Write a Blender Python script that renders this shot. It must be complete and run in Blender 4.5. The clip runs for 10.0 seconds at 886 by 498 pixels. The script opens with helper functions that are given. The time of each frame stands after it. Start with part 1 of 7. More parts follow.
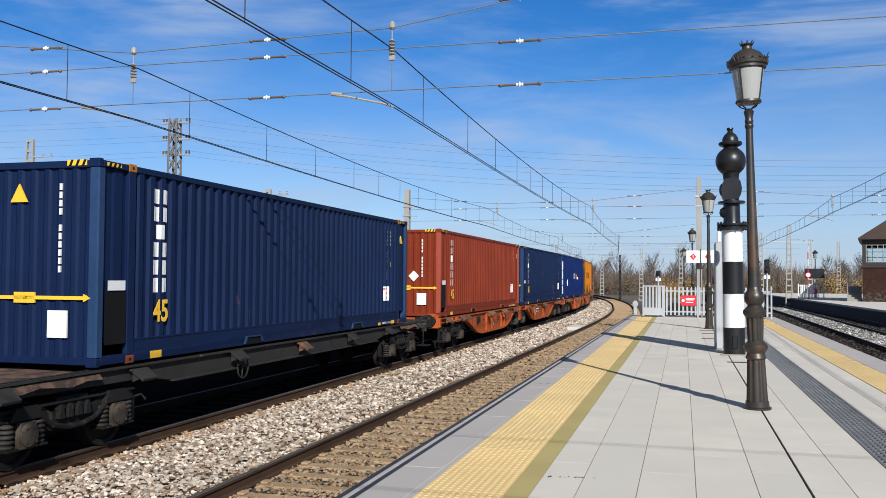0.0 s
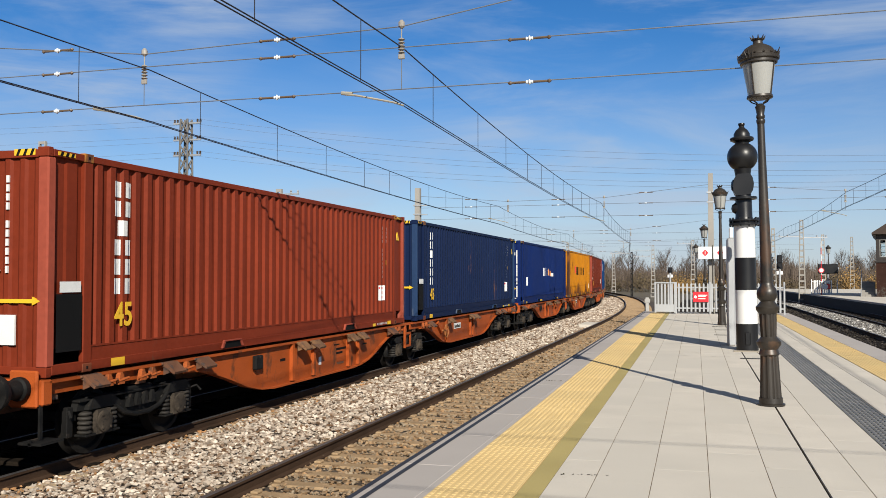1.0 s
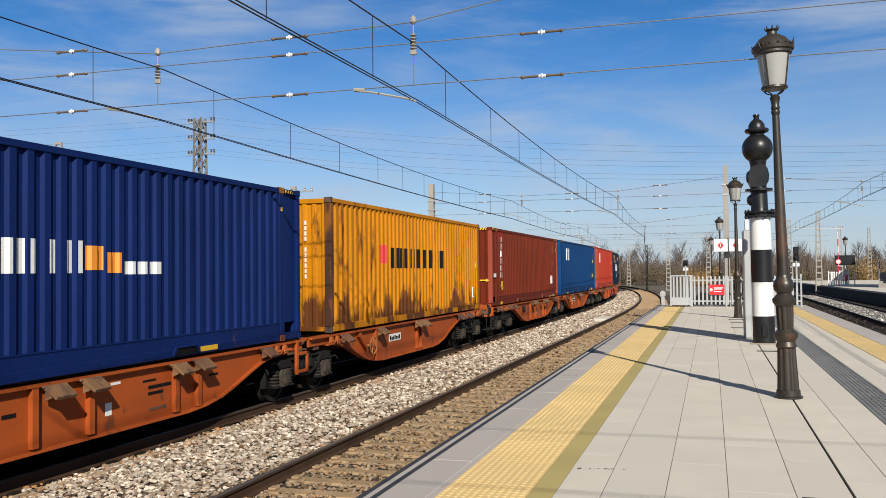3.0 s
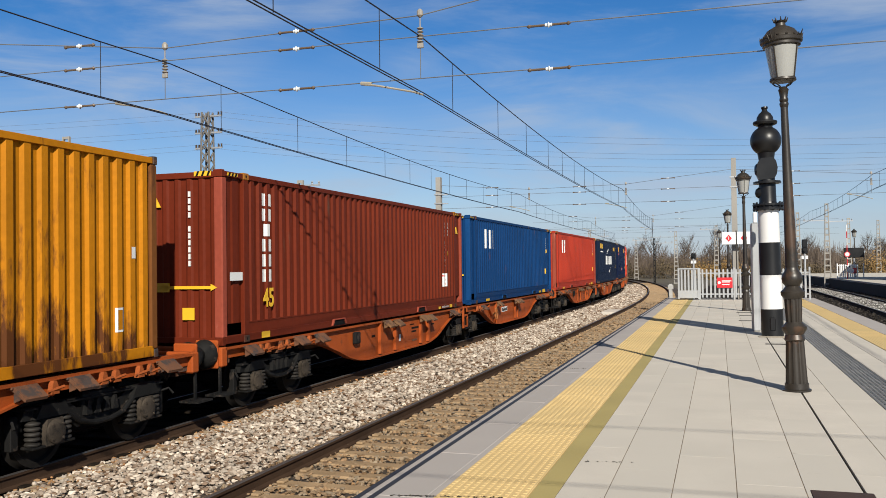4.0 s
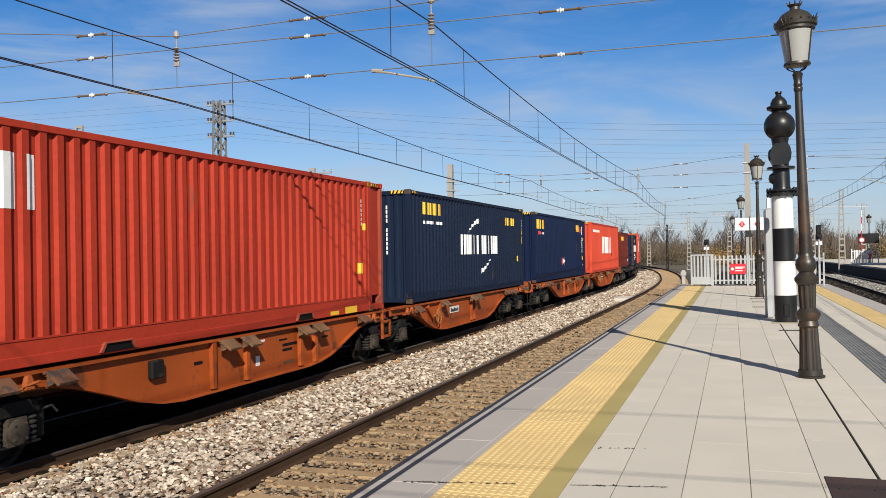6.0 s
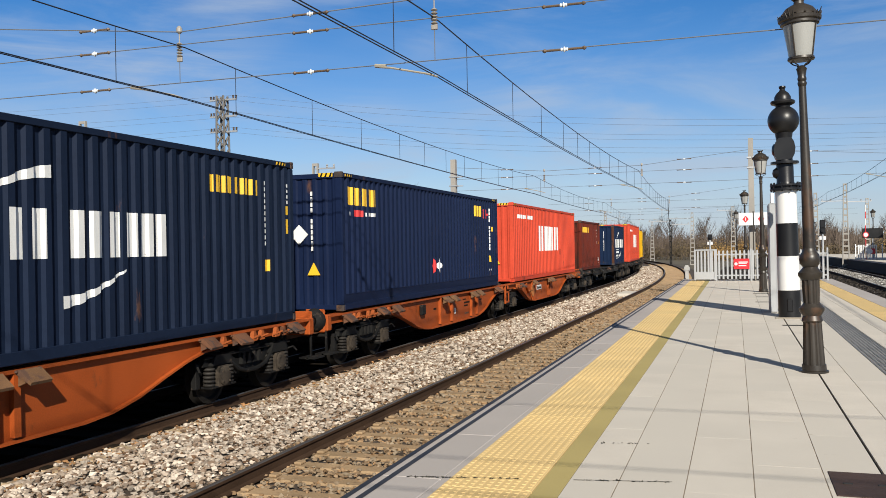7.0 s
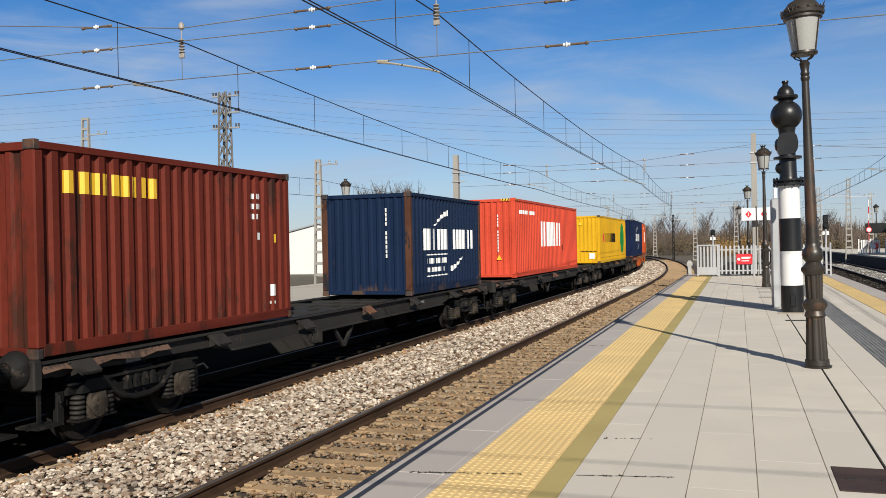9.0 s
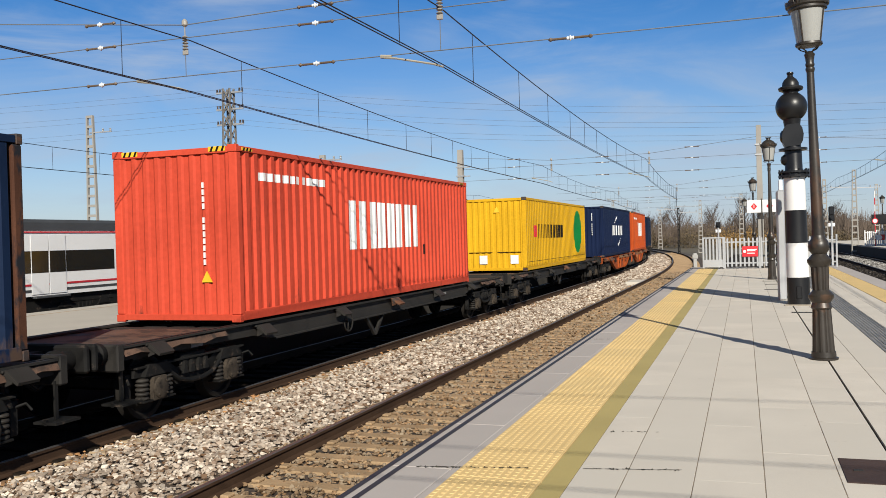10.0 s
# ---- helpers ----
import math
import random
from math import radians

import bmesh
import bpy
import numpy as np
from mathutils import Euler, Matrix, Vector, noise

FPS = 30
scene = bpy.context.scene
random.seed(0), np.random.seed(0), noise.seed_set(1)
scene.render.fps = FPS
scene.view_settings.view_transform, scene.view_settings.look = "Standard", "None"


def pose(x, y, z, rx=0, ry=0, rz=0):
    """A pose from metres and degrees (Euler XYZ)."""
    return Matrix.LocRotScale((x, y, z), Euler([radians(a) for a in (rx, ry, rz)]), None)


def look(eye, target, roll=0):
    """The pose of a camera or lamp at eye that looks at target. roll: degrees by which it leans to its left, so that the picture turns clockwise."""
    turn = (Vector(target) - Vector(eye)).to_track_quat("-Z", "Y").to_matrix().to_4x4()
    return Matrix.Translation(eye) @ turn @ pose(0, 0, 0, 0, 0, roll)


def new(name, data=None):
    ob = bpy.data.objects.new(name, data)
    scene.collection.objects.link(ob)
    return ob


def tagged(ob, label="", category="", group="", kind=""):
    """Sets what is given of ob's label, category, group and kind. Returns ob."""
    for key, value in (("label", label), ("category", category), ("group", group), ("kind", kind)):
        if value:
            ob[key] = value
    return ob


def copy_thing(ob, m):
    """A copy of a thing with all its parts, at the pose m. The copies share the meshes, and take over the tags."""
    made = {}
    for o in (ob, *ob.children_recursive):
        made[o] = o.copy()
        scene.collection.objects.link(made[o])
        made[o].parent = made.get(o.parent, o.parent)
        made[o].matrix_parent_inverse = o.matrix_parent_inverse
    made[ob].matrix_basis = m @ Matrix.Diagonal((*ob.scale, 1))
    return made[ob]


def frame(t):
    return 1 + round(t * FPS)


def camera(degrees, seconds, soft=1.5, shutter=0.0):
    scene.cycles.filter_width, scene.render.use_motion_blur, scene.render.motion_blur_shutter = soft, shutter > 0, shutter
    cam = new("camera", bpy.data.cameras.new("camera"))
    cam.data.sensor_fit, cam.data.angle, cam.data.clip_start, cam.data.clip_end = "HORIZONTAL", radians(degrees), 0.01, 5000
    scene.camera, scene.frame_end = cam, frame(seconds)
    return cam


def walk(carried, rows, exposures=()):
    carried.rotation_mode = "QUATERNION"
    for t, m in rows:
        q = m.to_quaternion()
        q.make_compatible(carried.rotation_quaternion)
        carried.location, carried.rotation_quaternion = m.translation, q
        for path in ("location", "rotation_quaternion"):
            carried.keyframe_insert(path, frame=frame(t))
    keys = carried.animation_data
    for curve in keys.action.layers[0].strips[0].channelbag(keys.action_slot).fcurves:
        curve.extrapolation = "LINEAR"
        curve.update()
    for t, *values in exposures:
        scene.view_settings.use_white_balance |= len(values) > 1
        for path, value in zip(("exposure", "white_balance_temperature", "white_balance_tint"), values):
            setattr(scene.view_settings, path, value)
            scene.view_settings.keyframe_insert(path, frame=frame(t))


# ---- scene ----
cam = camera(53.45, 10.0, soft=0.45)
PATH = [
    (0, (0, 0, 1.66), (-2.6345, 9.6408, 1.9969), 0.416),
    (0.5, (0, 0, 1.66), (-2.6962, 9.6240, 1.9916), 0.189),
    (1, (0, 0, 1.66), (-2.7555, 9.6077, 1.9759), -0.008),
    (1.5, (0, 0, 1.66), (-2.7941, 9.5970, 1.9608), -0.117),
    (2, (0, 0, 1.66), (-2.8347, 9.5854, 1.9510), -0.169),
    (2.5, (0, 0, 1.66), (-2.8706, 9.5748, 1.9476), -0.436),
    (4, (0, 0, 1.66), (-2.9912, 9.5402, 1.8529), -0.737),
    (4.5, (0, 0, 1.66), (-3.0323, 9.5278, 1.8225), -0.789),
    (5, (0, 0, 1.66), (-3.0673, 9.5171, 1.7850), -0.820),
    (5.5, (0, 0, 1.66), (-3.0954, 9.5085, 1.7467), -0.878),
    (7, (0, 0, 1.66), (-3.1588, 9.4880, 1.6556), -0.992),
    (7.5, (0, 0, 1.66), (-3.1543, 9.4895, 1.6455), -0.955),
    (8, (0, 0, 1.66), (-3.1561, 9.4889, 1.6374), -1.017),
    (8.5, (0, 0, 1.66), (-3.1696, 9.4843, 1.6247), -1.072),
    (9, (0, 0, 1.66), (-3.1872, 9.4783, 1.6081), -1.104),
    (9.5, (0, 0, 1.66), (-3.2195, 9.4671, 1.5657), -1.315),
    (10, (0, 0, 1.66), (-3.2431, 9.4589, 1.5493), -1.565),
]
walk(cam, [(t, look(eye, target, roll)) for t, eye, target, roll in PATH],
     exposures=[(0, 0.60, 5720, 10), (0.3, 0.60, 5860, 10), (0.7, 0.60, 6270, 10), (2.5, 0.59, 6270, 10), (4, 0.50, 6270, 10), (4.6, 0.50, 6270, 10),
                (5.3, 0.57, 6270, 10), (8, 0.58, 6270, 10), (8.6, 0.51, 6270, 10), (9.2, 0.51, 6270, 10), (10, 0.54, 6270, 10)])

# ---- world, sun, exposure ----
SUN_TO = Vector((0.46, -0.888, math.tan(radians(31)))).normalized()
world = bpy.data.worlds.new("sky")
scene.world = world
world.use_nodes = True
wn, wl = world.node_tree.nodes, world.node_tree.links
wn.clear()
sky = wn.new("ShaderNodeTexSky")
sky.sky_type, sky.sun_disc = "NISHITA", False
sky.sun_elevation, sky.sun_rotation = radians(31), math.atan2(0.46, -0.888)
sky.altitude, sky.air_density, sky.dust_density, sky.ozone_density = 600, 1.0, 0.1, 2.5
w_co = wn.new("ShaderNodeTexCoord")
w_out = wn.new("ShaderNodeOutputWorld")
w_bg = wn.new("ShaderNodeBackground")
w_bg.inputs["Strength"].default_value = 0.0525


def sky_noise(scale, turn, size, detail, low, high, distort):
    """Cloud streaks: noise stretched along the horizon, cut to a soft range."""
    mp, nz, rg = wn.new("ShaderNodeMapping"), wn.new("ShaderNodeTexNoise"), wn.new("ShaderNodeMapRange")
    mp.inputs["Scale"].default_value, mp.inputs["Rotation"].default_value = scale, turn
    nz.inputs["Scale"].default_value, nz.inputs["Detail"].default_value = size, detail
    nz.inputs["Roughness"].default_value, nz.inputs["Distortion"].default_value = 0.6, distort
    rg.inputs["From Min"].default_value, rg.inputs["From Max"].default_value = low, high
    rg.interpolation_type = "SMOOTHSTEP"
    wl.new(w_co.outputs["Generated"], mp.inputs["Vector"])
    wl.new(mp.outputs["Vector"], nz.inputs["Vector"])
    wl.new(nz.outputs["Fac"], rg.inputs["Value"])
    return rg.outputs["Result"]


def sky_math(kind, a, b):
    m = wn.new("ShaderNodeMath")
    m.operation = kind
    for socket, v in zip(m.inputs, (a, b)):
        if isinstance(v, (int, float)):
            socket.default_value = v
        else:
            wl.new(v, socket)
    return m.outputs[0]


wisps = sky_noise((1.0, 1.0, 5.5), (0.12, 0.16, 0.3), 2.6, 10, 0.36, 0.76, 0.9)
patches = sky_noise((1.0, 1.0, 2.2), (0.0, 0.1, 1.1), 1.9, 3, 0.34, 0.62, 0.2)
w_sep, w_haze = wn.new("ShaderNodeSeparateXYZ"), wn.new("ShaderNodeMapRange")
wl.new(w_co.outputs["Generated"], w_sep.inputs[0])
wl.new(w_sep.outputs["Z"], w_haze.inputs["Value"])
w_haze.inputs["From Min"].default_value, w_haze.inputs["From Max"].default_value = 0.0, 0.26
w_haze.inputs["To Min"].default_value, w_haze.inputs["To Max"].default_value = 0.80, 0.0
haze = sky_math("POWER", w_haze.outputs["Result"], 1.5)
cover = sky_math("MAXIMUM", sky_math("MULTIPLY", sky_math("MULTIPLY", wisps, patches), 0.80), 0.0)
cover = sky_math("ADD", cover, sky_math("MULTIPLY", sky_math("SUBTRACT", 1.0, cover), haze))
w_mix = wn.new("ShaderNodeMix")
w_mix.data_type = "RGBA"
w_mix.inputs["B"].default_value = (6.0, 6.9, 8.2, 1)
wl.new(cover, w_mix.inputs["Factor"])
w_sat = wn.new("ShaderNodeHueSaturation")
w_sat.inputs["Saturation"].default_value = 1.35
w_tint = wn.new("ShaderNodeMix")
w_tint.data_type, w_tint.blend_type = "RGBA", "MULTIPLY"
w_tint.inputs["Factor"].default_value = 1.0
w_tint.inputs["B"].default_value = (1.0, 1.06, 1.22, 1)
wl.new(sky.outputs["Color"], w_sat.inputs["Color"])
wl.new(w_sat.outputs["Color"], w_tint.inputs["A"])
# unseen sky greyed towards the zenith, added to take blue out of the shadows
w_grey, w_neutral, w_high = wn.new("ShaderNodeRGBToBW"), wn.new("ShaderNodeMix"), wn.new("ShaderNodeMapRange")
w_neutral.data_type = "RGBA"
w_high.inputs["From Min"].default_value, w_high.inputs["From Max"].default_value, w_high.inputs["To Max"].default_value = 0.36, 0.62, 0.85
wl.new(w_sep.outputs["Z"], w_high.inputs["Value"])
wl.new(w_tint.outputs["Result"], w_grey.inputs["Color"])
wl.new(w_high.outputs["Result"], w_neutral.inputs["Factor"])
wl.new(w_tint.outputs["Result"], w_neutral.inputs["A"])
wl.new(w_grey.outputs["Val"], w_neutral.inputs["B"])
wl.new(w_neutral.outputs["Result"], w_mix.inputs["A"])
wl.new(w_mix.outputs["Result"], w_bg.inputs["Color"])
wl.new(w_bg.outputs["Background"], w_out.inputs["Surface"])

sun = new("sun", bpy.data.lights.new("sun", "SUN"))
sun.data.energy, sun.data.angle, sun.data.color = 5.0, radians(0.53), (0.96, 0.885, 0.75)
sun.matrix_world = look(SUN_TO * 50, (0, 0, 0))

# ---- materials ----
MATS = {}


def mat(name, color, rough=0.6, metal=0.0, var=0.25, scale=6.0, bump=0.0, fine=60.0, rust=None, rust_at=0.62, island=0.0,
        tint=None, spec=0.5, stretch=(1, 1, 1), streak=0.0, low=None, rare=1.0):
    """A painted, worn or mineral surface: two scales of colour change, optional second colour in patches, fine relief."""
    if name in MATS:
        return MATS[name]
    m = bpy.data.materials.new(name)
    MATS[name] = m
    m.use_nodes = True
    n, l = m.node_tree.nodes, m.node_tree.links
    b = n["Principled BSDF"]
    b.inputs["Metallic"].default_value = metal
    b.inputs["Specular IOR Level"].default_value = spec
    co, info, off, mp = n.new("ShaderNodeTexCoord"), n.new("ShaderNodeObjectInfo"), n.new("ShaderNodeVectorMath"), n.new("ShaderNodeMapping")
    off.operation = "MULTIPLY_ADD"
    l.new(info.outputs["Random"], off.inputs[0])
    off.inputs[1].default_value = (17.0, 31.0, 13.0)
    l.new(co.outputs["Object"], off.inputs[2])
    mp.inputs["Scale"].default_value = stretch
    l.new(off.outputs[0], mp.inputs["Vector"])
    big, small = n.new("ShaderNodeTexNoise"), n.new("ShaderNodeTexNoise")
    big.inputs["Scale"].default_value, big.inputs["Detail"].default_value = scale * 0.25, 5
    small.inputs["Scale"].default_value, small.inputs["Detail"].default_value = fine, 4
    l.new(mp.outputs[0], big.inputs["Vector"]), l.new(mp.outputs[0], small.inputs["Vector"])
    add = n.new("ShaderNodeMath")
    add.operation = "MULTIPLY_ADD"
    l.new(big.outputs["Fac"], add.inputs[0])
    add.inputs[1].default_value = 0.65
    half = n.new("ShaderNodeMath")
    half.operation = "MULTIPLY"
    half.inputs[1].default_value = 0.35
    l.new(small.outputs["Fac"], half.inputs[0])
    l.new(half.outputs[0], add.inputs[2])
    val = n.new("ShaderNodeMapRange")
    val.inputs["From Min"].default_value, val.inputs["From Max"].default_value = 0.3, 0.7
    val.inputs["To Min"].default_value, val.inputs["To Max"].default_value = 1 - var, 1 + var
    l.new(add.outputs[0], val.inputs["Value"])
    factor = val.outputs["Result"]
    if island:
        geo, isl, mul = n.new("ShaderNodeNewGeometry"), n.new("ShaderNodeMapRange"), n.new("ShaderNodeMath")
        isl.inputs["To Min"].default_value, isl.inputs["To Max"].default_value = 1 - island, 1 + island
        l.new(geo.outputs["Random Per Island"], isl.inputs["Value"])
        mul.operation = "MULTIPLY"
        l.new(factor, mul.inputs[0]), l.new(isl.outputs["Result"], mul.inputs[1])
        factor = mul.outputs[0]
    hue = n.new("ShaderNodeVectorMath")
    hue.operation = "SCALE"
    hue.inputs[0].default_value = [v * 0.8 for v in color]
    l.new(factor, hue.inputs["Scale"])
    shade = hue.outputs[0]
    if tint:
        geo2, mx = n.new("ShaderNodeNewGeometry" if island else "ShaderNodeObjectInfo"), n.new("ShaderNodeMix")
        mx.data_type = "RGBA"
        mx.inputs["B"].default_value = (*[v * 0.8 for v in tint], 1)
        gate = n.new("ShaderNodeMath")
        gate.operation = "MULTIPLY"
        gate.inputs[1].default_value = 7.31
        frac = n.new("ShaderNodeMath")
        frac.operation = "FRACT"
        l.new(geo2.outputs["Random Per Island" if island else "Random"], gate.inputs[0])
        l.new(gate.outputs[0], frac.inputs[0])
        few = n.new("ShaderNodeMath")
        few.operation = "POWER"
        few.inputs[1].default_value = rare
        l.new(frac.outputs[0], few.inputs[0])
        l.new(few.outputs[0], mx.inputs["Factor"]), l.new(shade, mx.inputs["A"])
        shade = mx.outputs["Result"]
    if rust:
        patch, edge, mx = n.new("ShaderNodeTexNoise"), n.new("ShaderNodeMapRange"), n.new("ShaderNodeMix")
        patch.inputs["Scale"].default_value, patch.inputs["Detail"].default_value = scale * 0.55, 8
        patch.inputs["Roughness"].default_value = 0.68
        sm = n.new("ShaderNodeMapping")
        sm.inputs["Scale"].default_value = (1, 1, 1 - 0.85 * streak)
        l.new(mp.outputs[0], sm.inputs["Vector"]), l.new(sm.outputs[0], patch.inputs["Vector"])
        edge.inputs["From Min"].default_value, edge.inputs["From Max"].default_value = rust_at, rust_at + 0.07
        source = patch.outputs["Fac"]
        if low:
            sep, near, tot = n.new("ShaderNodeSeparateXYZ"), n.new("ShaderNodeMapRange"), n.new("ShaderNodeMath")
            l.new(co.outputs["Object"], sep.inputs[0])
            l.new(sep.outputs["Z"], near.inputs["Value"])
            near.inputs["From Min"].default_value, near.inputs["From Max"].default_value = low[0], low[1]
            near.inputs["To Min"].default_value, near.inputs["To Max"].default_value = low[2], 0.0
            l.new(source, tot.inputs[0]), l.new(near.outputs["Result"], tot.inputs[1])
            source = tot.outputs[0]
        l.new(source, edge.inputs["Value"])
        mx.data_type = "RGBA"
        mx.inputs["B"].default_value = (*[v * 0.8 for v in rust], 1)
        l.new(edge.outputs["Result"], mx.inputs["Factor"]), l.new(shade, mx.inputs["A"])
        shade = mx.outputs["Result"]
    l.new(shade, b.inputs["Base Color"])
    rg = n.new("ShaderNodeMapRange")
    rg.inputs["To Min"].default_value, rg.inputs["To Max"].default_value = max(0.03, rough - 0.12), min(1, rough + 0.12)
    l.new(big.outputs["Fac"], rg.inputs["Value"])
    l.new(rg.outputs["Result"], b.inputs["Roughness"])
    if bump:
        bp = n.new("ShaderNodeBump")
        bp.inputs["Strength"].default_value, bp.inputs["Distance"].default_value = min(1, bump), 0.02
        l.new(add.outputs[0], bp.inputs["Height"])
        l.new(bp.outputs["Normal"], b.inputs["Normal"])
    return m


# oily black; under the goods train the wagons' shade is painted into it
M_BED_DARK = mat("ballast_bed_oily_shaded", (0.016, 0.012, 0.009), 0.95, spec=0.05, var=0.5, scale=10, bump=1.0, fine=22)
# kept far darker than its stones, so the gaps between them look shaded
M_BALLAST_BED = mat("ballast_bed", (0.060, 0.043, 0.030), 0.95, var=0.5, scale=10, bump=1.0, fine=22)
M_STONE = mat("ballast_stone", (0.60, 0.52, 0.43), 0.9, var=0.25, scale=8, fine=50, island=0.33, tint=(0.15, 0.082, 0.042), rare=1.4, spec=0.15)
M_STONE_BROWN = mat("ballast_stone_brown", (0.25, 0.15, 0.075), 0.95, spec=0.15, var=0.25, scale=8, fine=50, island=0.45, tint=(0.30, 0.24, 0.17))
# sleeper concrete darkened to hold the shade beneath the wagons
M_SLEEPER_SHADED = mat("sleeper_shaded", (0.020, 0.015, 0.011), 0.95, spec=0.05, var=0.4, scale=8, bump=0.4)
M_SLEEPER = mat("sleeper_concrete", (0.36, 0.25, 0.145), 0.9, spec=0.15, var=0.3, scale=8, bump=0.5, fine=40, rust=(0.20, 0.13, 0.08), rust_at=0.6)
M_RAIL_HEAD = mat("rail_steel_polished", (0.17, 0.155, 0.145), 0.5, metal=0.6, var=0.2, scale=3)
M_RAIL = mat("rail_rusty", (0.056, 0.032, 0.019), 0.85, metal=0.0, spec=0.15, var=0.35, scale=6, bump=0.3)
M_SLAB = mat("platform_slab", (0.645, 0.592, 0.515), 0.85, spec=0.12, var=0.13, scale=5, bump=0.12, fine=120, tint=(0.60, 0.557, 0.488), rust=(0.50, 0.45, 0.385), rust_at=0.66)
M_EDGE = mat("platform_edge_granite", (0.465, 0.425, 0.40), 0.8, spec=0.12, var=0.12, scale=4, bump=0.1, fine=150, tint=(0.425, 0.39, 0.365))
M_GROOVE = mat("rubber_groove", (0.03, 0.032, 0.04), 0.6, var=0.2)
M_YELLOW = mat("tactile_yellow", (0.69, 0.50, 0.23), 0.85, spec=0.12, var=0.12, scale=4, bump=0.1, fine=90, tint=(0.64, 0.475, 0.225))
M_OLIVE = mat("olive_strip", (0.43, 0.35, 0.145), 0.85, spec=0.12, var=0.1, scale=4, bump=0.1, fine=90)
M_GROUT = mat("joint_mortar", (0.46, 0.42, 0.36), 0.95, var=0.3, scale=6)
M_WALLCON = mat("concrete_wall", (0.30, 0.28, 0.25), 0.9, var=0.25, scale=3, bump=0.3, fine=40, rust=(0.12, 0.11, 0.10), rust_at=0.62, streak=0.8)
M_EARTH = mat("dry_earth", (0.105, 0.085, 0.058), 1.0, var=0.4, scale=2, bump=0.5, fine=12, rust=(0.10, 0.11, 0.045), rust_at=0.55)
# dark greasy metal, toned down further to deepen the shade under the wagons
M_DARKMETAL = mat("bogie_dark", (0.010, 0.0095, 0.009), 0.75, spec=0.25, metal=0.2, var=0.4, scale=10, bump=0.3, rust=(0.06, 0.045, 0.035), rust_at=0.58)
# steel coloured near black, with the shade behind the bogie frames painted in
M_TREAD = mat("wheel_steel", (0.016, 0.014, 0.012), 0.8, metal=0.2, spec=0.2, var=0.3, scale=6)
M_WAGON_ORANGE = mat("wagon_orange", (0.36, 0.072, 0.012), 0.65, var=0.3, scale=3, bump=0.1, spec=0.2, rust=(0.15, 0.045, 0.016), rust_at=0.585, streak=0.5)
M_WAGON_GREY = mat("wagon_grey", (0.026, 0.0235, 0.021), 0.75, spec=0.25, var=0.3, scale=5, bump=0.2, rust=(0.13, 0.07, 0.045), rust_at=0.63)
M_DUSTY = mat("deck_dusty_brown", (0.125, 0.074, 0.052), 0.85, spec=0.2, var=0.4, scale=5, bump=0.3, rust=(0.05, 0.035, 0.028), rust_at=0.5)
M_WAGON_RUST = mat("wagon_rusty_fitting", (0.135, 0.055, 0.024), 0.8, var=0.4, scale=8, bump=0.3, rust=(0.05, 0.035, 0.03), rust_at=0.52)
M_CONCRETE_MAST = mat("mast_concrete", (0.32, 0.30, 0.27), 0.85, var=0.15, scale=3, bump=0.2)
M_GALV = mat("galvanised_steel", (0.48, 0.49, 0.50), 0.5, metal=0.5, var=0.15, scale=4)
M_WIRE = mat("copper_wire_dark", (0.03, 0.033, 0.045), 0.6, metal=0.3, var=0.2)
M_STEELROPE = mat("steel_rope", (0.17, 0.185, 0.21), 0.6, metal=0.2, var=0.2)
M_PORCELAIN = mat("insulator_glass", (0.72, 0.76, 0.78), 0.15, var=0.1)
M_INS_BROWN = mat("insulator_brown", (0.13, 0.09, 0.06), 0.4, var=0.3)
M_IRON = mat("cast_iron_bronze", (0.032, 0.026, 0.020), 0.42, metal=0.1, var=0.4, scale=6, bump=0.15, fine=40, rust=(0.075, 0.042, 0.024), rust_at=0.56, streak=0.6)
M_BLACK = mat("black_paint", (0.012, 0.012, 0.013), 0.36, spec=0.35, var=0.3, scale=6, bump=0.1, fine=40, rust=(0.05, 0.05, 0.05), rust_at=0.64)
M_WHITE = mat("white_paint", (0.80, 0.79, 0.77), 0.5, var=0.06, scale=4, bump=0.05, rust=(0.62, 0.60, 0.56), rust_at=0.66, streak=0.7)
M_OPAL = mat("opal_glass", (0.36, 0.36, 0.34), 0.25, var=0.06, scale=4)
M_RED = mat("sign_red", (0.62, 0.02, 0.03), 0.4, var=0.06)
M_SIGNWHITE = mat("sign_white", (0.82, 0.82, 0.82), 0.4, var=0.04)
M_CABYELLOW = mat("marking_yellow", (0.85, 0.50, 0.02), 0.5, var=0.12, scale=6)
M_MARKWHITE = mat("marking_white", (0.78, 0.78, 0.76), 0.55, var=0.12, scale=8, rust=(0.45, 0.42, 0.40), rust_at=0.66)
M_MARKRED = mat("marking_red", (0.7, 0.03, 0.03), 0.5, var=0.1)
M_MARKBLACK = mat("marking_black", (0.008, 0.008, 0.008), 0.7, spec=0.1, var=0.2)
M_GRATE = mat("drain_grating", (0.20, 0.195, 0.19), 0.6, metal=0.3, var=0.25, scale=8)
M_DRAIN = mat("drain_dark", (0.02, 0.02, 0.02), 0.9)


def paint(name, color, rust=(0.13, 0.065, 0.04), rust_at=0.645, low=None):
    return mat("paint_" + name, [v * 0.93 for v in color], 0.55, var=0.20, scale=2.2, bump=0.03, fine=13, rust=rust, rust_at=rust_at, streak=0.85, spec=0.07, low=low)


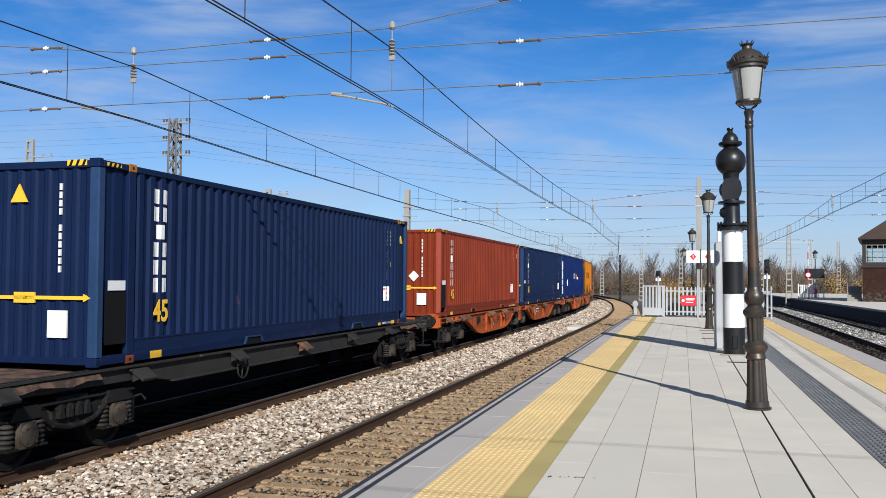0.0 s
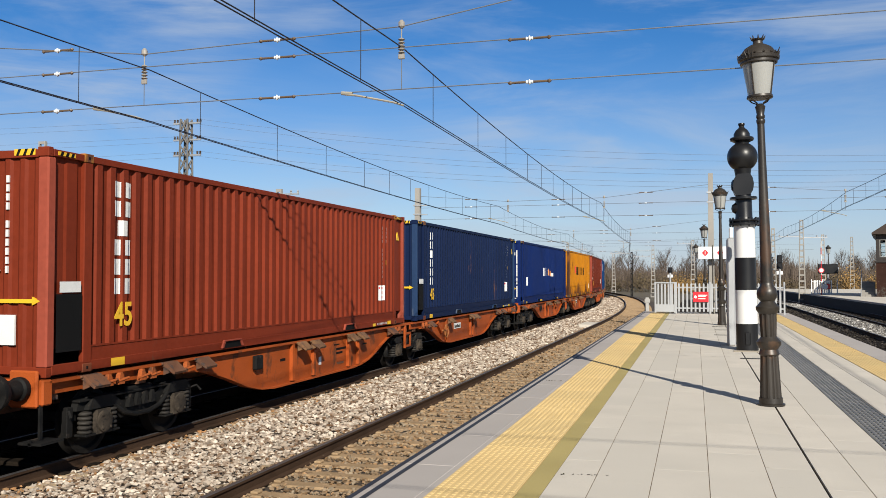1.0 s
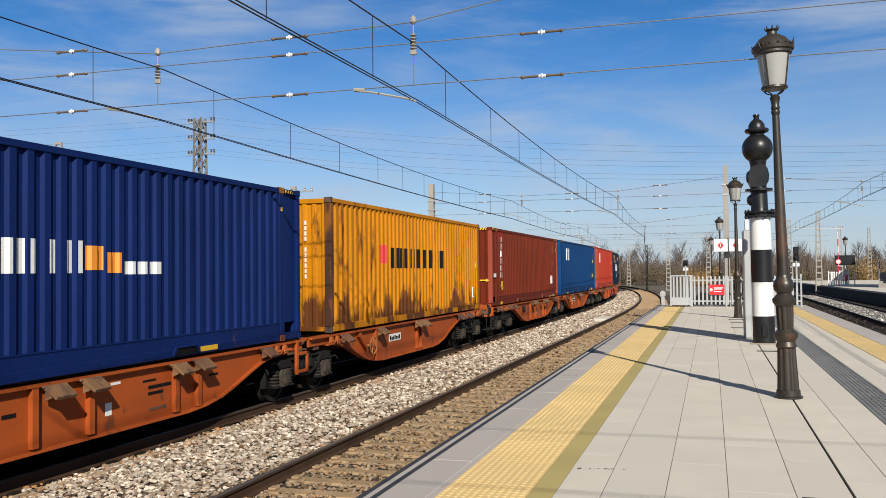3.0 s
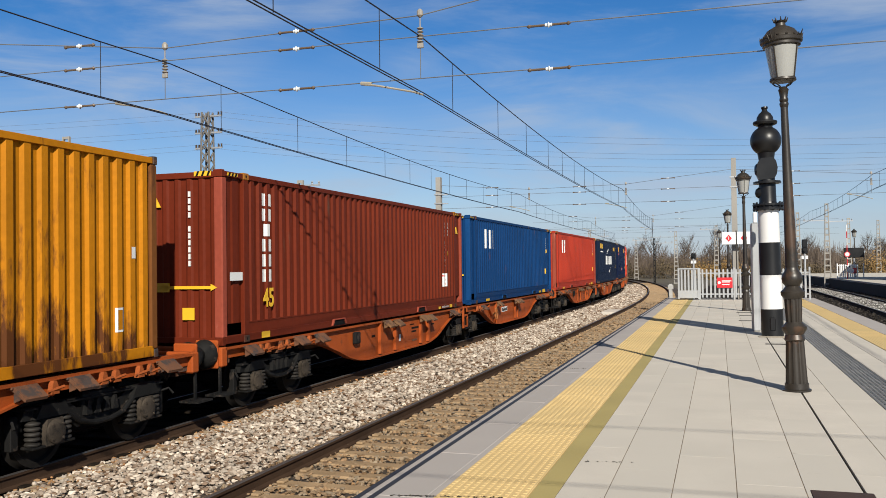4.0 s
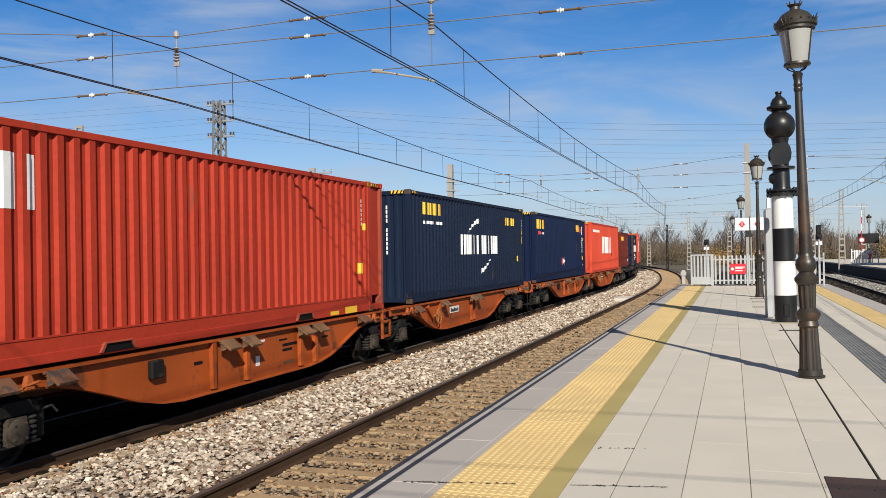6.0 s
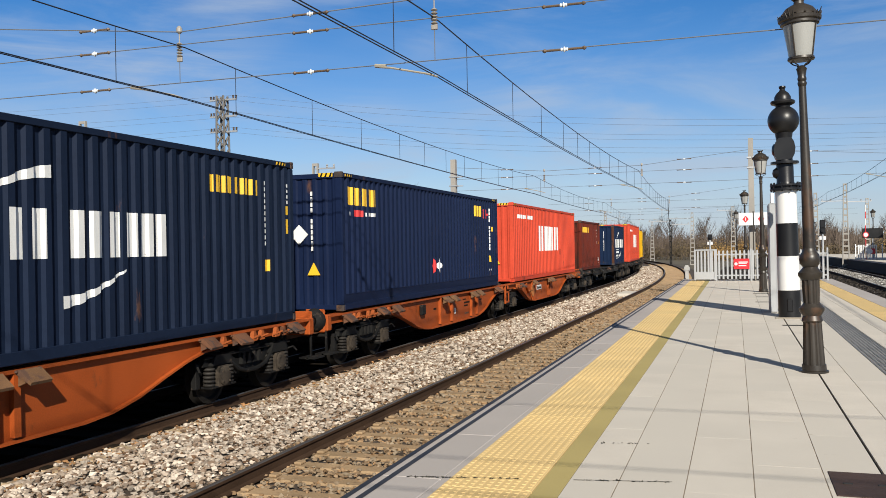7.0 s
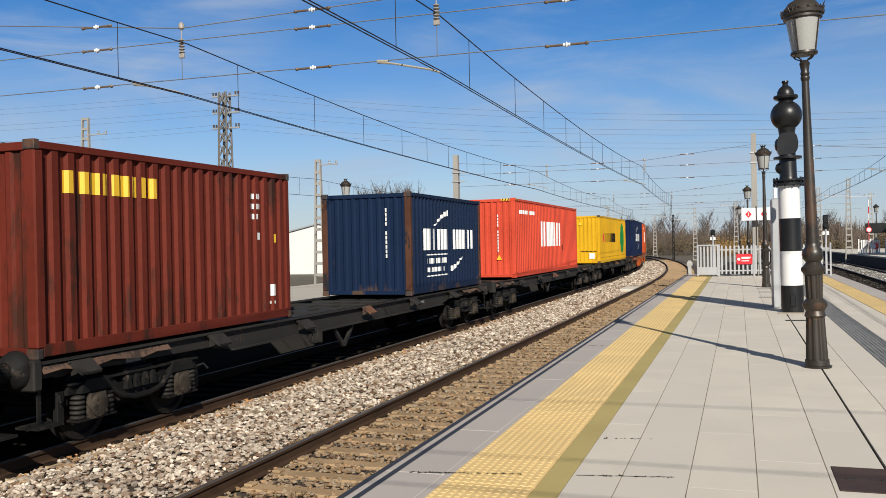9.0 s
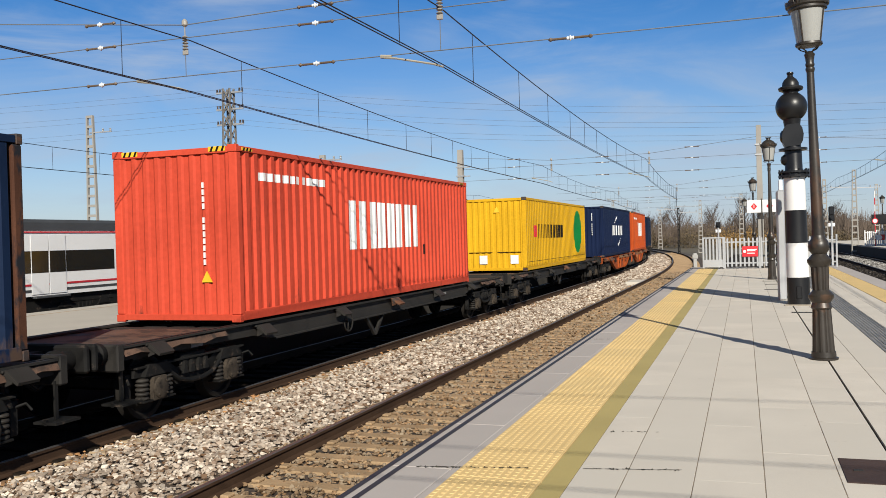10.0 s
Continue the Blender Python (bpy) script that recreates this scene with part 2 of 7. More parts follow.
# ---- mesh tools ----
def box(bm, x0, x1, y0, y1, z0, z1, bevel=0.0):
    vs = [bm.verts.new((x, y, z)) for x in (x0, x1) for y in (y0, y1) for z in (z0, z1)]
    fs = [bm.faces.new([vs[i] for i in f]) for f in ((0, 1, 3, 2), (4, 6, 7, 5), (0, 4, 5, 1), (2, 3, 7, 6), (0, 2, 6, 4), (1, 5, 7, 3))]
    if bevel:
        es = {e for f in fs for e in f.edges}
        bmesh.ops.bevel(bm, geom=list(es), offset=bevel, segments=1, affect="EDGES", profile=0.5)


def rod(bm, a, b, r, n=8, r2=None):
    a, b = Vector(a), Vector(b)
    d = (b - a).normalized()
    u = d.orthogonal().normalized()
    w = d.cross(u)
    r2 = r if r2 is None else r2
    rings = []
    for p, q in ((a, r), (b, r2)):
        rings.append([bm.verts.new(p + q * (math.cos(2 * math.pi * i / n) * u + math.sin(2 * math.pi * i / n) * w)) for i in range(n)])
    for i in range(n):
        bm.faces.new((rings[0][i], rings[0][(i + 1) % n], rings[1][(i + 1) % n], rings[1][i]))
    bm.faces.new(rings[0][::-1]), bm.faces.new(rings[1])


def tube(bm, pts, r, n=6):
    """A round wire or pipe along points."""
    pts = [Vector(p) for p in pts]
    rings = []
    for i, p in enumerate(pts):
        d = (pts[min(i + 1, len(pts) - 1)] - pts[max(i - 1, 0)]).normalized()
        u = d.cross(Vector((0, 0, 1)))
        u = u.normalized() if u.length > 0.05 else Vector((1, 0, 0))
        w = u.cross(d).normalized()
        rings.append([bm.verts.new(p + r * (math.cos(2 * math.pi * k / n) * u + math.sin(2 * math.pi * k / n) * w)) for k in range(n)])
    for a, b in zip(rings, rings[1:]):
        for k in range(n):
            bm.faces.new((a[k], a[(k + 1) % n], b[(k + 1) % n], b[k]))
    bm.faces.new(rings[0][::-1]), bm.faces.new(rings[-1])


def lathe(bm, profile, n=24, at=(0, 0, 0), flutes=0, depth=0.0, axis="z"):
    rings = []
    for r, z in profile:
        ring = []
        for i in range(n):
            a = 2 * math.pi * i / n
            q = r - (depth if flutes and (i * flutes * 2 // n) % 2 else 0)
            p = (q * math.cos(a), q * math.sin(a), z)
            p = p if axis == "z" else (p[2], p[0], p[1]) if axis == "x" else (p[1], p[2], p[0])
            ring.append(bm.verts.new((at[0] + p[0], at[1] + p[1], at[2] + p[2])))
        rings.append(ring)
    for a, b in zip(rings, rings[1:]):
        for i in range(n):
            bm.faces.new((a[i], a[(i + 1) % n], b[(i + 1) % n], b[i]))
    bm.faces.new(rings[0][::-1]), bm.faces.new(rings[-1])


def prism(bm, outline, x0, x1, axis="x"):
    """A plate: an outline of (y, z) pushed from x0 to x1 (axis x), or of (x, z) from y0 to y1 (axis y), or of (x, y) along z."""
    def at(p, d):
        return (d, *p) if axis == "x" else (p[0], d, p[1]) if axis == "y" else (*p, d)
    a, b = [bm.verts.new(at(p, x0)) for p in outline], [bm.verts.new(at(p, x1)) for p in outline]
    for i in range(len(outline)):
        j = (i + 1) % len(outline)
        bm.faces.new((a[i], a[j], b[j], b[i]))
    bm.faces.new(a[::-1]), bm.faces.new(b)


def mesh_of(bm, name, material, smooth=False):
    bmesh.ops.recalc_face_normals(bm, faces=bm.faces)
    me = bpy.data.meshes.new(name)
    bm.to_mesh(me)
    bm.free()
    me.materials.append(material)
    if smooth:
        me.shade_smooth()
        me.set_sharp_from_angle(angle=radians(35))
    return me


def part(name, bm, material, parent, label="", smooth=False):
    ob = new(name, bm if isinstance(bm, bpy.types.Mesh) else mesh_of(bm, name, material, smooth))
    ob.parent = parent
    return tagged(ob, label)


def thing(name, label, category, group="", kind="", at=None):
    ob = new(name)
    ob.empty_display_size = 0.2
    if at is not None:
        ob.matrix_world = at
    return tagged(ob, label, category, group, kind)


def solid(name, bm, material, label, category, kind="", group="", at=None, smooth=False):
    ob = new(name, mesh_of(bm, name, material, smooth))
    if at is not None:
        ob.matrix_world = at
    return tagged(ob, label, category, group, kind)


# ---- the lines of the tracks ----
ZR = -0.76
SLOPE = 0.0071


def track(s, x10, y0, radius):
    """Place and heading (to the left of +y, radians) of a track's centre line; s runs as y does on the straight."""
    if s <= y0:
        return x10 + SLOPE * (s - 10), s, -SLOPE
    a = (s - y0) / radius
    x, y = x10 + SLOPE * (y0 - 10), y0
    return x - radius * (1 - math.cos(a)) + SLOPE * radius * math.sin(a), y + radius * math.sin(a), a - SLOPE


def line_two(s):
    return track(s, -8.98, 52, 420)


def line_one(s):
    return track(s, -4.35, 47, 420)


def swept(line, offsets, s_list):
    """Rows of points for a strip: offsets are (to the right, height)."""
    out = []
    for s in s_list:
        x, y, h = line(s)
        out.append([(x + o * math.cos(h), y + o * math.sin(h), z) for o, z in offsets])
    return out


def strip_mesh(bm, rows, closed=False):
    vs = [[bm.verts.new(p) for p in row] for row in rows]
    for a, b in zip(vs, vs[1:]):
        for i in range(len(a) if closed else len(a) - 1):
            j = (i + 1) % len(a)
            bm.faces.new((a[i], a[j], b[j], b[i]))
    if closed:
        bm.faces.new(vs[0]), bm.faces.new(vs[-1][::-1])


def steps(a, b, fine_from=40, step=3.0, rough_step=20.0):
    out = [float(a)]
    while out[-1] < b:
        out.append(min(b, out[-1] + (rough_step if out[-1] + rough_step <= fine_from else step)))
    return out


# ---- ground, ballast, rails ----
bm = bmesh.new()
S = 2500
cuts = [-S, -300, -60, 0, 60, 120, 300, S]
grid = [[bm.verts.new((x, y, -1.32)) for y in cuts] for x in cuts]
for i in range(7):
    for j in range(7):
        bm.faces.new((grid[i][j], grid[i + 1][j], grid[i + 1][j + 1], grid[i][j + 1]))
solid("ground", bm, M_EARTH, "dry brown earth with patches of weeds round the station", "ground", "structure")

# this bed's colour includes the shade under the train
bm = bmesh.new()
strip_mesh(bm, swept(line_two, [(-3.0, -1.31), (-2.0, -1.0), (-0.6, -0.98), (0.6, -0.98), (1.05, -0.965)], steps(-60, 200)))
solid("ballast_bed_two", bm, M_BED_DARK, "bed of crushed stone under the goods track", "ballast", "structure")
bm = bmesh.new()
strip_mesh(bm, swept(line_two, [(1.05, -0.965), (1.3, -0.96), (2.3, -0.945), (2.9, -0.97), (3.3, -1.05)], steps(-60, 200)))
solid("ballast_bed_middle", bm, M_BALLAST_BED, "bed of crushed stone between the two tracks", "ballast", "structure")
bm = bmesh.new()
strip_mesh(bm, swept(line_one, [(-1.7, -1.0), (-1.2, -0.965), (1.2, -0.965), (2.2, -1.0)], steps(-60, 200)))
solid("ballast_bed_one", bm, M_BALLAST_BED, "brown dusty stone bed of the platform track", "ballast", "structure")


def rails(line, a, b, name, label, gauge=1.668):
    track_thing = thing(name, label, "track", kind="structure")
    for side in (-1, 1):
        c = side * (gauge / 2 + 0.036)
        web = [(c - 0.075, ZR - 0.172), (c - 0.075, ZR - 0.155), (c - 0.012, ZR - 0.14), (c - 0.012, ZR - 0.045), (c - 0.036, ZR - 0.035),
               (c - 0.036, ZR - 0.006), (c + 0.036, ZR - 0.006), (c + 0.036, ZR - 0.035), (c + 0.012, ZR - 0.045), (c + 0.012, ZR - 0.14),
               (c + 0.075, ZR - 0.155), (c + 0.075, ZR - 0.172)]
        bm = bmesh.new()
        strip_mesh(bm, swept(line, web, steps(a, b, 40, 4)), closed=True)
        rail = part("rail", bm, M_RAIL, track_thing)
        bm = bmesh.new()
        strip_mesh(bm, swept(line, [(c - 0.030, ZR - 0.006), (c - 0.026, ZR), (c + 0.026, ZR), (c + 0.030, ZR - 0.006)], steps(a, b, 40, 4)))
        part("rail_head", bm, M_RAIL_HEAD, rail, "worn bright running surface")
    return track_thing


TRACK_TWO = rails(line_two, -220, 330, "track_two", "rusty running rails of the goods track on crushed stone")
TRACK_ONE = rails(line_one, -60, 200, "track_one", "rusty rails of the empty platform track on concrete sleepers")


def sleeper_mesh(material):
    bm = bmesh.new()
    box(bm, -1.3, 1.3, -0.13, 0.13, -0.14, 0.0, 0.02)
    for side in (-1, 1):
        for s in (-1, 1):
            x = side * 0.87 + s * 0.14
            box(bm, x - 0.05, x + 0.05, -0.07, 0.07, 0.0, 0.035, 0.01)
    return mesh_of(bm, "sleeper", material)


bm = bmesh.new()
box(bm, 1.02, 1.31, -0.12, 0.12, -0.05, 0.012, 0.015)
SLEEPER_END = mesh_of(bm, "sleeper_end", mat("sleeper_tan", (0.42, 0.31, 0.19), 0.9, var=0.3, scale=8, bump=0.4))
# second set has the train's shade painted in; only the ends stay tan
SLEEPER, SLEEPER_SHADED = sleeper_mesh(M_SLEEPER), sleeper_mesh(M_SLEEPER_SHADED)
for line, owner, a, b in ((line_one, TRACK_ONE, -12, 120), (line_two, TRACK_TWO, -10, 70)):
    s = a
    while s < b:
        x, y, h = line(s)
        ob = part("sleeper", SLEEPER if owner is TRACK_ONE else SLEEPER_SHADED, None, owner)
        ob.matrix_world = Matrix.Translation((x, y, ZR - 0.173)) @ Matrix.Rotation(h, 4, "Z")
        if owner is TRACK_TWO and s < 45:
            ob = part("sleeper_end", SLEEPER_END, None, owner, "dusty tan sleeper end")
            ob.matrix_world = Matrix.Translation((x, y, ZR - 0.173)) @ Matrix.Rotation(h, 4, "Z")
        s += 0.6

rng = np.random.default_rng(4)
ICO = bmesh.new()
bmesh.ops.create_icosphere(ICO, subdivisions=1, radius=1)
ICO_V = np.array([v.co[:] for v in ICO.verts])
ICO_F = np.array([[v.index for v in f.verts] for f in ICO.faces])
ICO.free()


def stones(name, pts, sizes, material, label, category="ballast"):
    """Many small angular stones in one mesh."""
    k = len(pts)
    v = ICO_V[None] * (1 + rng.normal(0, 0.33, (k, 12, 1)).clip(-0.6, 0.8)) * sizes[:, None, None] * rng.uniform(0.6, 1.25, (k, 1, 3)) * np.array([1.05, 1.05, 0.62])
    a = rng.uniform(0, 2 * np.pi, k)
    c, s = np.cos(a)[:, None], np.sin(a)[:, None]
    v = np.stack([v[..., 0] * c - v[..., 1] * s, v[..., 0] * s + v[..., 1] * c, v[..., 2]], -1) + pts[:, None]
    f = (ICO_F[None] + 12 * np.arange(k)[:, None, None]).reshape(-1, 3)
    me = bpy.data.meshes.new(name)
    me.from_pydata(v.reshape(-1, 3).tolist(), [], f.tolist())
    me.materials.append(material)
    return tagged(new(name, me), label, category, kind="stuff")


def scatter(line, o0, o1, s0, s1, per_m2, z, dz=0.02):
    k = int((o1 - o0) * (s1 - s0) * per_m2)
    o, s = rng.uniform(o0, o1, k), rng.uniform(s0, s1, k)
    p = np.array([line(q)[:3] for q in s])
    zz = np.interp(o, *z) if isinstance(z, tuple) else np.full(k, z)
    return np.stack([p[:, 0] + o * np.cos(p[:, 2]), p[:, 1] + o * np.sin(p[:, 2]), zz + rng.uniform(-dz, dz, k)], -1)


BED = ([0.95, 1.3, 2.3, 2.9, 3.3], [-0.955, -0.94, -0.925, -0.95, -1.0])
groups = [scatter(line_two, 0.98, 3.5, s0, s1, d, BED, 0.028) for s0, s1, d in ((-12, 5, 110), (5, 12, 400), (12, 20, 320), (20, 34, 190), (34, 60, 95), (60, 110, 45))]
pts = np.concatenate(groups)
sizes = np.concatenate([rng.uniform(a, b, len(g)) for g, (a, b) in zip(groups, ((0.03, 0.06), (0.020, 0.044), (0.024, 0.047), (0.028, 0.057), (0.04, 0.08), (0.06, 0.11)))])
stones("ballast_stones", pts, sizes, M_STONE, "pale grey and buff crushed stone between the tracks")
groups = [scatter(line_one, -1.35, 1.5, s0, s1, d, -0.948, 0.028) for s0, s1, d in ((-12, 4, 90), (4, 14, 330), (14, 26, 210), (26, 60, 80))]
pts = np.concatenate(groups)
sizes = np.concatenate([rng.uniform(a, b, len(g)) for g, (a, b) in zip(groups, ((0.025, 0.05), (0.018, 0.036), (0.022, 0.04), (0.03, 0.06)))])
keep = np.abs(((np.array([p[1] for p in pts]) - 3) / 0.6 + 0.5) % 1 - 0.5) * 0.6 > 0.10 - 0.07 * rng.random(len(pts)) ** 2
stones("track_stones", pts[keep], sizes[keep], M_STONE_BROWN, "brown dusty stones between the sleepers")

pts = scatter(line_two, 0.93, 1.40, 5, 40, 90, -0.925, 0.012)
stones("leaf_litter", pts, rng.uniform(0.012, 0.032, len(pts)), mat("leaf_rust", (0.38, 0.19, 0.075), 0.9, var=0.3, island=0.5, tint=(0.25, 0.14, 0.06)), "rust-brown leaf litter and gravel along the rail", "litter")

# ---- the platform ----
def edge_x(y):
    return -2.56 + 0.0036 * (y - 5)


Y0, Y1 = -30.0, 43.0
bm = bmesh.new()
prism(bm, [(edge_x(Y0) + 0.06, Y0), (4.16, Y0), (3.95, Y1), (edge_x(Y1) + 0.06, Y1)], -1.4, -0.035, "z")
PLATFORM = solid("platform", bm, M_GROUT, "island platform paved with pale concrete slabs and yellow tactile strips", "platform", "structure")

PIECES = {}


def slab(w, l, material, h=0.034, bevel=0.0012, name="slab"):
    key = (round(w, 3), round(l, 3), material.name)
    if key not in PIECES:
        bm = bmesh.new()
        box(bm, -w / 2, w / 2, -l / 2, l / 2, -h, 0, bevel)
        PIECES[key] = mesh_of(bm, name, material)
    return PIECES[key]


def lay(name, x0, x1, y0, y1, length, material, gap=0.0045, start=0.0, lean=0.0, z=0.0):
    """A row of slabs along the platform."""
    y = y0 - start
    me = slab(x1 - x0 - gap, length - 0.0004, material, name=name)
    while y < y1 - length / 2:
        if y >= y0 - length:
            ob = part(name, me, None, PLATFORM)
            ob.matrix_world = Matrix.Translation(((x0 + x1) / 2 + lean * (y - y0), y + length / 2, z + random.uniform(-0.0003, 0.0003)))
        y += length


def tactile_mesh(w, l, material, name):
    """A paving plate with rows of raised buttons."""
    bm = bmesh.new()
    box(bm, -w / 2, w / 2, -l / 2, l / 2, -0.034, 0, 0.003)
    k, c = max(2, int(w / 0.056)), max(2, int(l / 0.073))
    for i in range(k):
        for j in range(c):
            x, y = -w / 2 + (i + 0.5) * w / k, -l / 2 + (j + 0.5) * l / c
            a = [bm.verts.new((x + u * 0.016, y + v * 0.030, 0.0)) for u, v in ((-1, -1), (1, -1), (1, 1), (-1, 1))]
            b = [bm.verts.new((x + u * 0.011, y + v * 0.025, 0.005)) for u, v in ((-1, -1), (1, -1), (1, 1), (-1, 1))]
            for q in range(4):
                bm.faces.new((a[q], a[(q + 1) % 4], b[(q + 1) % 4], b[q]))
            bm.faces.new(b)
    return mesh_of(bm, name, material)


# edge stones with two rubber grooves
y = Y0
me_edge = slab(0.50, 1.494, M_EDGE, 0.20, 0.006, "edge_stone")
while y < Y1 - 0.8:
    ob = part("edge_stone", me_edge, None, PLATFORM)
    ob.matrix_world = Matrix.Translation((edge_x(y + 0.75) + 0.26, y + 0.75, 0)) @ Matrix.Rotation(-0.0036, 4, "Z")
    y += 1.5
bm = bmesh.new()
for o in (0.015, 0.115):
    strip_mesh(bm, [[(edge_x(y) + o, y, 0.004), (edge_x(y) + o + 0.048, y, 0.004)] for y in (Y0, 0, 20, Y1 - 0.5)])
part("edge_groove", bm, M_GROOVE, PLATFORM, "dark anti-slip grooves")
# face below the edge
bm = bmesh.new()
strip_mesh(bm, [[(edge_x(y) + 0.10, y, -1.4), (edge_x(y) + 0.10, y, -0.2)] for y in (Y0, Y1)])
part("platform_face", bm, M_WALLCON, PLATFORM, "stained concrete face towards the rails")

TACT = tactile_mesh(0.644, 0.878, M_YELLOW, "tactile_plate")
TACT2 = tactile_mesh(0.594, 0.878, M_YELLOW, "tactile_plate")
y = -4.0 + 0.12
while y < 41.5:
    for me, x in ((TACT, -1.665), (TACT2, 3.20)):
        ob = part("tactile_plate", me, None, PLATFORM)
        ob.matrix_world = Matrix.Translation((x, y + 0.44, random.uniform(-0.001, 0.001)))
    y += 0.884
lay("edge_paver", edge_x(5) + 0.515, -1.99, -4, 42, 1.768, M_EDGE, 0.004, lean=0.0005, z=-0.002)
lay("olive_strip", -1.335, -1.15, -4, 42, 3.536, M_OLIVE, 0.004)
for x0, x1, off in ((-1.15, -0.81, 0.3), (-0.81, -0.355, 1.1), (-0.355, 0.093, 0.5), (0.093, 0.568, 1.4), (0.568, 0.958, 0.2), (0.974, 1.295, 0.9), (1.295, 1.735, 0.4), (2.165, 2.52, 1.2), (2.52, 2.89, 0.7)):
    lay("slab", x0, x1, -4 if x0 < 2 else 6, 42.5, 1.768, M_SLAB, 0.0065, start=off)
lay("edge_paver", 3.51, 4.07, 6, 42.3, 1.768, M_EDGE, 0.004, z=-0.002)
bm = bmesh.new()
for x0, x1, y0 in ((-1.15, 0.956, -4), (0.978, 1.70, -4), (2.15, 2.89, 6), (3.51, 3.95, 6)):
    box(bm, x0, x1, y0, 42.4, -0.036, -0.0025)
part("joint_mortar", bm, mat("mortar_soiled", (0.25, 0.205, 0.155), 0.95, spec=0.1, var=0.6, scale=14, fine=25), PLATFORM, "soiled mortar in the paving joints")
bm = bmesh.new()
box(bm, 0.958, 0.974, -4, 42, -0.05, -0.022)
part("expansion_joint", bm, M_DRAIN, PLATFORM, "dark open expansion joint")
# drain channel with cast grating
bm = bmesh.new()
box(bm, 1.74, 2.16, -4, 42, -0.05, -0.034)
part("drain_channel", bm, M_DRAIN, PLATFORM, "dark drain channel")


def grating_mesh():
    """Cast cover: five long bars, short bridges staggered from slot to slot."""
    bm = bmesh.new()
    w, l = 0.415, 0.494
    n = 7
    for i in range(n + 1):
        x = -w / 2 + i * (w - 0.024) / n
        box(bm, x, x + 0.024, -l / 2, l / 2, -0.03, 0)
    pitch = (w - 0.024) / n
    for i in range(n):
        x = -w / 2 + 0.024 + i * pitch
        for j in range(4):
            y = -l / 2 + 0.02 + (j + (0.5 if i % 2 else 0.0)) * l / 4
            box(bm, x, x + pitch - 0.024, y, y + 0.036, -0.03, -0.0005)
    return mesh_of(bm, "grating", M_GRATE)


GRATING = grating_mesh()
y = 4.0
while y < 41:
    ob = part("grating", GRATING, None, PLATFORM)
    ob.matrix_world = Matrix.Translation((1.95, y, 0))
    y += 0.5

bm = bmesh.new()
box(bm, 0.60, 1.02, 6.25, 6.90, -0.01, 0.006, 0.004)
MANHOLE = thing("manhole_cover", "rusty brown steel manhole plate set in the paving", "manhole cover", at=pose(0, 0, 0))
part("plate", bm, mat("rust_plate", (0.06, 0.035, 0.028), 0.8, metal=0.3, var=0.4, scale=8, bump=0.5, fine=40), MANHOLE)
for x in (0.70, 0.92):
    bm = bmesh.new()
    box(bm, x - 0.03, x + 0.03, 6.55, 6.575, 0.006, 0.012)
    part("lifting_slot", bm, M_DRAIN, MANHOLE)


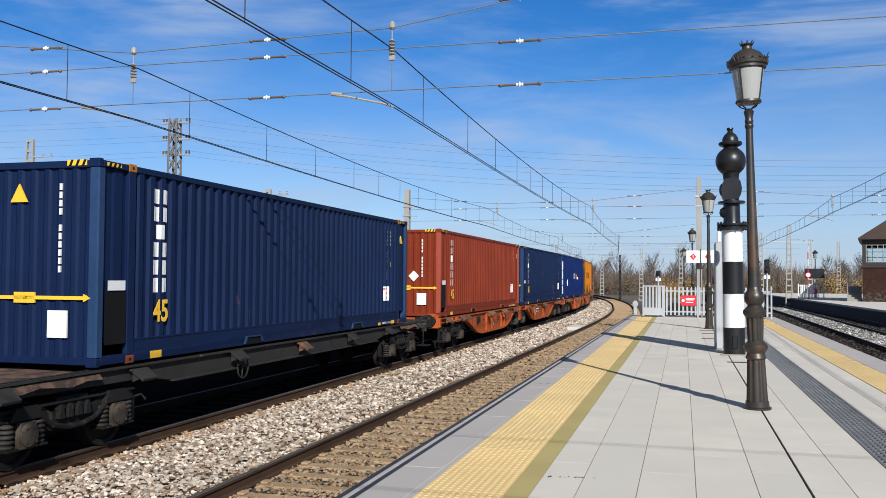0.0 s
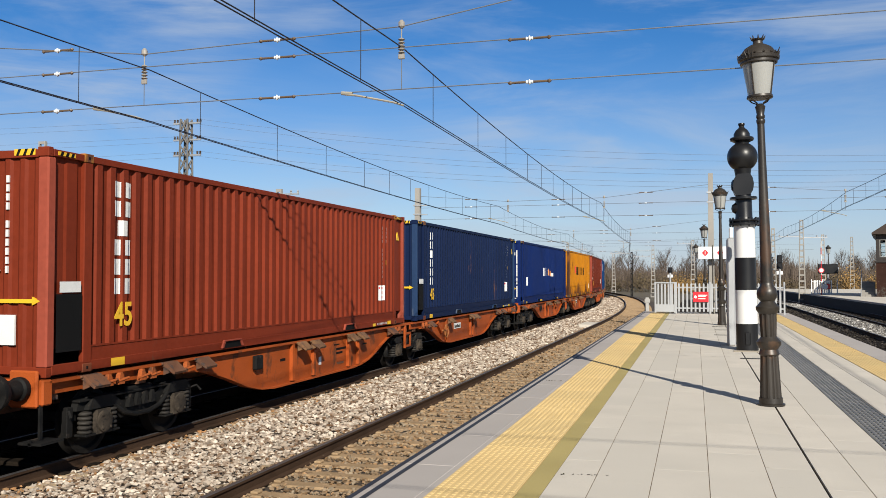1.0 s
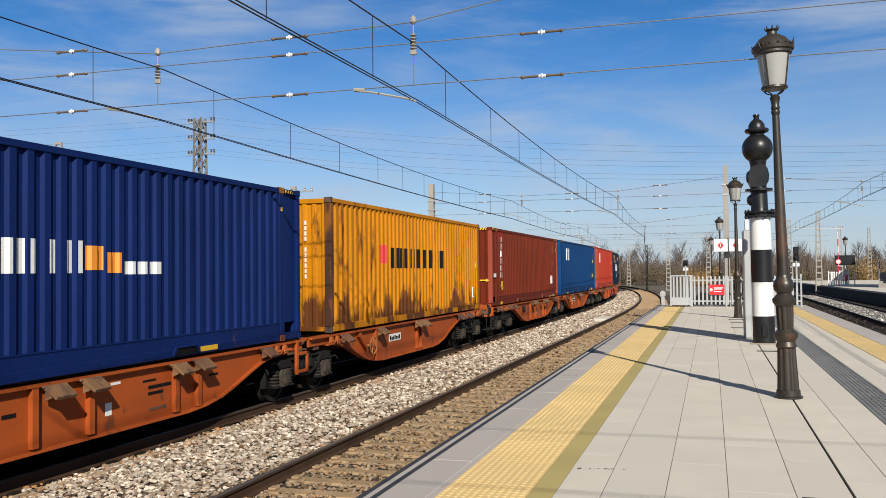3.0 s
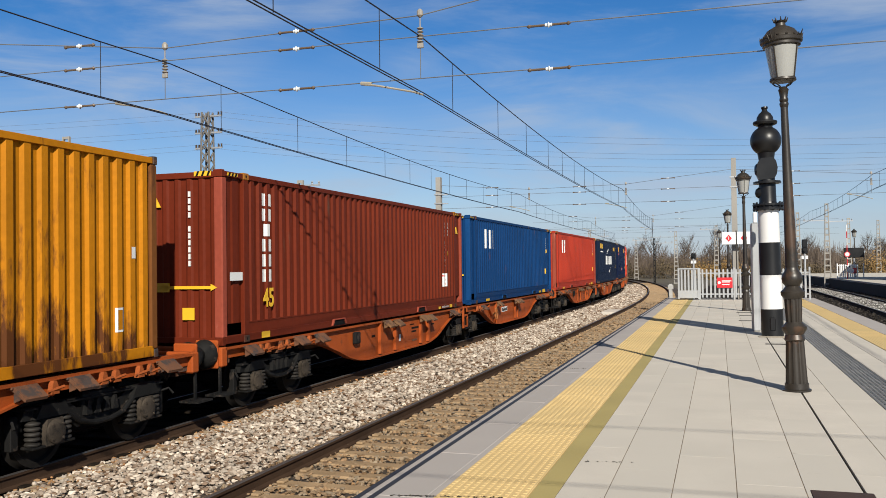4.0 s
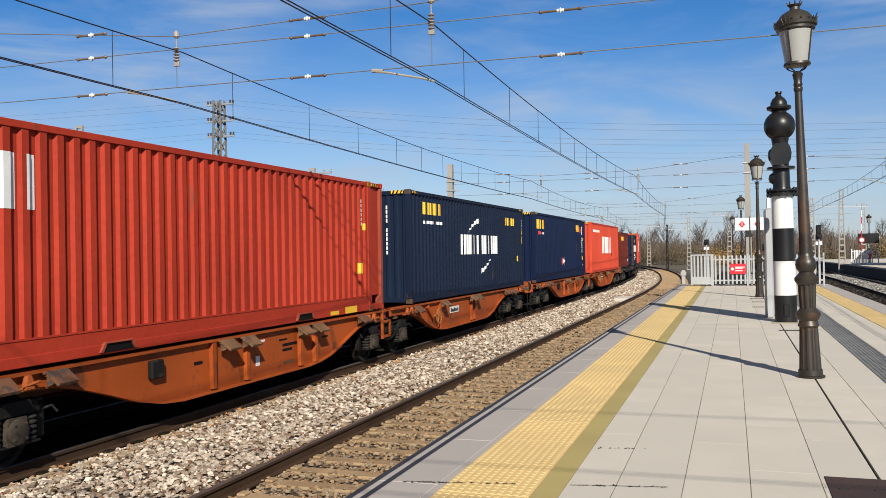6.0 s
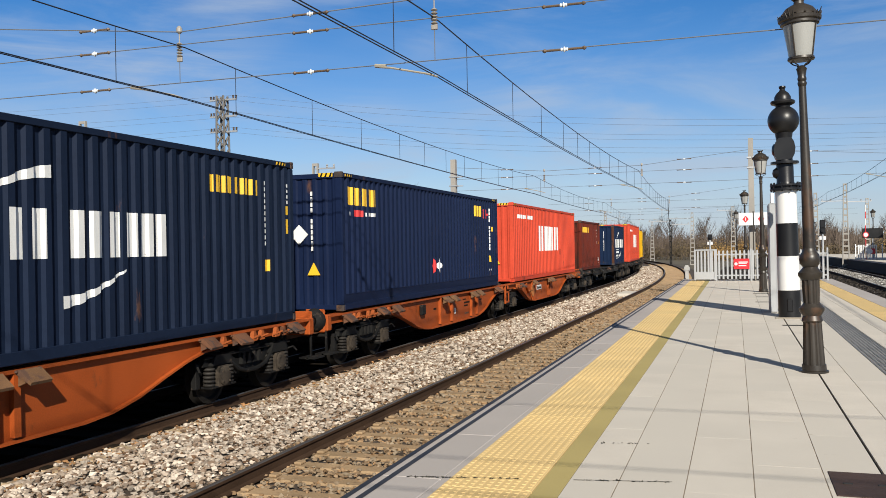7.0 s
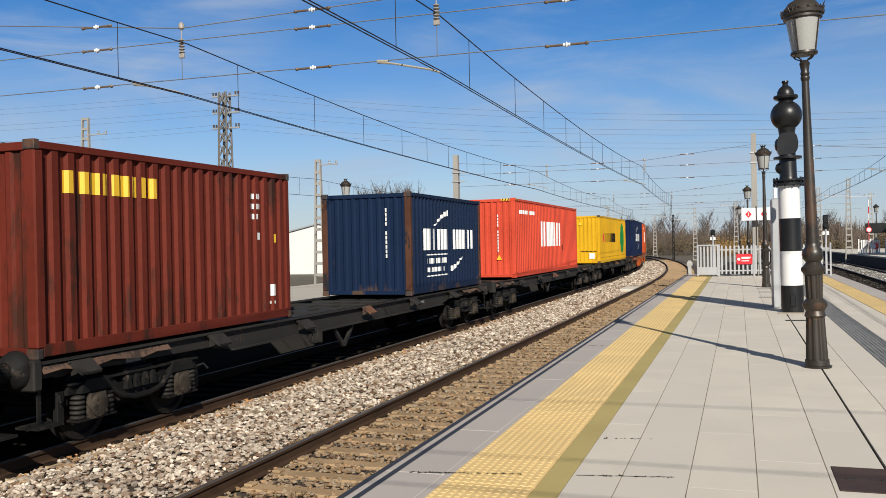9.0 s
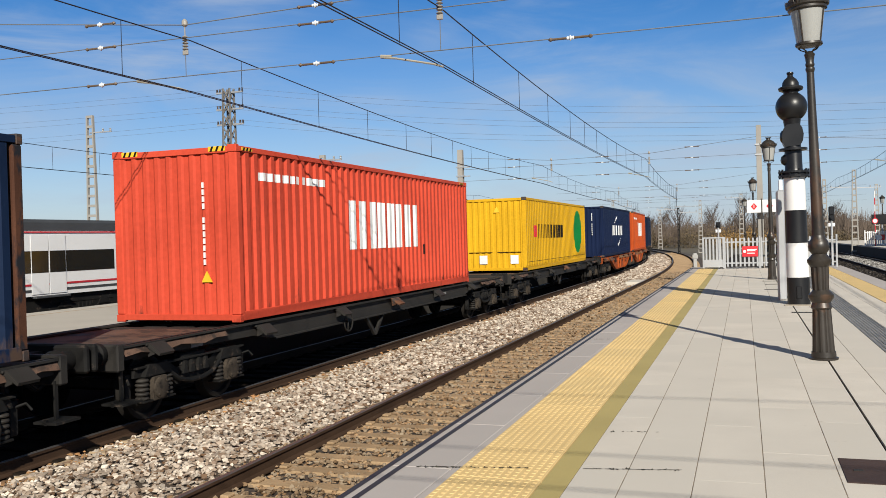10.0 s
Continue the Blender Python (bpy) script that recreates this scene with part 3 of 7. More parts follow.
# ---- the goods train ----
def bogie_meshes():
    """Frame with side beams and brake gear, an axle box, a nest of coil springs and a wheelset."""
    bm = bmesh.new()
    for sx in (-1, 1):
        x0, x1 = sorted((sx * 1.00, sx * 1.10))
        prism(bm, [(-1.34, 0.64), (-1.30, 0.78), (-0.62, 0.80), (-0.40, 0.66), (0.40, 0.66), (0.62, 0.80), (1.30, 0.78), (1.34, 0.64), (0.66, 0.60), (0.42, 0.42), (-0.42, 0.42), (-0.66, 0.60)], x0, x1)
        box(bm, x0 - 0.04, x1 + 0.05, -1.34, 1.34, 0.755, 0.785, 0.006)
        box(bm, x0 - 0.02, x1 + 0.02, -0.32, 0.32, 0.66, 0.84, 0.02)
        # sagging brake pull rod, hangers and gussets
        tube(bm, [(sx * 1.15, -0.66, 0.66), (sx * 1.16, -0.42, 0.50), (sx * 1.16, -0.15, 0.44), (sx * 1.16, 0.15, 0.44), (sx * 1.16, 0.42, 0.50), (sx * 1.15, 0.66, 0.66)], 0.034, 8)
        for y in (-0.26, -0.09, 0.09, 0.26):
            prism(bm, [(y - 0.06, 0.56), (y + 0.06, 0.56), (y + 0.02, 0.74), (y - 0.02, 0.74)], *sorted((sx * 1.09, sx * 1.17)))
        for y in (-1.40, 1.40):
            box(bm, sx * 1.0 - 0.05, sx * 1.0 + 0.05, y - 0.06, y + 0.06, 0.30, 0.70, 0.01)
            tube(bm, [(sx * 1.02, y, 0.62), (sx * 1.12, y * 1.08, 0.66), (sx * 1.18, y * 1.10, 0.58)], 0.018)
        for y in (-0.9, 0.9):
            box(bm, sx * 1.10 - 0.13, sx * 1.10 + 0.09, y - 0.36, y + 0.36, 0.285, 0.315, 0.008)
            prism(bm, [(y - 0.30, 0.64), (y + 0.30, 0.64), (y + 0.20, 0.80), (y - 0.20, 0.80)], *sorted((sx * 1.0, sx * 1.18)))
    box(bm, -1.0, 1.0, -0.28, 0.28, 0.55, 0.80, 0.03)
    for y in (-1.28, 1.28, -0.42, 0.42):
        box(bm, -1.0, 1.0, y - 0.05, y + 0.05, 0.50, 0.62)
    frame_mesh = mesh_of(bm, "bogie_frame", M_DARKMETAL)
    bm = bmesh.new()
    prism(bm, [(-0.15, 0.30), (0.15, 0.30), (0.165, 0.42), (0.13, 0.62), (-0.13, 0.62), (-0.165, 0.42)], -0.12, 0.10)
    lathe(bm, [(0.155, 0.09), (0.15, 0.125), (0.125, 0.14), (0.03, 0.145)], 16, (0, 0, 0.46), axis="x")
    for a in (0.8, 2.35, 3.9, 5.5):
        rod(bm, (0.10, 0.118 * math.cos(a), 0.46 + 0.118 * math.sin(a)), (0.152, 0.118 * math.cos(a), 0.46 + 0.118 * math.sin(a)), 0.018, 6)
    axle_box = mesh_of(bm, "axle_box", mat("axle_box_dusty", (0.060, 0.047, 0.035), 0.9, spec=0.2, var=0.5, scale=12, bump=0.3, rust=(0.03, 0.025, 0.02), rust_at=0.55), True)
    bm = bmesh.new()
    for k in range(5):
        z = 0.34 + 0.062 * k
        lathe(bm, [(0.055, z - 0.031), (0.09, z - 0.016), (0.097, z), (0.09, z + 0.016), (0.055, z + 0.031)], 12)
    spring = mesh_of(bm, "coil_spring", mat("spring_greasy", (0.030, 0.026, 0.022), 0.7, spec=0.3, var=0.4, scale=10), True)
    bm = bmesh.new()
    for sx in (-1, 1):
        lathe(bm, [(0.10, sx * 0.76), (0.20, sx * 0.78), (0.40, sx * 0.80), (0.485, sx * 0.795), (0.46, sx * 0.83), (0.455, sx * 0.93), (0.39, sx * 0.93), (0.36, sx * 0.89), (0.18, sx * 0.90), (0.13, sx * 0.96)], 28, axis="x")
    rod(bm, (-0.98, 0, 0), (0.98, 0, 0), 0.08, 10)
    wheel_mesh = mesh_of(bm, "wheelset", M_TREAD, True)
    return frame_mesh, wheel_mesh, axle_box, spring


BOGIE_FRAME, WHEELSET, AXLE_BOX, COIL_SPRING = bogie_meshes()
WHEELS = []


def bogie_gear(ob):
    for sx in (-1, 1):
        for w in (-0.9, 0.9):
            gear = part("axle_box", AXLE_BOX, None, ob, "dusty grey-brown axle box")
            gear.matrix_local = Matrix.Translation((sx * 1.10, w, 0)) @ Matrix.Rotation(0 if sx > 0 else math.pi, 4, "Z")
            for q in (-1, 1):
                part("coil_spring", COIL_SPRING, None, ob, "greasy black coil spring").location = (sx * 1.09, w + q * 0.265, 0)


def bogie(parent, y):
    ob = part("bogie", BOGIE_FRAME, None, parent, "dark greasy two-axle bogie frame with coil springs")
    ob.location = (0, y, 0)
    bogie_gear(ob)
    for w in (-0.9, 0.9):
        wheel = part("wheelset", WHEELSET, None, ob, "steel wheels on an axle")
        wheel.location = (0, w, 0.46)
        WHEELS.append(wheel)
    return ob


TRAIN = []


def buffers(parent, y, d, square=False):
    """Two buffers on a headstock at y, pointing to d (-1 or 1), with coupling hook and hoses."""
    for sx in (-0.98, 0.98):
        bm = bmesh.new()
        lathe(bm, [(0.13, y), (0.15, y + d * 0.04), (0.15, y + d * 0.10), (0.12, y + d * 0.12), (0.12, y + d * 0.34), (0.20 if not square else 0.10, y + d * 0.40), (0.24 if not square else 0.10, y + d * 0.50), (0.235 if not square else 0.10, y + d * 0.53), (0.02, y + d * 0.54)], 16, (sx, 0, 1.04), axis="y")
        if square:
            a, b = sorted((y + d * 0.46, y + d * 0.56))
            box(bm, sx - 0.26, sx + 0.26, a, b, 0.87, 1.22, 0.03)
        part("buffer", bm, M_DARKMETAL, parent, "greasy black buffer", True)
    bm = bmesh.new()
    box(bm, -0.10, 0.10, min(y, y + d * 0.45), max(y, y + d * 0.45), 0.95, 1.07, 0.03)
    tube(bm, [(0.35, y, 0.95), (0.36, y + d * 0.2, 0.75), (0.33, y + d * 0.4, 0.62), (0.28, y + d * 0.58, 0.75)], 0.025)
    tube(bm, [(-0.35, y, 0.95), (-0.36, y + d * 0.2, 0.75), (-0.33, y + d * 0.4, 0.62)], 0.025)
    part("coupling", bm, M_DARKMETAL, parent, "screw coupling and brake hoses")


def small_mesh(name, material, *boxes):
    bm = bmesh.new()
    for b in boxes:
        box(bm, *b)
    return mesh_of(bm, name, material)


def bracket_mesh(material):
    """A folding flap that hangs slanting from the sill's flange, with hinge and cheeks."""
    bm = bmesh.new()
    prism(bm, [(-0.04, 1.075), (0.0, 1.118), (0.05, 1.122), (0.215, 0.985), (0.195, 0.95), (0.02, 1.06)], -0.165, 0.165, "y")
    for y in (-0.12, 0.12):
        prism(bm, [(0.0, 1.07), (0.12, 1.03), (0.10, 0.97), (0.0, 0.93)], y - 0.02, y + 0.02, "y")
    box(bm, -0.06, 0.03, -0.20, 0.20, 1.085, 1.12, 0.01)
    return mesh_of(bm, "bracket", material)


BRACKET_RUST = bracket_mesh(M_WAGON_RUST)
BRACKET_ORANGE = bracket_mesh(mat("bracket_tan", (0.17, 0.085, 0.035), 0.8, var=0.4, scale=8, bump=0.3, rust=(0.10, 0.05, 0.03), rust_at=0.52))
BRACKET_GREY = bracket_mesh(M_WAGON_GREY)
bm = bmesh.new()
prism(bm, [(-0.07, 0.93), (0.07, 0.93), (0.055, 1.02), (0.02, 1.09), (-0.03, 1.09), (-0.05, 1.0)], 0.0, 0.07)
rod(bm, (0.05, -0.10, 0.97), (0.09, 0.13, 1.01), 0.018, 6)
LEVER = mesh_of(bm, "lever", mat("lug_orange", (0.34, 0.085, 0.022), 0.75, spec=0.15, var=0.35, scale=8, rust=(0.10, 0.045, 0.025), rust_at=0.55))
bm = bmesh.new()
box(bm, -0.03, 0.03, -0.04, 0.04, 0.47, 1.12, 0.008)
for z in (0.52, 0.86):
    box(bm, -0.022, 0.022, 0.04, 0.47, z - 0.03, z + 0.03, 0.006)
box(bm, -0.022, 0.022, 0.42, 0.48, 0.49, 0.89, 0.006)
STEP_FRAME = mesh_of(bm, "step_frame", M_WAGON_ORANGE)
RIB = small_mesh("rib", M_WAGON_ORANGE, (-0.035, 0.035, -0.05, 0.05, 0.36, 1.088))
STEP = small_mesh("shunter_step", M_DARKMETAL, (-0.17, 0.17, -0.20, 0.20, 0.37, 0.40), (-0.03, 0.0, -0.025, 0.025, 0.39, 0.86), (-0.02, 0.02, -0.2, -0.17, 0.36, 0.43))


def wagon_orange(centre, d):
    """One half of an articulated container wagon; d = -1: its outer end points to -y."""
    w = thing("container_wagon", "orange articulated container wagon with deep fishbelly sills and rusty brackets", "freight wagon", "wagons of the goods train")
    TRAIN.append((w, centre, (-4.85, 7.35) if d < 0 else (-7.35, 4.85)))
    e = -d
    low = [(-3.9, 0.935), (-3.4, 0.915), (-2.95, 0.82), (-2.4, 0.66), (-1.85, 0.48), (-1.3, 0.365), (-0.8, 0.325), (3.2, 0.325), (3.7, 0.36), (4.15, 0.43), (4.55, 0.54), (5.05, 0.71), (5.5, 0.85), (5.95, 0.925), (6.4, 0.94)]
    for sx in (-1, 1):
        bm = bmesh.new()
        x = sx * 1.14
        line = [(-6.85, 1.12), (-6.85, 0.94), *low, (7.2, 0.94), (7.2, 1.12)]
        prism(bm, [(e * a, b) for a, b in line], x - 0.02, x + 0.02)
        prism(bm, [(e * a, b) for a, b in [(-6.85, 1.09), (7.2, 1.09), (7.2, 1.125), (-6.85, 1.125)]], x - sx * 0.14, x + sx * 0.10)
        for (a, b), (a2, b2) in zip(low, low[1:]):
            prism(bm, [(e * a, b), (e * a2, b2), (e * a2, b2 - 0.03), (e * a, b - 0.03)], x - 0.07, x + 0.09)
        sill = part("side_sill", bm, M_WAGON_ORANGE, w)
        for y in (0.0, 1.0, 2.9, 3.5) if d < 0 else (0.3, 0.62, 3.65):
            ob = part("rib", RIB, None, sill)
            ob.location = (x + sx * 0.055, e * y, 0)
        for y in (-6.1, -4.3, -3.4, 0.3, 0.95, 2.9, 3.5, 5.6) if d < 0 else (-6.1, -4.3, -3.4, 0.15, 0.72, 3.45, 5.6):
            ob = part("bracket", BRACKET_RUST if y < 0 or y > 5 else BRACKET_ORANGE, None, sill, "rusty folding container bracket")
            ob.location = (x + sx * 0.09, e * y, random.uniform(-0.03, 0.01))
            ob.rotation_euler = (0, 0, (0 if sx > 0 else math.pi) + random.uniform(-0.05, 0.05))
        for y in (-5.75, -5.5, -5.0, -4.75, -3.85, 6.0, 6.3):
            ob = part("lever", LEVER, None, sill, "rusty lock lever")
            ob.location = (x + sx * 0.08, e * y, 0)
            ob.rotation_euler = (0, 0, 0 if sx > 0 else math.pi)
        bm = bmesh.new()
        if d < 0:
            box(bm, x + sx * 0.03, x + sx * 0.12, e * -1.45 - 0.14, e * -1.45 + 0.14, 0.72, 0.98, 0.02)
            part("brake_box", bm, M_DARKMETAL, sill, "small dark brake lever box")
        else:
            yw, xw = e * 4.15, x + sx * 0.20
            tube(bm, [(xw, yw + 0.20 * math.cos(k * math.pi / 10), 0.73 + 0.20 * math.sin(k * math.pi / 10)) for k in range(21)], 0.017)
            for a in (0.4, 1.66, 2.9, 4.2, 5.4):
                rod(bm, (xw - sx * 0.02, yw, 0.73), (xw, yw + 0.20 * math.cos(a), 0.73 + 0.20 * math.sin(a)), 0.013, 6)
            rod(bm, (x, yw, 0.73), (xw, yw, 0.73), 0.03, 8)
            part("hand_wheel", bm, mat("hand_wheel_tan", (0.34, 0.13, 0.035), 0.6, var=0.3, scale=8), sill, "round orange brake hand wheel")
            bm = bmesh.new()
            prism(bm, [(yw - 0.62, 0.98), (yw - 0.50, 1.06), (yw - 0.10, 0.72), (yw - 0.16, 0.64)], *sorted((x + sx * 0.03, x + sx * 0.10)))
            part("brake_bracket", bm, M_WAGON_ORANGE, sill, "slanting orange bracket behind the hand wheel")
            bm = bmesh.new()
            box(bm, *sorted((x + sx * 0.02, x + sx * 0.027)), e * 2.25 - 0.42, e * 2.25 + 0.42, 0.70, 0.88)
            plate = part("maker_plate", bm, M_MARKWHITE, sill, "white maker's plate with dark mark")
            for k in range(7):
                bm = bmesh.new()
                y0 = e * 2.25 - 0.37 + 0.108 * k
                box(bm, *sorted((x + sx * 0.026, x + sx * 0.031)), y0, y0 + 0.08, 0.73, 0.81 + 0.03 * (k % 3 == 0))
                part("mark_bar", bm, M_MARKBLACK, plate)
        for y, z, a, b, m in () if d > 0 else ((2.55, 0.80, 0.55, 0.05, M_MARKBLACK), (2.45, 0.71, 0.36, 0.045, M_MARKBLACK), (1.55, 0.95, 0.20, 0.035, M_MARKWHITE), (2.3, 0.90, 0.30, 0.03, M_MARKBLACK), (-0.35, 0.80, 0.22, 0.05, M_MARKBLACK), (1.4, 0.62, 0.13, 0.17, M_MARKWHITE), (2.5, 0.48, 0.4, 0.05, M_WAGON_RUST), (4.0, 0.80, 0.26, 0.035, M_MARKBLACK)):
            bm = bmesh.new()
            box(bm, x + sx * 0.021, x + sx * 0.025, e * y - a / 2, e * y + a / 2, z - b / 2, z + b / 2)
            mark = part("marking", bm, m, sill, "stencilled data panel")
    bm = bmesh.new()
    for y in (-6.7, -4.85, -2.6, 0, 2.2, 4.4, 6.8):
        box(bm, -1.14, 1.14, e * y - 0.11, e * y + 0.11, 0.86, 1.10)
    box(bm, -0.22, 0.22, -6.8 if e > 0 else -7.2, 7.2 if e > 0 else 6.8, 0.62, 1.06)
    part("cross_member", bm, M_WAGON_RUST, w)
    bm = bmesh.new()
    box(bm, -1.24, 1.24, min(e * -6.98, e * -6.80), max(e * -6.98, e * -6.80), 0.82, 1.14, 0.02)
    for sx in (-1, 1):
        box(bm, sx * 0.98 - 0.21, sx * 0.98 + 0.21, min(e * -7.03, e * -6.97), max(e * -7.03, e * -6.97), 0.80, 1.26, 0.02)
    part("headstock", bm, M_WAGON_ORANGE, w)
    buffers(w, e * -7.02, -e)
    for sx in (-1, 1):
        ob = part("shunter_step", STEP, None, w, "dark shunter's foot step")
        ob.location = (sx * 1.2, e * -6.95, 0)
    bogie(w, e * -4.85)
    if d < 0:
        bogie(w, 7.35)
        for sx in (-1, 1):
            part("step_frame", STEP_FRAME, None, w, "orange square step frame at the joint").location = (sx * 1.22, 6.85, 0)
        bm = bmesh.new()
        prism(bm, [(-1.05, 6.2), (1.05, 6.2), (1.12, 6.7), (0.95, 7.25), (-0.95, 7.25), (-1.12, 6.7)], 1.126, 1.15, "z")
        part("joint_plate", bm, M_WAGON_RUST, w, "rusty cover plate over the joint")
    return w


def wagon_grey(centre, half, pivots):
    """A flat four-axle container wagon with straight sills and open deck."""
    w = thing("flat_wagon", "dark grey flat container wagon with open deck and rusty fittings", "freight wagon", "wagons of the goods train")
    TRAIN.append((w, centre, (-pivots, pivots)))
    for sx in (-1, 1):
        x = sx * 1.16
        bm = bmesh.new()
        prism(bm, [(-half, 1.13), (-half, 0.93), (-pivots + 1.6, 0.90), (-pivots + 2.2, 0.80), (pivots - 2.2, 0.80), (pivots - 1.6, 0.90), (half, 0.93), (half, 1.13)], x - 0.02, x + 0.02)
        for z0, z1 in ((1.10, 1.13), (0.78, 0.805)):
            k = half if z0 > 1 else pivots - 2.2
            box(bm, x - 0.09, x + 0.09, -k, k, z0, z1)
        sill = part("side_sill", bm, M_WAGON_GREY, w)
        n = int(half * 2 / 2.4)
        for k in range(n):
            y = -half + 0.6 + k * (2 * half - 1.2) / (n - 1)
            ob = part("bracket", BRACKET_RUST if k % 5 == 3 else BRACKET_GREY, None, sill, "folding container bracket")
            ob.location = (x + sx * 0.07, y + random.uniform(-0.1, 0.1), random.uniform(-0.05, 0.0))
            ob.rotation_euler = (0, 0, (0 if sx > 0 else math.pi) + random.uniform(-0.06, 0.06))
        bm = bmesh.new()
        ring = [(x + sx * 0.14, -2.6 + 0.19 * math.cos(a), 0.80 + 0.19 * math.sin(a)) for a in [k * math.pi / 9 for k in range(19)]]
        tube(bm, ring, 0.016)
        for a in (0.3, 2.4, 4.5):
            rod(bm, (x + sx * 0.13, -2.6, 0.80), (x + sx * 0.14, -2.6 + 0.19 * math.cos(a), 0.80 + 0.19 * math.sin(a)), 0.012, 6)
        rod(bm, (x, -2.6, 0.80), (x + sx * 0.14, -2.6, 0.80), 0.022, 8)
        part("hand_wheel", bm, M_WAGON_GREY, sill, "round brake hand wheel")
        if half < 9:
            continue
        bm = bmesh.new()
        for y in (-1.0,):
            prism(bm, [(y - 0.5, 0.80), (y - 0.42, 0.80), (y + 0.02, 0.42), (y + 0.46, 0.80), (y + 0.54, 0.80), (y + 0.06, 0.36), (y - 0.04, 0.36)], x - 0.03, x + 0.03)
        part("truss", bm, M_WAGON_GREY, sill)
        for y, a, b in ((-half + 1.7, 0.3, 0.09), (0.4, 0.22, 0.12), (3.6, 0.4, 0.06)):
            bm = bmesh.new()
            box(bm, x + sx * 0.021, x + sx * 0.025, y - a / 2, y + a / 2, 0.96 - b / 2, 0.96 + b / 2)
            part("marking", bm, mat("faded_stencil", (0.22, 0.21, 0.20), 0.8, var=0.3), sill, "faded stencilled panel")
    bm = bmesh.new()
    for k in range(int(half * 2 / 1.1)):
        y = -half + 0.4 + k * 1.1
        box(bm, -1.14, 1.14, y - 0.10, y + 0.10, 0.90, 1.09)
    for x in (-0.55, 0, 0.55):
        box(bm, x - 0.20, x + 0.20, -half, half, 0.84, 1.07)
    part("cross_member", bm, M_WAGON_GREY, w)
    for d in (-1, 1):
        bm = bmesh.new()
        y = d * half
        box(bm, -1.26, 1.26, min(y, y + d * 0.14), max(y, y + d * 0.14), 0.80, 1.16, 0.02)
        part("headstock", bm, M_WAGON_GREY, w)
        bm = bmesh.new()
        rows = []
        for k in range(9):
            yy = y - d * 2.4 * k / 8
            rows.append([(-1.27, yy, 1.0 + 0.02 * math.sin(k * 2.1)), (-1.22, yy, 1.082), (0, yy, 1.10), (1.22, yy, 1.082), (1.27 + 0.012 * math.sin(k * 1.7), yy, 0.99 + 0.03 * math.sin(k * 1.9))])
        strip_mesh(bm, rows)
        part("end_plate", bm, M_DUSTY, w, "dusty brown buckled deck plate")
        buffers(w, y + d * 0.14, d, True)
        for sx in (-1, 1):
            ob = part("shunter_step", STEP, None, w, "dark shunter's foot step")
            ob.location = (sx * 1.2, y, 0)
        bogie(w, d * pivots)
    return w


PERIOD = 0.2777


def side_profile(y0, y1, depth=0.045):
    """Corrugation of a container wall: (along, inset) points."""
    n = max(1, round((y1 - y0) / PERIOD))
    p = (y1 - y0) / n
    out = []
    for k in range(n):
        a = y0 + k * p
        out += [(a, -depth), (a + p * 0.34, -depth), (a + p * 0.46, 0.0), (a + p * 0.84, 0.0)]
    return out + [(y1, -depth)]


def inset_at(prof, y):
    for (a, p), (b, q) in zip(prof, prof[1:]):
        if a <= y <= b:
            return p + (q - p) * (y - a) / max(b - a, 1e-6)
    return 0.0


class Box:
    """A shipping container being built: its thing, sizes and wall profiles."""


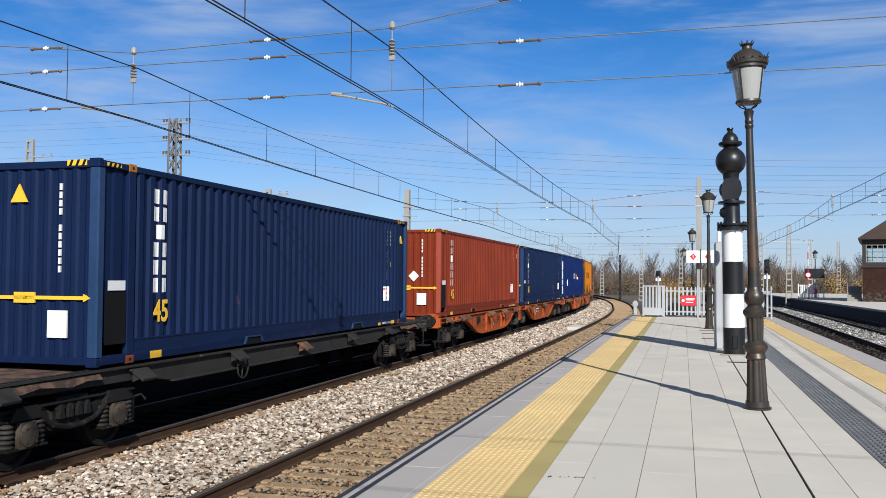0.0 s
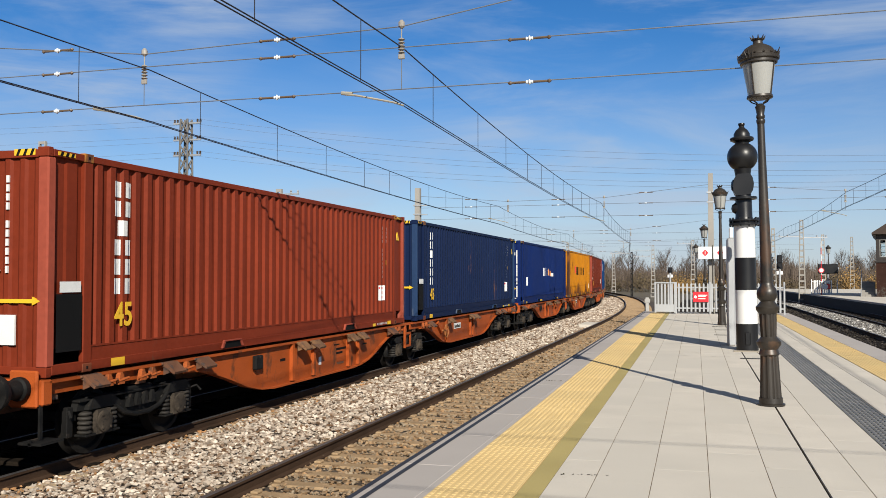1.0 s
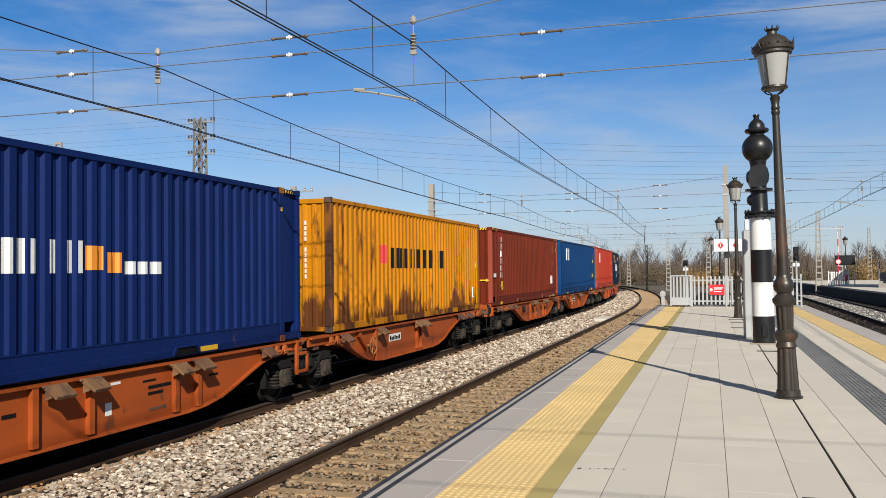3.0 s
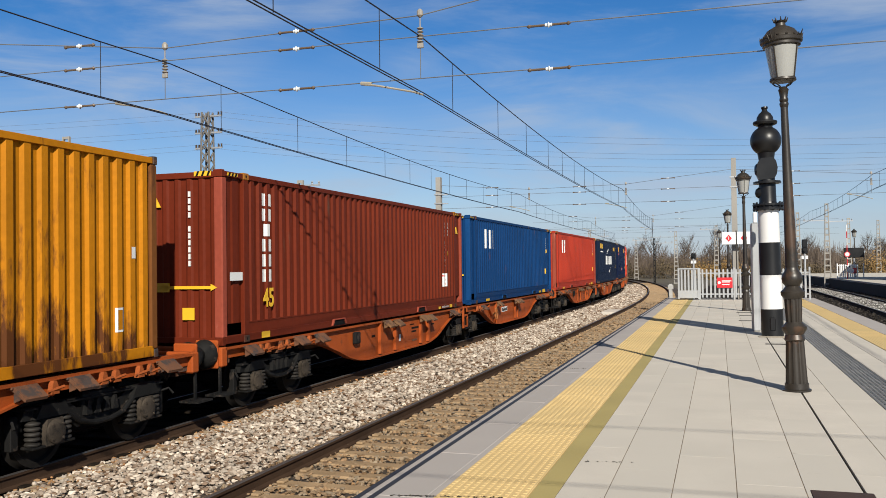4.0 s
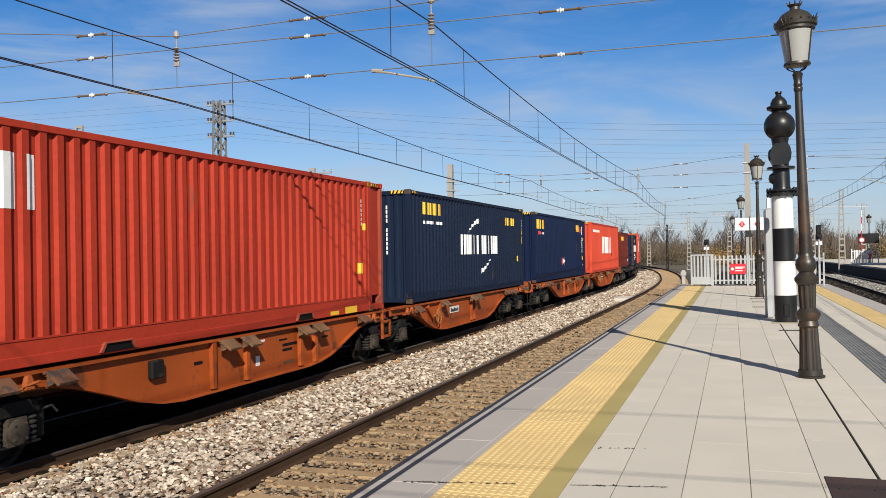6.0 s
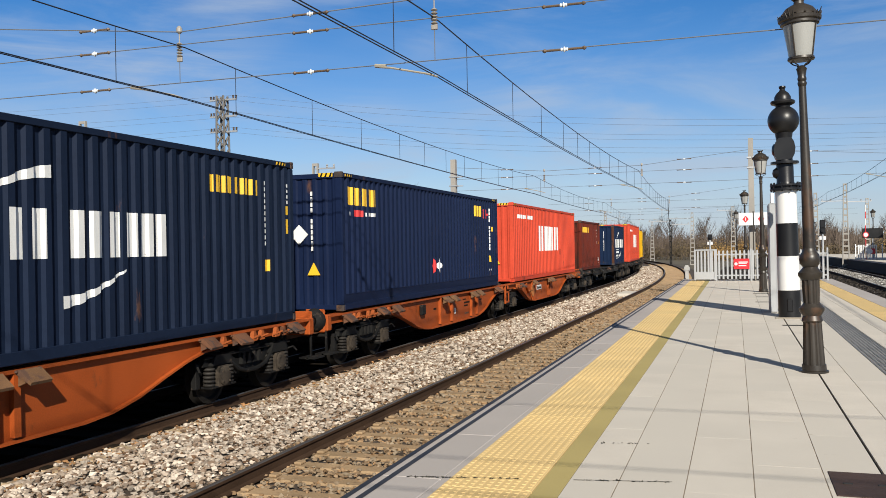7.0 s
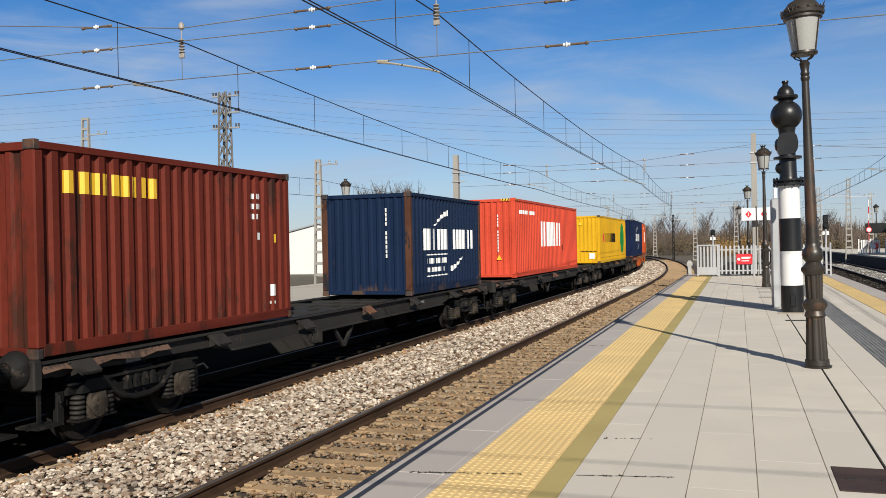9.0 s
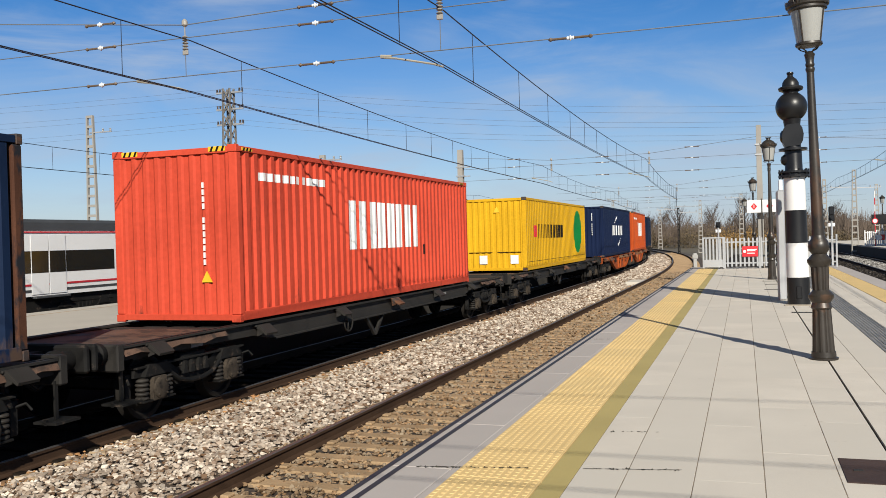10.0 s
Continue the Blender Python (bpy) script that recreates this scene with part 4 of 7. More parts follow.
def container(name, length, height, colour, centre, label, forty_five=False, doors=False, wide=2.438, group="containers on the goods train", lift=1.16, posts=None, deep=False, depth=0.045):
    c = Box()
    c.ob = thing(name, label, "shipping container", group)
    TRAIN.append((c.ob, centre, (-length * 0.36, length * 0.36)))
    c.lift, c.L, c.H, c.hw = lift, length, height, wide / 2
    hl, hw = length / 2, wide / 2
    c.profile = side_profile(-hl + (0.82 if forty_five else 0.17), hl - (0.82 if forty_five else 0.17), depth)
    for sx in (-1, 1):
        bm = bmesh.new()
        strip_mesh(bm, [[(sx * (hw - 0.012 + i), y, 0.345 if forty_five or deep else 0.15), (sx * (hw - 0.012 + i), y, height - 0.10)] for y, i in c.profile])
        if forty_five:
            for d in (-1, 1):
                a, b = sorted((d * (hl - 0.82), d * (hl - 0.15)))
                pr = [(a, -0.03), (a + 0.2, -0.03), (a + 0.24, -0.012), (a + 0.43, -0.012), (a + 0.47, -0.03), (b, -0.03)]
                strip_mesh(bm, [[(sx * (hw - 0.03 + i), y, 0.345), (sx * (hw - 0.03 + i), y, height - 0.10)] for y, i in pr])
        part("side_wall", bm, colour, c.ob)
        bm = bmesh.new()
        box(bm, sx * hw - 0.035, sx * hw + (0.0), -hl + 0.1, hl - 0.1, height - 0.11, height - 0.02, 0.006)
        part("top_rail", bm, colour, c.ob)
        bm = bmesh.new()
        x0, x1 = sorted((sx * (hw - 0.05), sx * hw))
        box(bm, x0, x1, -hl + 0.1, hl - 0.1, 0.02, 0.17 if not (forty_five or deep) else 0.15, 0.006)
        if forty_five or deep:
            e = 0.8 if forty_five else 0.12
            box(bm, *sorted((sx * (hw - 0.06), sx * (hw - 0.014))), -hl + e, hl - e, 0.145, 0.335, 0.004)
            box(bm, *sorted((sx * (hw - 0.06), sx * (hw - 0.004))), -hl + e, hl - e, 0.33, 0.352)
        for y in (-2.1, -1.0, 1.0, 2.1):
            if hl > 4:
                box(bm, x0 - 0.004, x1 + 0.004, y - 0.18, y + 0.18, 0.05, 0.07)
        part("bottom_rail", bm, colour, c.ob)
    bm = bmesh.new()
    ends, ribs = [(-hw + 0.16, 0.0)], 9
    pitch = (wide - 0.36) / ribs
    for k in range(ribs):
        x = -hw + 0.18 + k * pitch
        ends += [(x + pitch * 0.14, 0.0), (x + pitch * 0.30, 0.026), (x + pitch * 0.70, 0.026), (x + pitch * 0.86, 0.0)]
    ends.append((hw - 0.16, 0.0))
    if not doors:
        strip_mesh(bm, [[(x, -hl + 0.02 + i, 0.12), (x, -hl + 0.02 + i, height - 0.10)] for x, i in ends])
        part("end_wall", bm, colour, c.ob)
    else:
        for sx in (-1, 1):
            d = bmesh.new()
            box(d, min(0.01 * sx, sx * (hw - 0.15)), max(0.01 * sx, sx * (hw - 0.15)), -hl + 0.03, -hl + 0.07, 0.14, height - 0.14, 0.008)
            for z in (0.75, 1.45, 2.1):
                box(d, sx * 0.58 - 0.40, sx * 0.58 + 0.40, -hl + 0.022, -hl + 0.03, z - 0.22, z + 0.22, 0.004)
            door = part("door", d, colour, c.ob, "double door leaf with locking bars")
            d = bmesh.new()
            for x in (0.30, 0.88):
                rod(d, (sx * x, -hl + 0.0, 0.06), (sx * x, -hl + 0.0, height - 0.06), 0.018, 8)
                for z in (0.2, 1.0, 1.9, height - 0.2):
                    box(d, sx * x - 0.04, sx * x + 0.04, -hl - 0.02, -hl + 0.03, z - 0.03, z + 0.03)
                box(d, sx * x - 0.02, sx * x + 0.28, -hl - 0.02, -hl, 1.02, 1.05)
            part("locking_bar", d, colour, door, "painted locking bars and handle")
        bm.free()
    bm = bmesh.new()
    strip_mesh(bm, [[(x, hl - 0.02 - i, 0.12), (x, hl - 0.02 - i, height - 0.10)] for x, i in ends])
    part("end_wall", bm, colour, c.ob)
    bm = bmesh.new()
    n = int(length / 0.42)
    roof = []
    for k in range(n + 1):
        y = -hl + 0.08 + (length - 0.16) * k / n
        roof.append([(-hw + 0.03, y, height - 0.03 - (0.012 if k % 2 else 0)), (hw - 0.03, y, height - 0.03 - (0.012 if k % 2 else 0))])
    strip_mesh(bm, roof)
    part("roof", bm, colour, c.ob)
    bm = bmesh.new()
    box(bm, -hw + 0.05, hw - 0.05, -hl + 0.12, hl - 0.12, 0.03, 0.13)
    part("floor_frame", bm, M_DARKMETAL, c.ob, "dark underframe")
    for sy in (-1, 1):
        for z0, z1 in ((0.03, 0.13), (height - 0.13, height - 0.03)):
            bm = bmesh.new()
            box(bm, -hw + 0.16, hw - 0.16, min(sy * hl, sy * (hl - 0.06)), max(sy * hl, sy * (hl - 0.06)), z0, z1, 0.006)
            part("end_rail", bm, colour, c.ob)
        for sx in (-1, 1):
            bm = bmesh.new()
            x0, x1 = sorted((sx * hw, sx * (hw - 0.162)))
            y0, y1 = sorted((sy * hl, sy * (hl - 0.15)))
            box(bm, x0, x1, y0, y1, 0.12, height - 0.12, 0.02)
            part("corner_post", bm, posts or colour, c.ob)
            for z in (0.0, height - 0.122):
                bm = bmesh.new()
                yy = (sy * (hl - 0.09), sy * (hl + 0.004))
                box(bm, x0 - 0.004, x1 + 0.004, min(yy), max(yy), z, z + 0.122, 0.008)
                b = bm
                h = sx * (hw + 0.005)
                box(b, min(h, h - sx * 0.02), max(h, h - sx * 0.02), min(yy) + 0.02, max(yy) - 0.02, z + 0.035, z + 0.085)
                part("corner_casting", b, mat("casting_worn", (0.06, 0.045, 0.04), 0.7, metal=0.3, var=0.4, scale=8, rust=(0.12, 0.06, 0.035), rust_at=0.5) if not forty_five and not name.startswith("vermilion") else colour, c.ob)
            if forty_five:
                bm = bmesh.new()
                yc = sy * (hl - 0.76)
                box(bm, sx * hw - 0.07, sx * hw + 0.004, yc - 0.085, yc + 0.085, 0.12, height - 0.12, 0.01)
                post = part("inner_post", bm, colour, c.ob)
                for z, m in ((0.0, CASTING_RED), (height - 0.119, CASTING_ORANGE)):
                    bm = bmesh.new()
                    box(bm, sx * hw - 0.09, sx * hw + 0.008, yc - 0.095, yc + 0.095, z, z + 0.12, 0.01)
                    cast = part("inner_casting", bm, m, post, "worn lifting casting")
                    bm = bmesh.new()
                    box(bm, sx * hw - 0.02, sx * hw + 0.011, yc - 0.028, yc + 0.028, z + 0.03, z + 0.09, 0.012)
                    part("casting_hole", bm, M_MARKBLACK, post, "dark lifting hole")
    if forty_five:
        for y in (-2.35, 2.95):
            bm = bmesh.new()
            prism(bm, [(y - 0.34, 0.045), (y + 0.34, 0.045), (y + 0.26, 0.165), (y - 0.26, 0.165)], hw - 0.01, hw + 0.012)
            slot = part("lift_pocket", bm, M_MARKBLACK, c.ob, "dark lifting pocket in the bottom rail")
            bm = bmesh.new()
            box(bm, hw - 0.01, hw + 0.04, y - 0.29, y + 0.29, 0.155, 0.18, 0.006)
            for q in (-1, 1):
                prism(bm, [(y + q * 0.34 - 0.025, 0.05), (y + q * 0.34 + 0.025, 0.05), (y + q * 0.27 + 0.025, 0.16), (y + q * 0.27 - 0.025, 0.16)], hw - 0.01, hw + 0.035)
            part("pocket_lip", bm, posts or colour, slot, "rubbed lip of the lifting pocket")
    for sy in (-1, 1):
        bm = bmesh.new()
        for sx in (-1, 1):
            prism(bm, [(sx * (hw - 0.2), 0.02), (sx * (hw - 0.55), 0.02), (sx * (hw - 0.48), 0.13), (sx * (hw - 0.2), 0.13)] if sx < 0 else [(sx * (hw - 0.2), 0.02), (sx * (hw - 0.2), 0.13), (sx * (hw - 0.48), 0.13), (sx * (hw - 0.55), 0.02)], min(sy * (hl - 0.05), sy * (hl - 0.12)), max(sy * (hl - 0.05), sy * (hl - 0.12)), "y")
        part("gusset", bm, colour, c.ob)
    return c


def side_mark(c, name, material, rects, label="", proud=0.0):
    """Painted shapes that follow the corrugated side: rects of (y0, y1, z0, z1) from the near end and the floor."""
    hl = c.L / 2
    for y0, y1, z0, z1 in rects:
        bm = bmesh.new()
        a, b = y0 - hl, y1 - hl
        ys = sorted({a, b} | {y for y, _ in c.profile if a < y < b})
        row = []
        for y in ys:
            x = c.hw - 0.012 + inset_at(c.profile, y) + 0.004 if c.profile[0][0] < y < c.profile[-1][0] and z1 > 0.18 else c.hw + 0.007
            row.append([(x + proud, y, z0), (x + proud, y, z1)])
        strip_mesh(bm, row)
        part(name, bm, material, c.ob, label)


def side_poly(c, name, material, strip, label=""):
    """A curved band on the side: strip of (y, z_low, z_high)."""
    bm = bmesh.new()
    hl = c.L / 2
    rows, pts = [], [(y - hl, a, b) for y, a, b in strip]
    ys = sorted({p[0] for p in pts} | {y for y, _ in c.profile if pts[0][0] < y < pts[-1][0]})
    for y in ys:
        lo, hi = np.interp(y, [p[0] for p in pts], [p[1] for p in pts]), np.interp(y, [p[0] for p in pts], [p[2] for p in pts])
        rows.append([(c.hw - 0.012 + inset_at(c.profile, y) + 0.004, y, lo), (c.hw - 0.012 + inset_at(c.profile, y) + 0.004, y, hi)])
    strip_mesh(bm, rows)
    return part(name, bm, material, c.ob, label)


def end_mark(c, name, material, rects, label=""):
    """Flat marks on the near end: rects of (x0, x1, z0, z1)."""
    for x0, x1, z0, z1 in rects:
        bm = bmesh.new()
        box(bm, x0, x1, -c.L / 2 - 0.004, -c.L / 2 + 0.022, z0, z1)
        part(name, bm, material, c.ob, label)


def end_triangle(c, x, z, s=0.26):
    bm = bmesh.new()
    prism(bm, [(x - s * 0.55, z), (x + s * 0.55, z), (x, z + s)], -c.L / 2 - 0.004, -c.L / 2 + 0.02, "y")
    part("warning_triangle", bm, M_CABYELLOW, c.ob, "yellow warning triangle")


def hazard(c):
    """Black and yellow stripes on the top corners."""
    def band(bm, bk):
        b = part("hazard_yellow", bm, M_CABYELLOW, c.ob, "yellow height warning band")
        part("hazard_stripe", bk, M_MARKBLACK, b, "black diagonal warning stripes")

    for x0, x1 in ((-c.hw + 0.2, -c.hw + 0.52), (c.hw - 0.52, c.hw - 0.2)):
        bm, bk = bmesh.new(), bmesh.new()
        box(bm, x0, x1, -c.L / 2 - 0.006, -c.L / 2 + 0.02, c.H - 0.10, c.H - 0.02)
        for k in range(3):
            x = x0 + 0.03 + k * 0.105
            prism(bk, [(x, c.H - 0.10), (x + 0.04, c.H - 0.10), (x + 0.075, c.H - 0.02), (x + 0.035, c.H - 0.02)], -c.L / 2 - 0.010, -c.L / 2 - 0.002, "y")
        band(bm, bk)
    for y0 in (-c.L / 2 + 0.17, c.L / 2 - 0.62):
        bm, bk = bmesh.new(), bmesh.new()
        box(bm, c.hw - 0.02, c.hw + 0.005, y0, y0 + 0.32, c.H - 0.09, c.H - 0.04)
        for k in range(3):
            y = y0 + 0.03 + k * 0.1
            prism(bk, [(y, c.H - 0.09), (y + 0.045, c.H - 0.09), (y + 0.07, c.H - 0.04), (y + 0.025, c.H - 0.04)], c.hw, c.hw + 0.009)
        band(bm, bk)


def number_column(c, x, z_top, n=11, step=0.115, h=0.09, w=0.036):
    end_mark(c, "code_bar", M_MARKWHITE, [(x, x + w, z_top - k * step - h, z_top - k * step) for k in range(n) if k not in (4,)], "white stencilled code")


def letters(text, body, size, material, spin=None):
    cu = bpy.data.curves.new("text", "FONT")
    cu.body, cu.size, cu.extrude, cu.align_x, cu.align_y = text, size, 0.002, "CENTER", "CENTER"
    cu.offset = size * 0.022
    tmp = bpy.data.objects.new("text", cu)
    me = bpy.data.meshes.new_from_object(tmp)
    bpy.data.objects.remove(tmp)
    me.materials.append(material)
    ob = new(body, me)
    return ob


FACE_X = Matrix(((0, 0, 1, 0), (1, 0, 0, 0), (0, 1, 0, 0), (0, 0, 0, 1)))  # text read from +x
FACE_Y = Matrix(((1, 0, 0, 0), (0, 0, -1, 0), (0, 1, 0, 0), (0, 0, 0, 1)))  # text read from -y


def forty_five_text(c, y, z, material=None):
    ob = letters("45", "number", 0.44, material or M_CABYELLOW)
    ob.parent = c.ob
    ob.matrix_local = Matrix.Translation((c.hw + 0.004, y - c.L / 2, z)) @ FACE_X @ Matrix.Diagonal((0.9, 1.05, 1, 1))
    tagged(ob, "yellow painted figures 45")


def triton(name, centre, colour, label, posts=None, panel=True, diamond=False):
    c = container(name, 13.716, 2.896, colour, centre, label, forty_five=True, posts=posts)
    rects = []
    # six plain signs one under the other
    for k in range(6):
        z = 2.60 - k * 0.272
        shapes = ((0.0, 0.42, 0.0, 1.0), (0.58, 1.0, 0.0, 1.0)) if k != 2 else ((0.3, 0.7, 0.0, 1.0),)
        for a, b, lo, hi in shapes:
            rects.append((1.32 + a * 0.40, 1.32 + b * 0.40, z - 0.22 + lo * 0.22, z - 0.22 + hi * 0.22))
    side_mark(c, "name_block", M_MARKWHITE, rects, "white vertical block mark")
    forty_five_text(c, 1.52, 0.72)
    side_mark(c, "label_plate", M_MARKWHITE, [(0.22, 0.62, 1.06, 1.20), (11.82, 12.20, 0.66, 1.04)], "white data label")
    side_mark(c, "label_bar", M_MARKRED, [(11.86 + 0.05 * k, 11.89 + 0.05 * k, 0.95, 1.0) for k in range(6)] + [(11.95, 12.06, 0.83, 0.89), (11.95, 12.08, 0.71, 0.77)], "red lettering bars on the label", proud=0.003)
    if panel:
        side_mark(c, "dark_panel", M_MARKBLACK, [(0.16, 0.64, 0.30, 1.04)], "black rubbing panel")
    side_mark(c, "yellow_tab", M_CABYELLOW, [(1.25, 1.55, 0.03, 0.14), (11.3, 11.5, 0.03, 0.10), (12.35, 12.6, 0.03, 0.12), (12.26, 12.34, 1.57, 1.70)], "yellow lifting mark")
    side_mark(c, "web_address_bar", M_MARKWHITE, [(11.62 + 0.09 * k, 11.66 + 0.09 * k, 0.05, 0.10) for k in range(8)], "small white lettering")
    side_mark(c, "code_bar", M_MARKWHITE, [(12.0, 12.045, 2.46 - 0.112 * k, 2.54 - 0.112 * k) for k in range(12) if k != 4] + [(12.27, 12.31, 2.46 - 0.105 * k, 2.53 - 0.105 * k) for k in range(4)], "white stencilled code")
    bm = bmesh.new()
    prism(bm, [(13.08 - c.L / 2, 2.24), (13.34 - c.L / 2, 2.24), (13.2 - c.L / 2, 2.45)], c.hw - 0.06, c.hw - 0.02)
    part("warning_triangle", bm, M_CABYELLOW, c.ob, "yellow warning triangle")
    end_mark(c, "arrow_line", M_CABYELLOW, [(-1.0, 1.02, 0.93, 0.98), (-0.15, 0.2, 0.88, 1.03)], "yellow arrow line")
    bm = bmesh.new()
    prism(bm, [(1.0, 0.90), (1.12, 0.955), (1.0, 1.01)], -c.L / 2 - 0.005, -c.L / 2 + 0.02, "y")
    part("arrow_head", bm, M_CABYELLOW, c.ob, "yellow arrow head")
    if panel:
        end_mark(c, "data_plate", M_MARKWHITE, [(0.42, 0.74, 0.40, 0.78)], "white data plate")
    else:
        end_mark(c, "data_plate", M_CABYELLOW, [(0.46, 0.68, 0.42, 0.62)], "small yellow data plate")
    number_column(c, 0.58, 2.55)
    if diamond:
        bm = bmesh.new()
        prism(bm, [(0.13, 1.34), (0.31, 1.16), (0.49, 1.34), (0.31, 1.52)], -c.L / 2 - 0.006, -c.L / 2 + 0.02, "y")
        part("hazard_diamond", bm, M_MARKWHITE, c.ob, "white diamond-shaped cargo label")
    else:
        end_triangle(c, -0.1, 2.3)
    hazard(c)
    return c


BLUE_DARK = paint("navy_blue", (0.0078, 0.0175, 0.059))
BROWN_RED = paint("oxide_red", (0.205, 0.033, 0.0135))
POST_BLUE = paint("navy_rubbed", (0.026, 0.055, 0.13), rust=(0.10, 0.12, 0.16), rust_at=0.58)
POST_RED = paint("oxide_rubbed", (0.34, 0.075, 0.045), rust=(0.42, 0.14, 0.10), rust_at=0.58)
CASTING_ORANGE = paint("casting_orange", (0.42, 0.17, 0.03), rust=(0.12, 0.05, 0.03), rust_at=0.5)
CASTING_RED = paint("casting_rust", (0.20, 0.06, 0.03), rust=(0.06, 0.04, 0.03), rust_at=0.5)
POST_AZURE = paint("azure_rubbed", (0.010, 0.065, 0.21))
ORANGE_RED = paint("orange_red", (0.52, 0.088, 0.020))
BROWN_RED2 = paint("oxide_red_faded", (0.150, 0.024, 0.0095))
BLUE_UNIT = paint("ultramarine", (0.0055, 0.019, 0.105))
YELLOW_SHIP = paint("signal_yellow", (0.53, 0.200, 0.006), rust=(0.105, 0.036, 0.011), rust_at=0.57, low=(0.2, 1.0, 0.12))
POST_YELLOW = paint("yellow_rusty_post", (0.20, 0.075, 0.02), rust=(0.06, 0.03, 0.02), rust_at=0.5)
BLUE_CAI = paint("azure_blue", (0.006, 0.044, 0.150))
RED_CAI = paint("brick_red", (0.42, 0.045, 0.023))
NAVY = paint("ink_blue", (0.0105, 0.0185, 0.042))
NAVY2 = paint("deep_blue", (0.0088, 0.0170, 0.052))
RED_OP = paint("vermilion", (0.62, 0.078, 0.040), rust=(0.10, 0.03, 0.02), rust_at=0.66, low=(0.1, 0.7, 0.07))
MAROON = paint("maroon", (0.140, 0.026, 0.016), rust=(0.05, 0.02, 0.014), rust_at=0.56)
BLUE_OLD = paint("worn_blue", (0.0095, 0.021, 0.055), rust=(0.085, 0.055, 0.042), rust_at=0.62, low=(0.1, 0.5, 0.10))
YELLOW_SWAP = paint("lemon_yellow", (0.72, 0.40, 0.015))
M_GREEN = paint("leaf_green", (0.01, 0.22, 0.05))
M_MARKORANGE = mat("marking_orange", (0.85, 0.28, 0.02), 0.5, var=0.1)


def bars(y, z0, z1, widths, gap):
    out = []
    for w in widths:
        if w > 0:
            out.append((y, y + w, z0, z1))
        y += abs(w) + gap
    return out


def block_letters(y, z0, z1, w, gap, kinds):
    """Plain bars in the place of a firm's mark, two to a sign."""
    out = []
    for k in kinds:
        out += [(y, y + w * 0.38, z0, z1), (y + w * 0.56, y + w * 0.94, z0, z1)] if k != "i" else [(y + w * 0.3, y + w * 0.7, z0, z1)]
        y += w + gap
    return out


def orange_pair(joint):
    wagon_orange(joint - 7.35, -1)
    wagon_orange(joint + 7.35, 1)


wagon_grey(17.0, 8.9, 6.9)
for joint in (41.9, 71.4, 100.7, 130.05, 159.3, 247.6):
    orange_pair(joint)
wagon_grey(183.6, 9.3, 7.4)
wagon_grey(203.35, 9.3, 7.6)
wagon_grey(223.1, 9.3, 7.6)

triton("blue_long_container", 17.27, BLUE_DARK, "long dark blue corrugated container with white block mark and yellow 45", POST_BLUE)
triton("red_long_container", 34.5, BROWN_RED, "long oxide red corrugated container with white block mark and yellow arrow", POST_RED, diamond=True)
triton("blue_long_container", 49.29, BLUE_DARK, "long dark blue corrugated container with white block mark and yellow 45", POST_BLUE)

c = container("blue_door_container", 13.716, 2.896, BLUE_UNIT, 64.23, "bright blue long container with door end and white lettering", forty_five=True, doors=True)
side_mark(c, "logo_block", M_MARKWHITE, block_letters(6.0, 1.30, 1.72, 0.36, 0.05, "onip"), "white block mark")
side_mark(c, "logo_block", M_MARKORANGE, [(7.62, 7.95, 1.34, 1.66), (8.0, 8.3, 1.30, 1.58)], "orange block mark")
side_mark(c, "logo_block", M_MARKWHITE, bars(8.4, 1.28, 1.46, [0.2, 0.22, 0.3], 0.05), "white small mark")
side_mark(c, "label_plate", M_MARKWHITE, [(1.5, 1.8, 0.85, 1.25)], "white data label")
side_mark(c, "yellow_tab", M_CABYELLOW, [(5.0, 5.6, 0.05, 0.13), (10.2, 10.7, 0.05, 0.13), (0.7, 0.85, 0.05, 0.2), (1.4, 1.6, 0.03, 0.12), (12.9, 12.98, 2.45, 2.52)], "yellow lifting mark")
end_mark(c, "door_edge", M_MARKWHITE, [(0.40, 0.445, 0.35, 2.66), (1.04, 1.09, 1.85, 2.45), (1.04, 1.09, 1.28, 1.80), (1.04, 1.09, 0.92, 1.22), (1.04, 1.09, 0.35, 0.85), (0.5, 1.03, 0.28, 0.31), (0.46, 0.86, 2.62, 2.66), (-0.3, 0.38, 2.62, 2.66)], "white reflective edging")
end_mark(c, "code_bar", M_MARKWHITE, [(0.54 + 0.058 * k, 0.58 + 0.058 * k, 2.22, 2.34) for k in range(6)] + [(0.94, 0.99, 2.22, 2.36)] + [(0.06 + 0.075 * k, 0.115 + 0.075 * k, 2.24, 2.34) for k in range(4)] + [(0.54 + 0.062 * k, 0.585 + 0.062 * k, 2.04, 2.14) for k in range(4)]
         + [(a, b, 1.28 - 0.12 * k, 1.35 - 0.12 * k) for k in range(5) for a, b in ((0.50, 0.60), (0.62, 0.69), (0.72, 0.80))], "white stencilled data")
end_mark(c, "yellow_bar", M_CABYELLOW, [(0.48, 0.94, 0.70, 0.77)], "yellow bar")
bm = bmesh.new()
prism(bm, [(0.94, 0.675), (1.02, 0.735), (0.94, 0.795)], -c.L / 2 - 0.005, -c.L / 2 + 0.02, "y")
part("arrow_head", bm, M_CABYELLOW, c.ob, "yellow arrow head")
hazard(c)

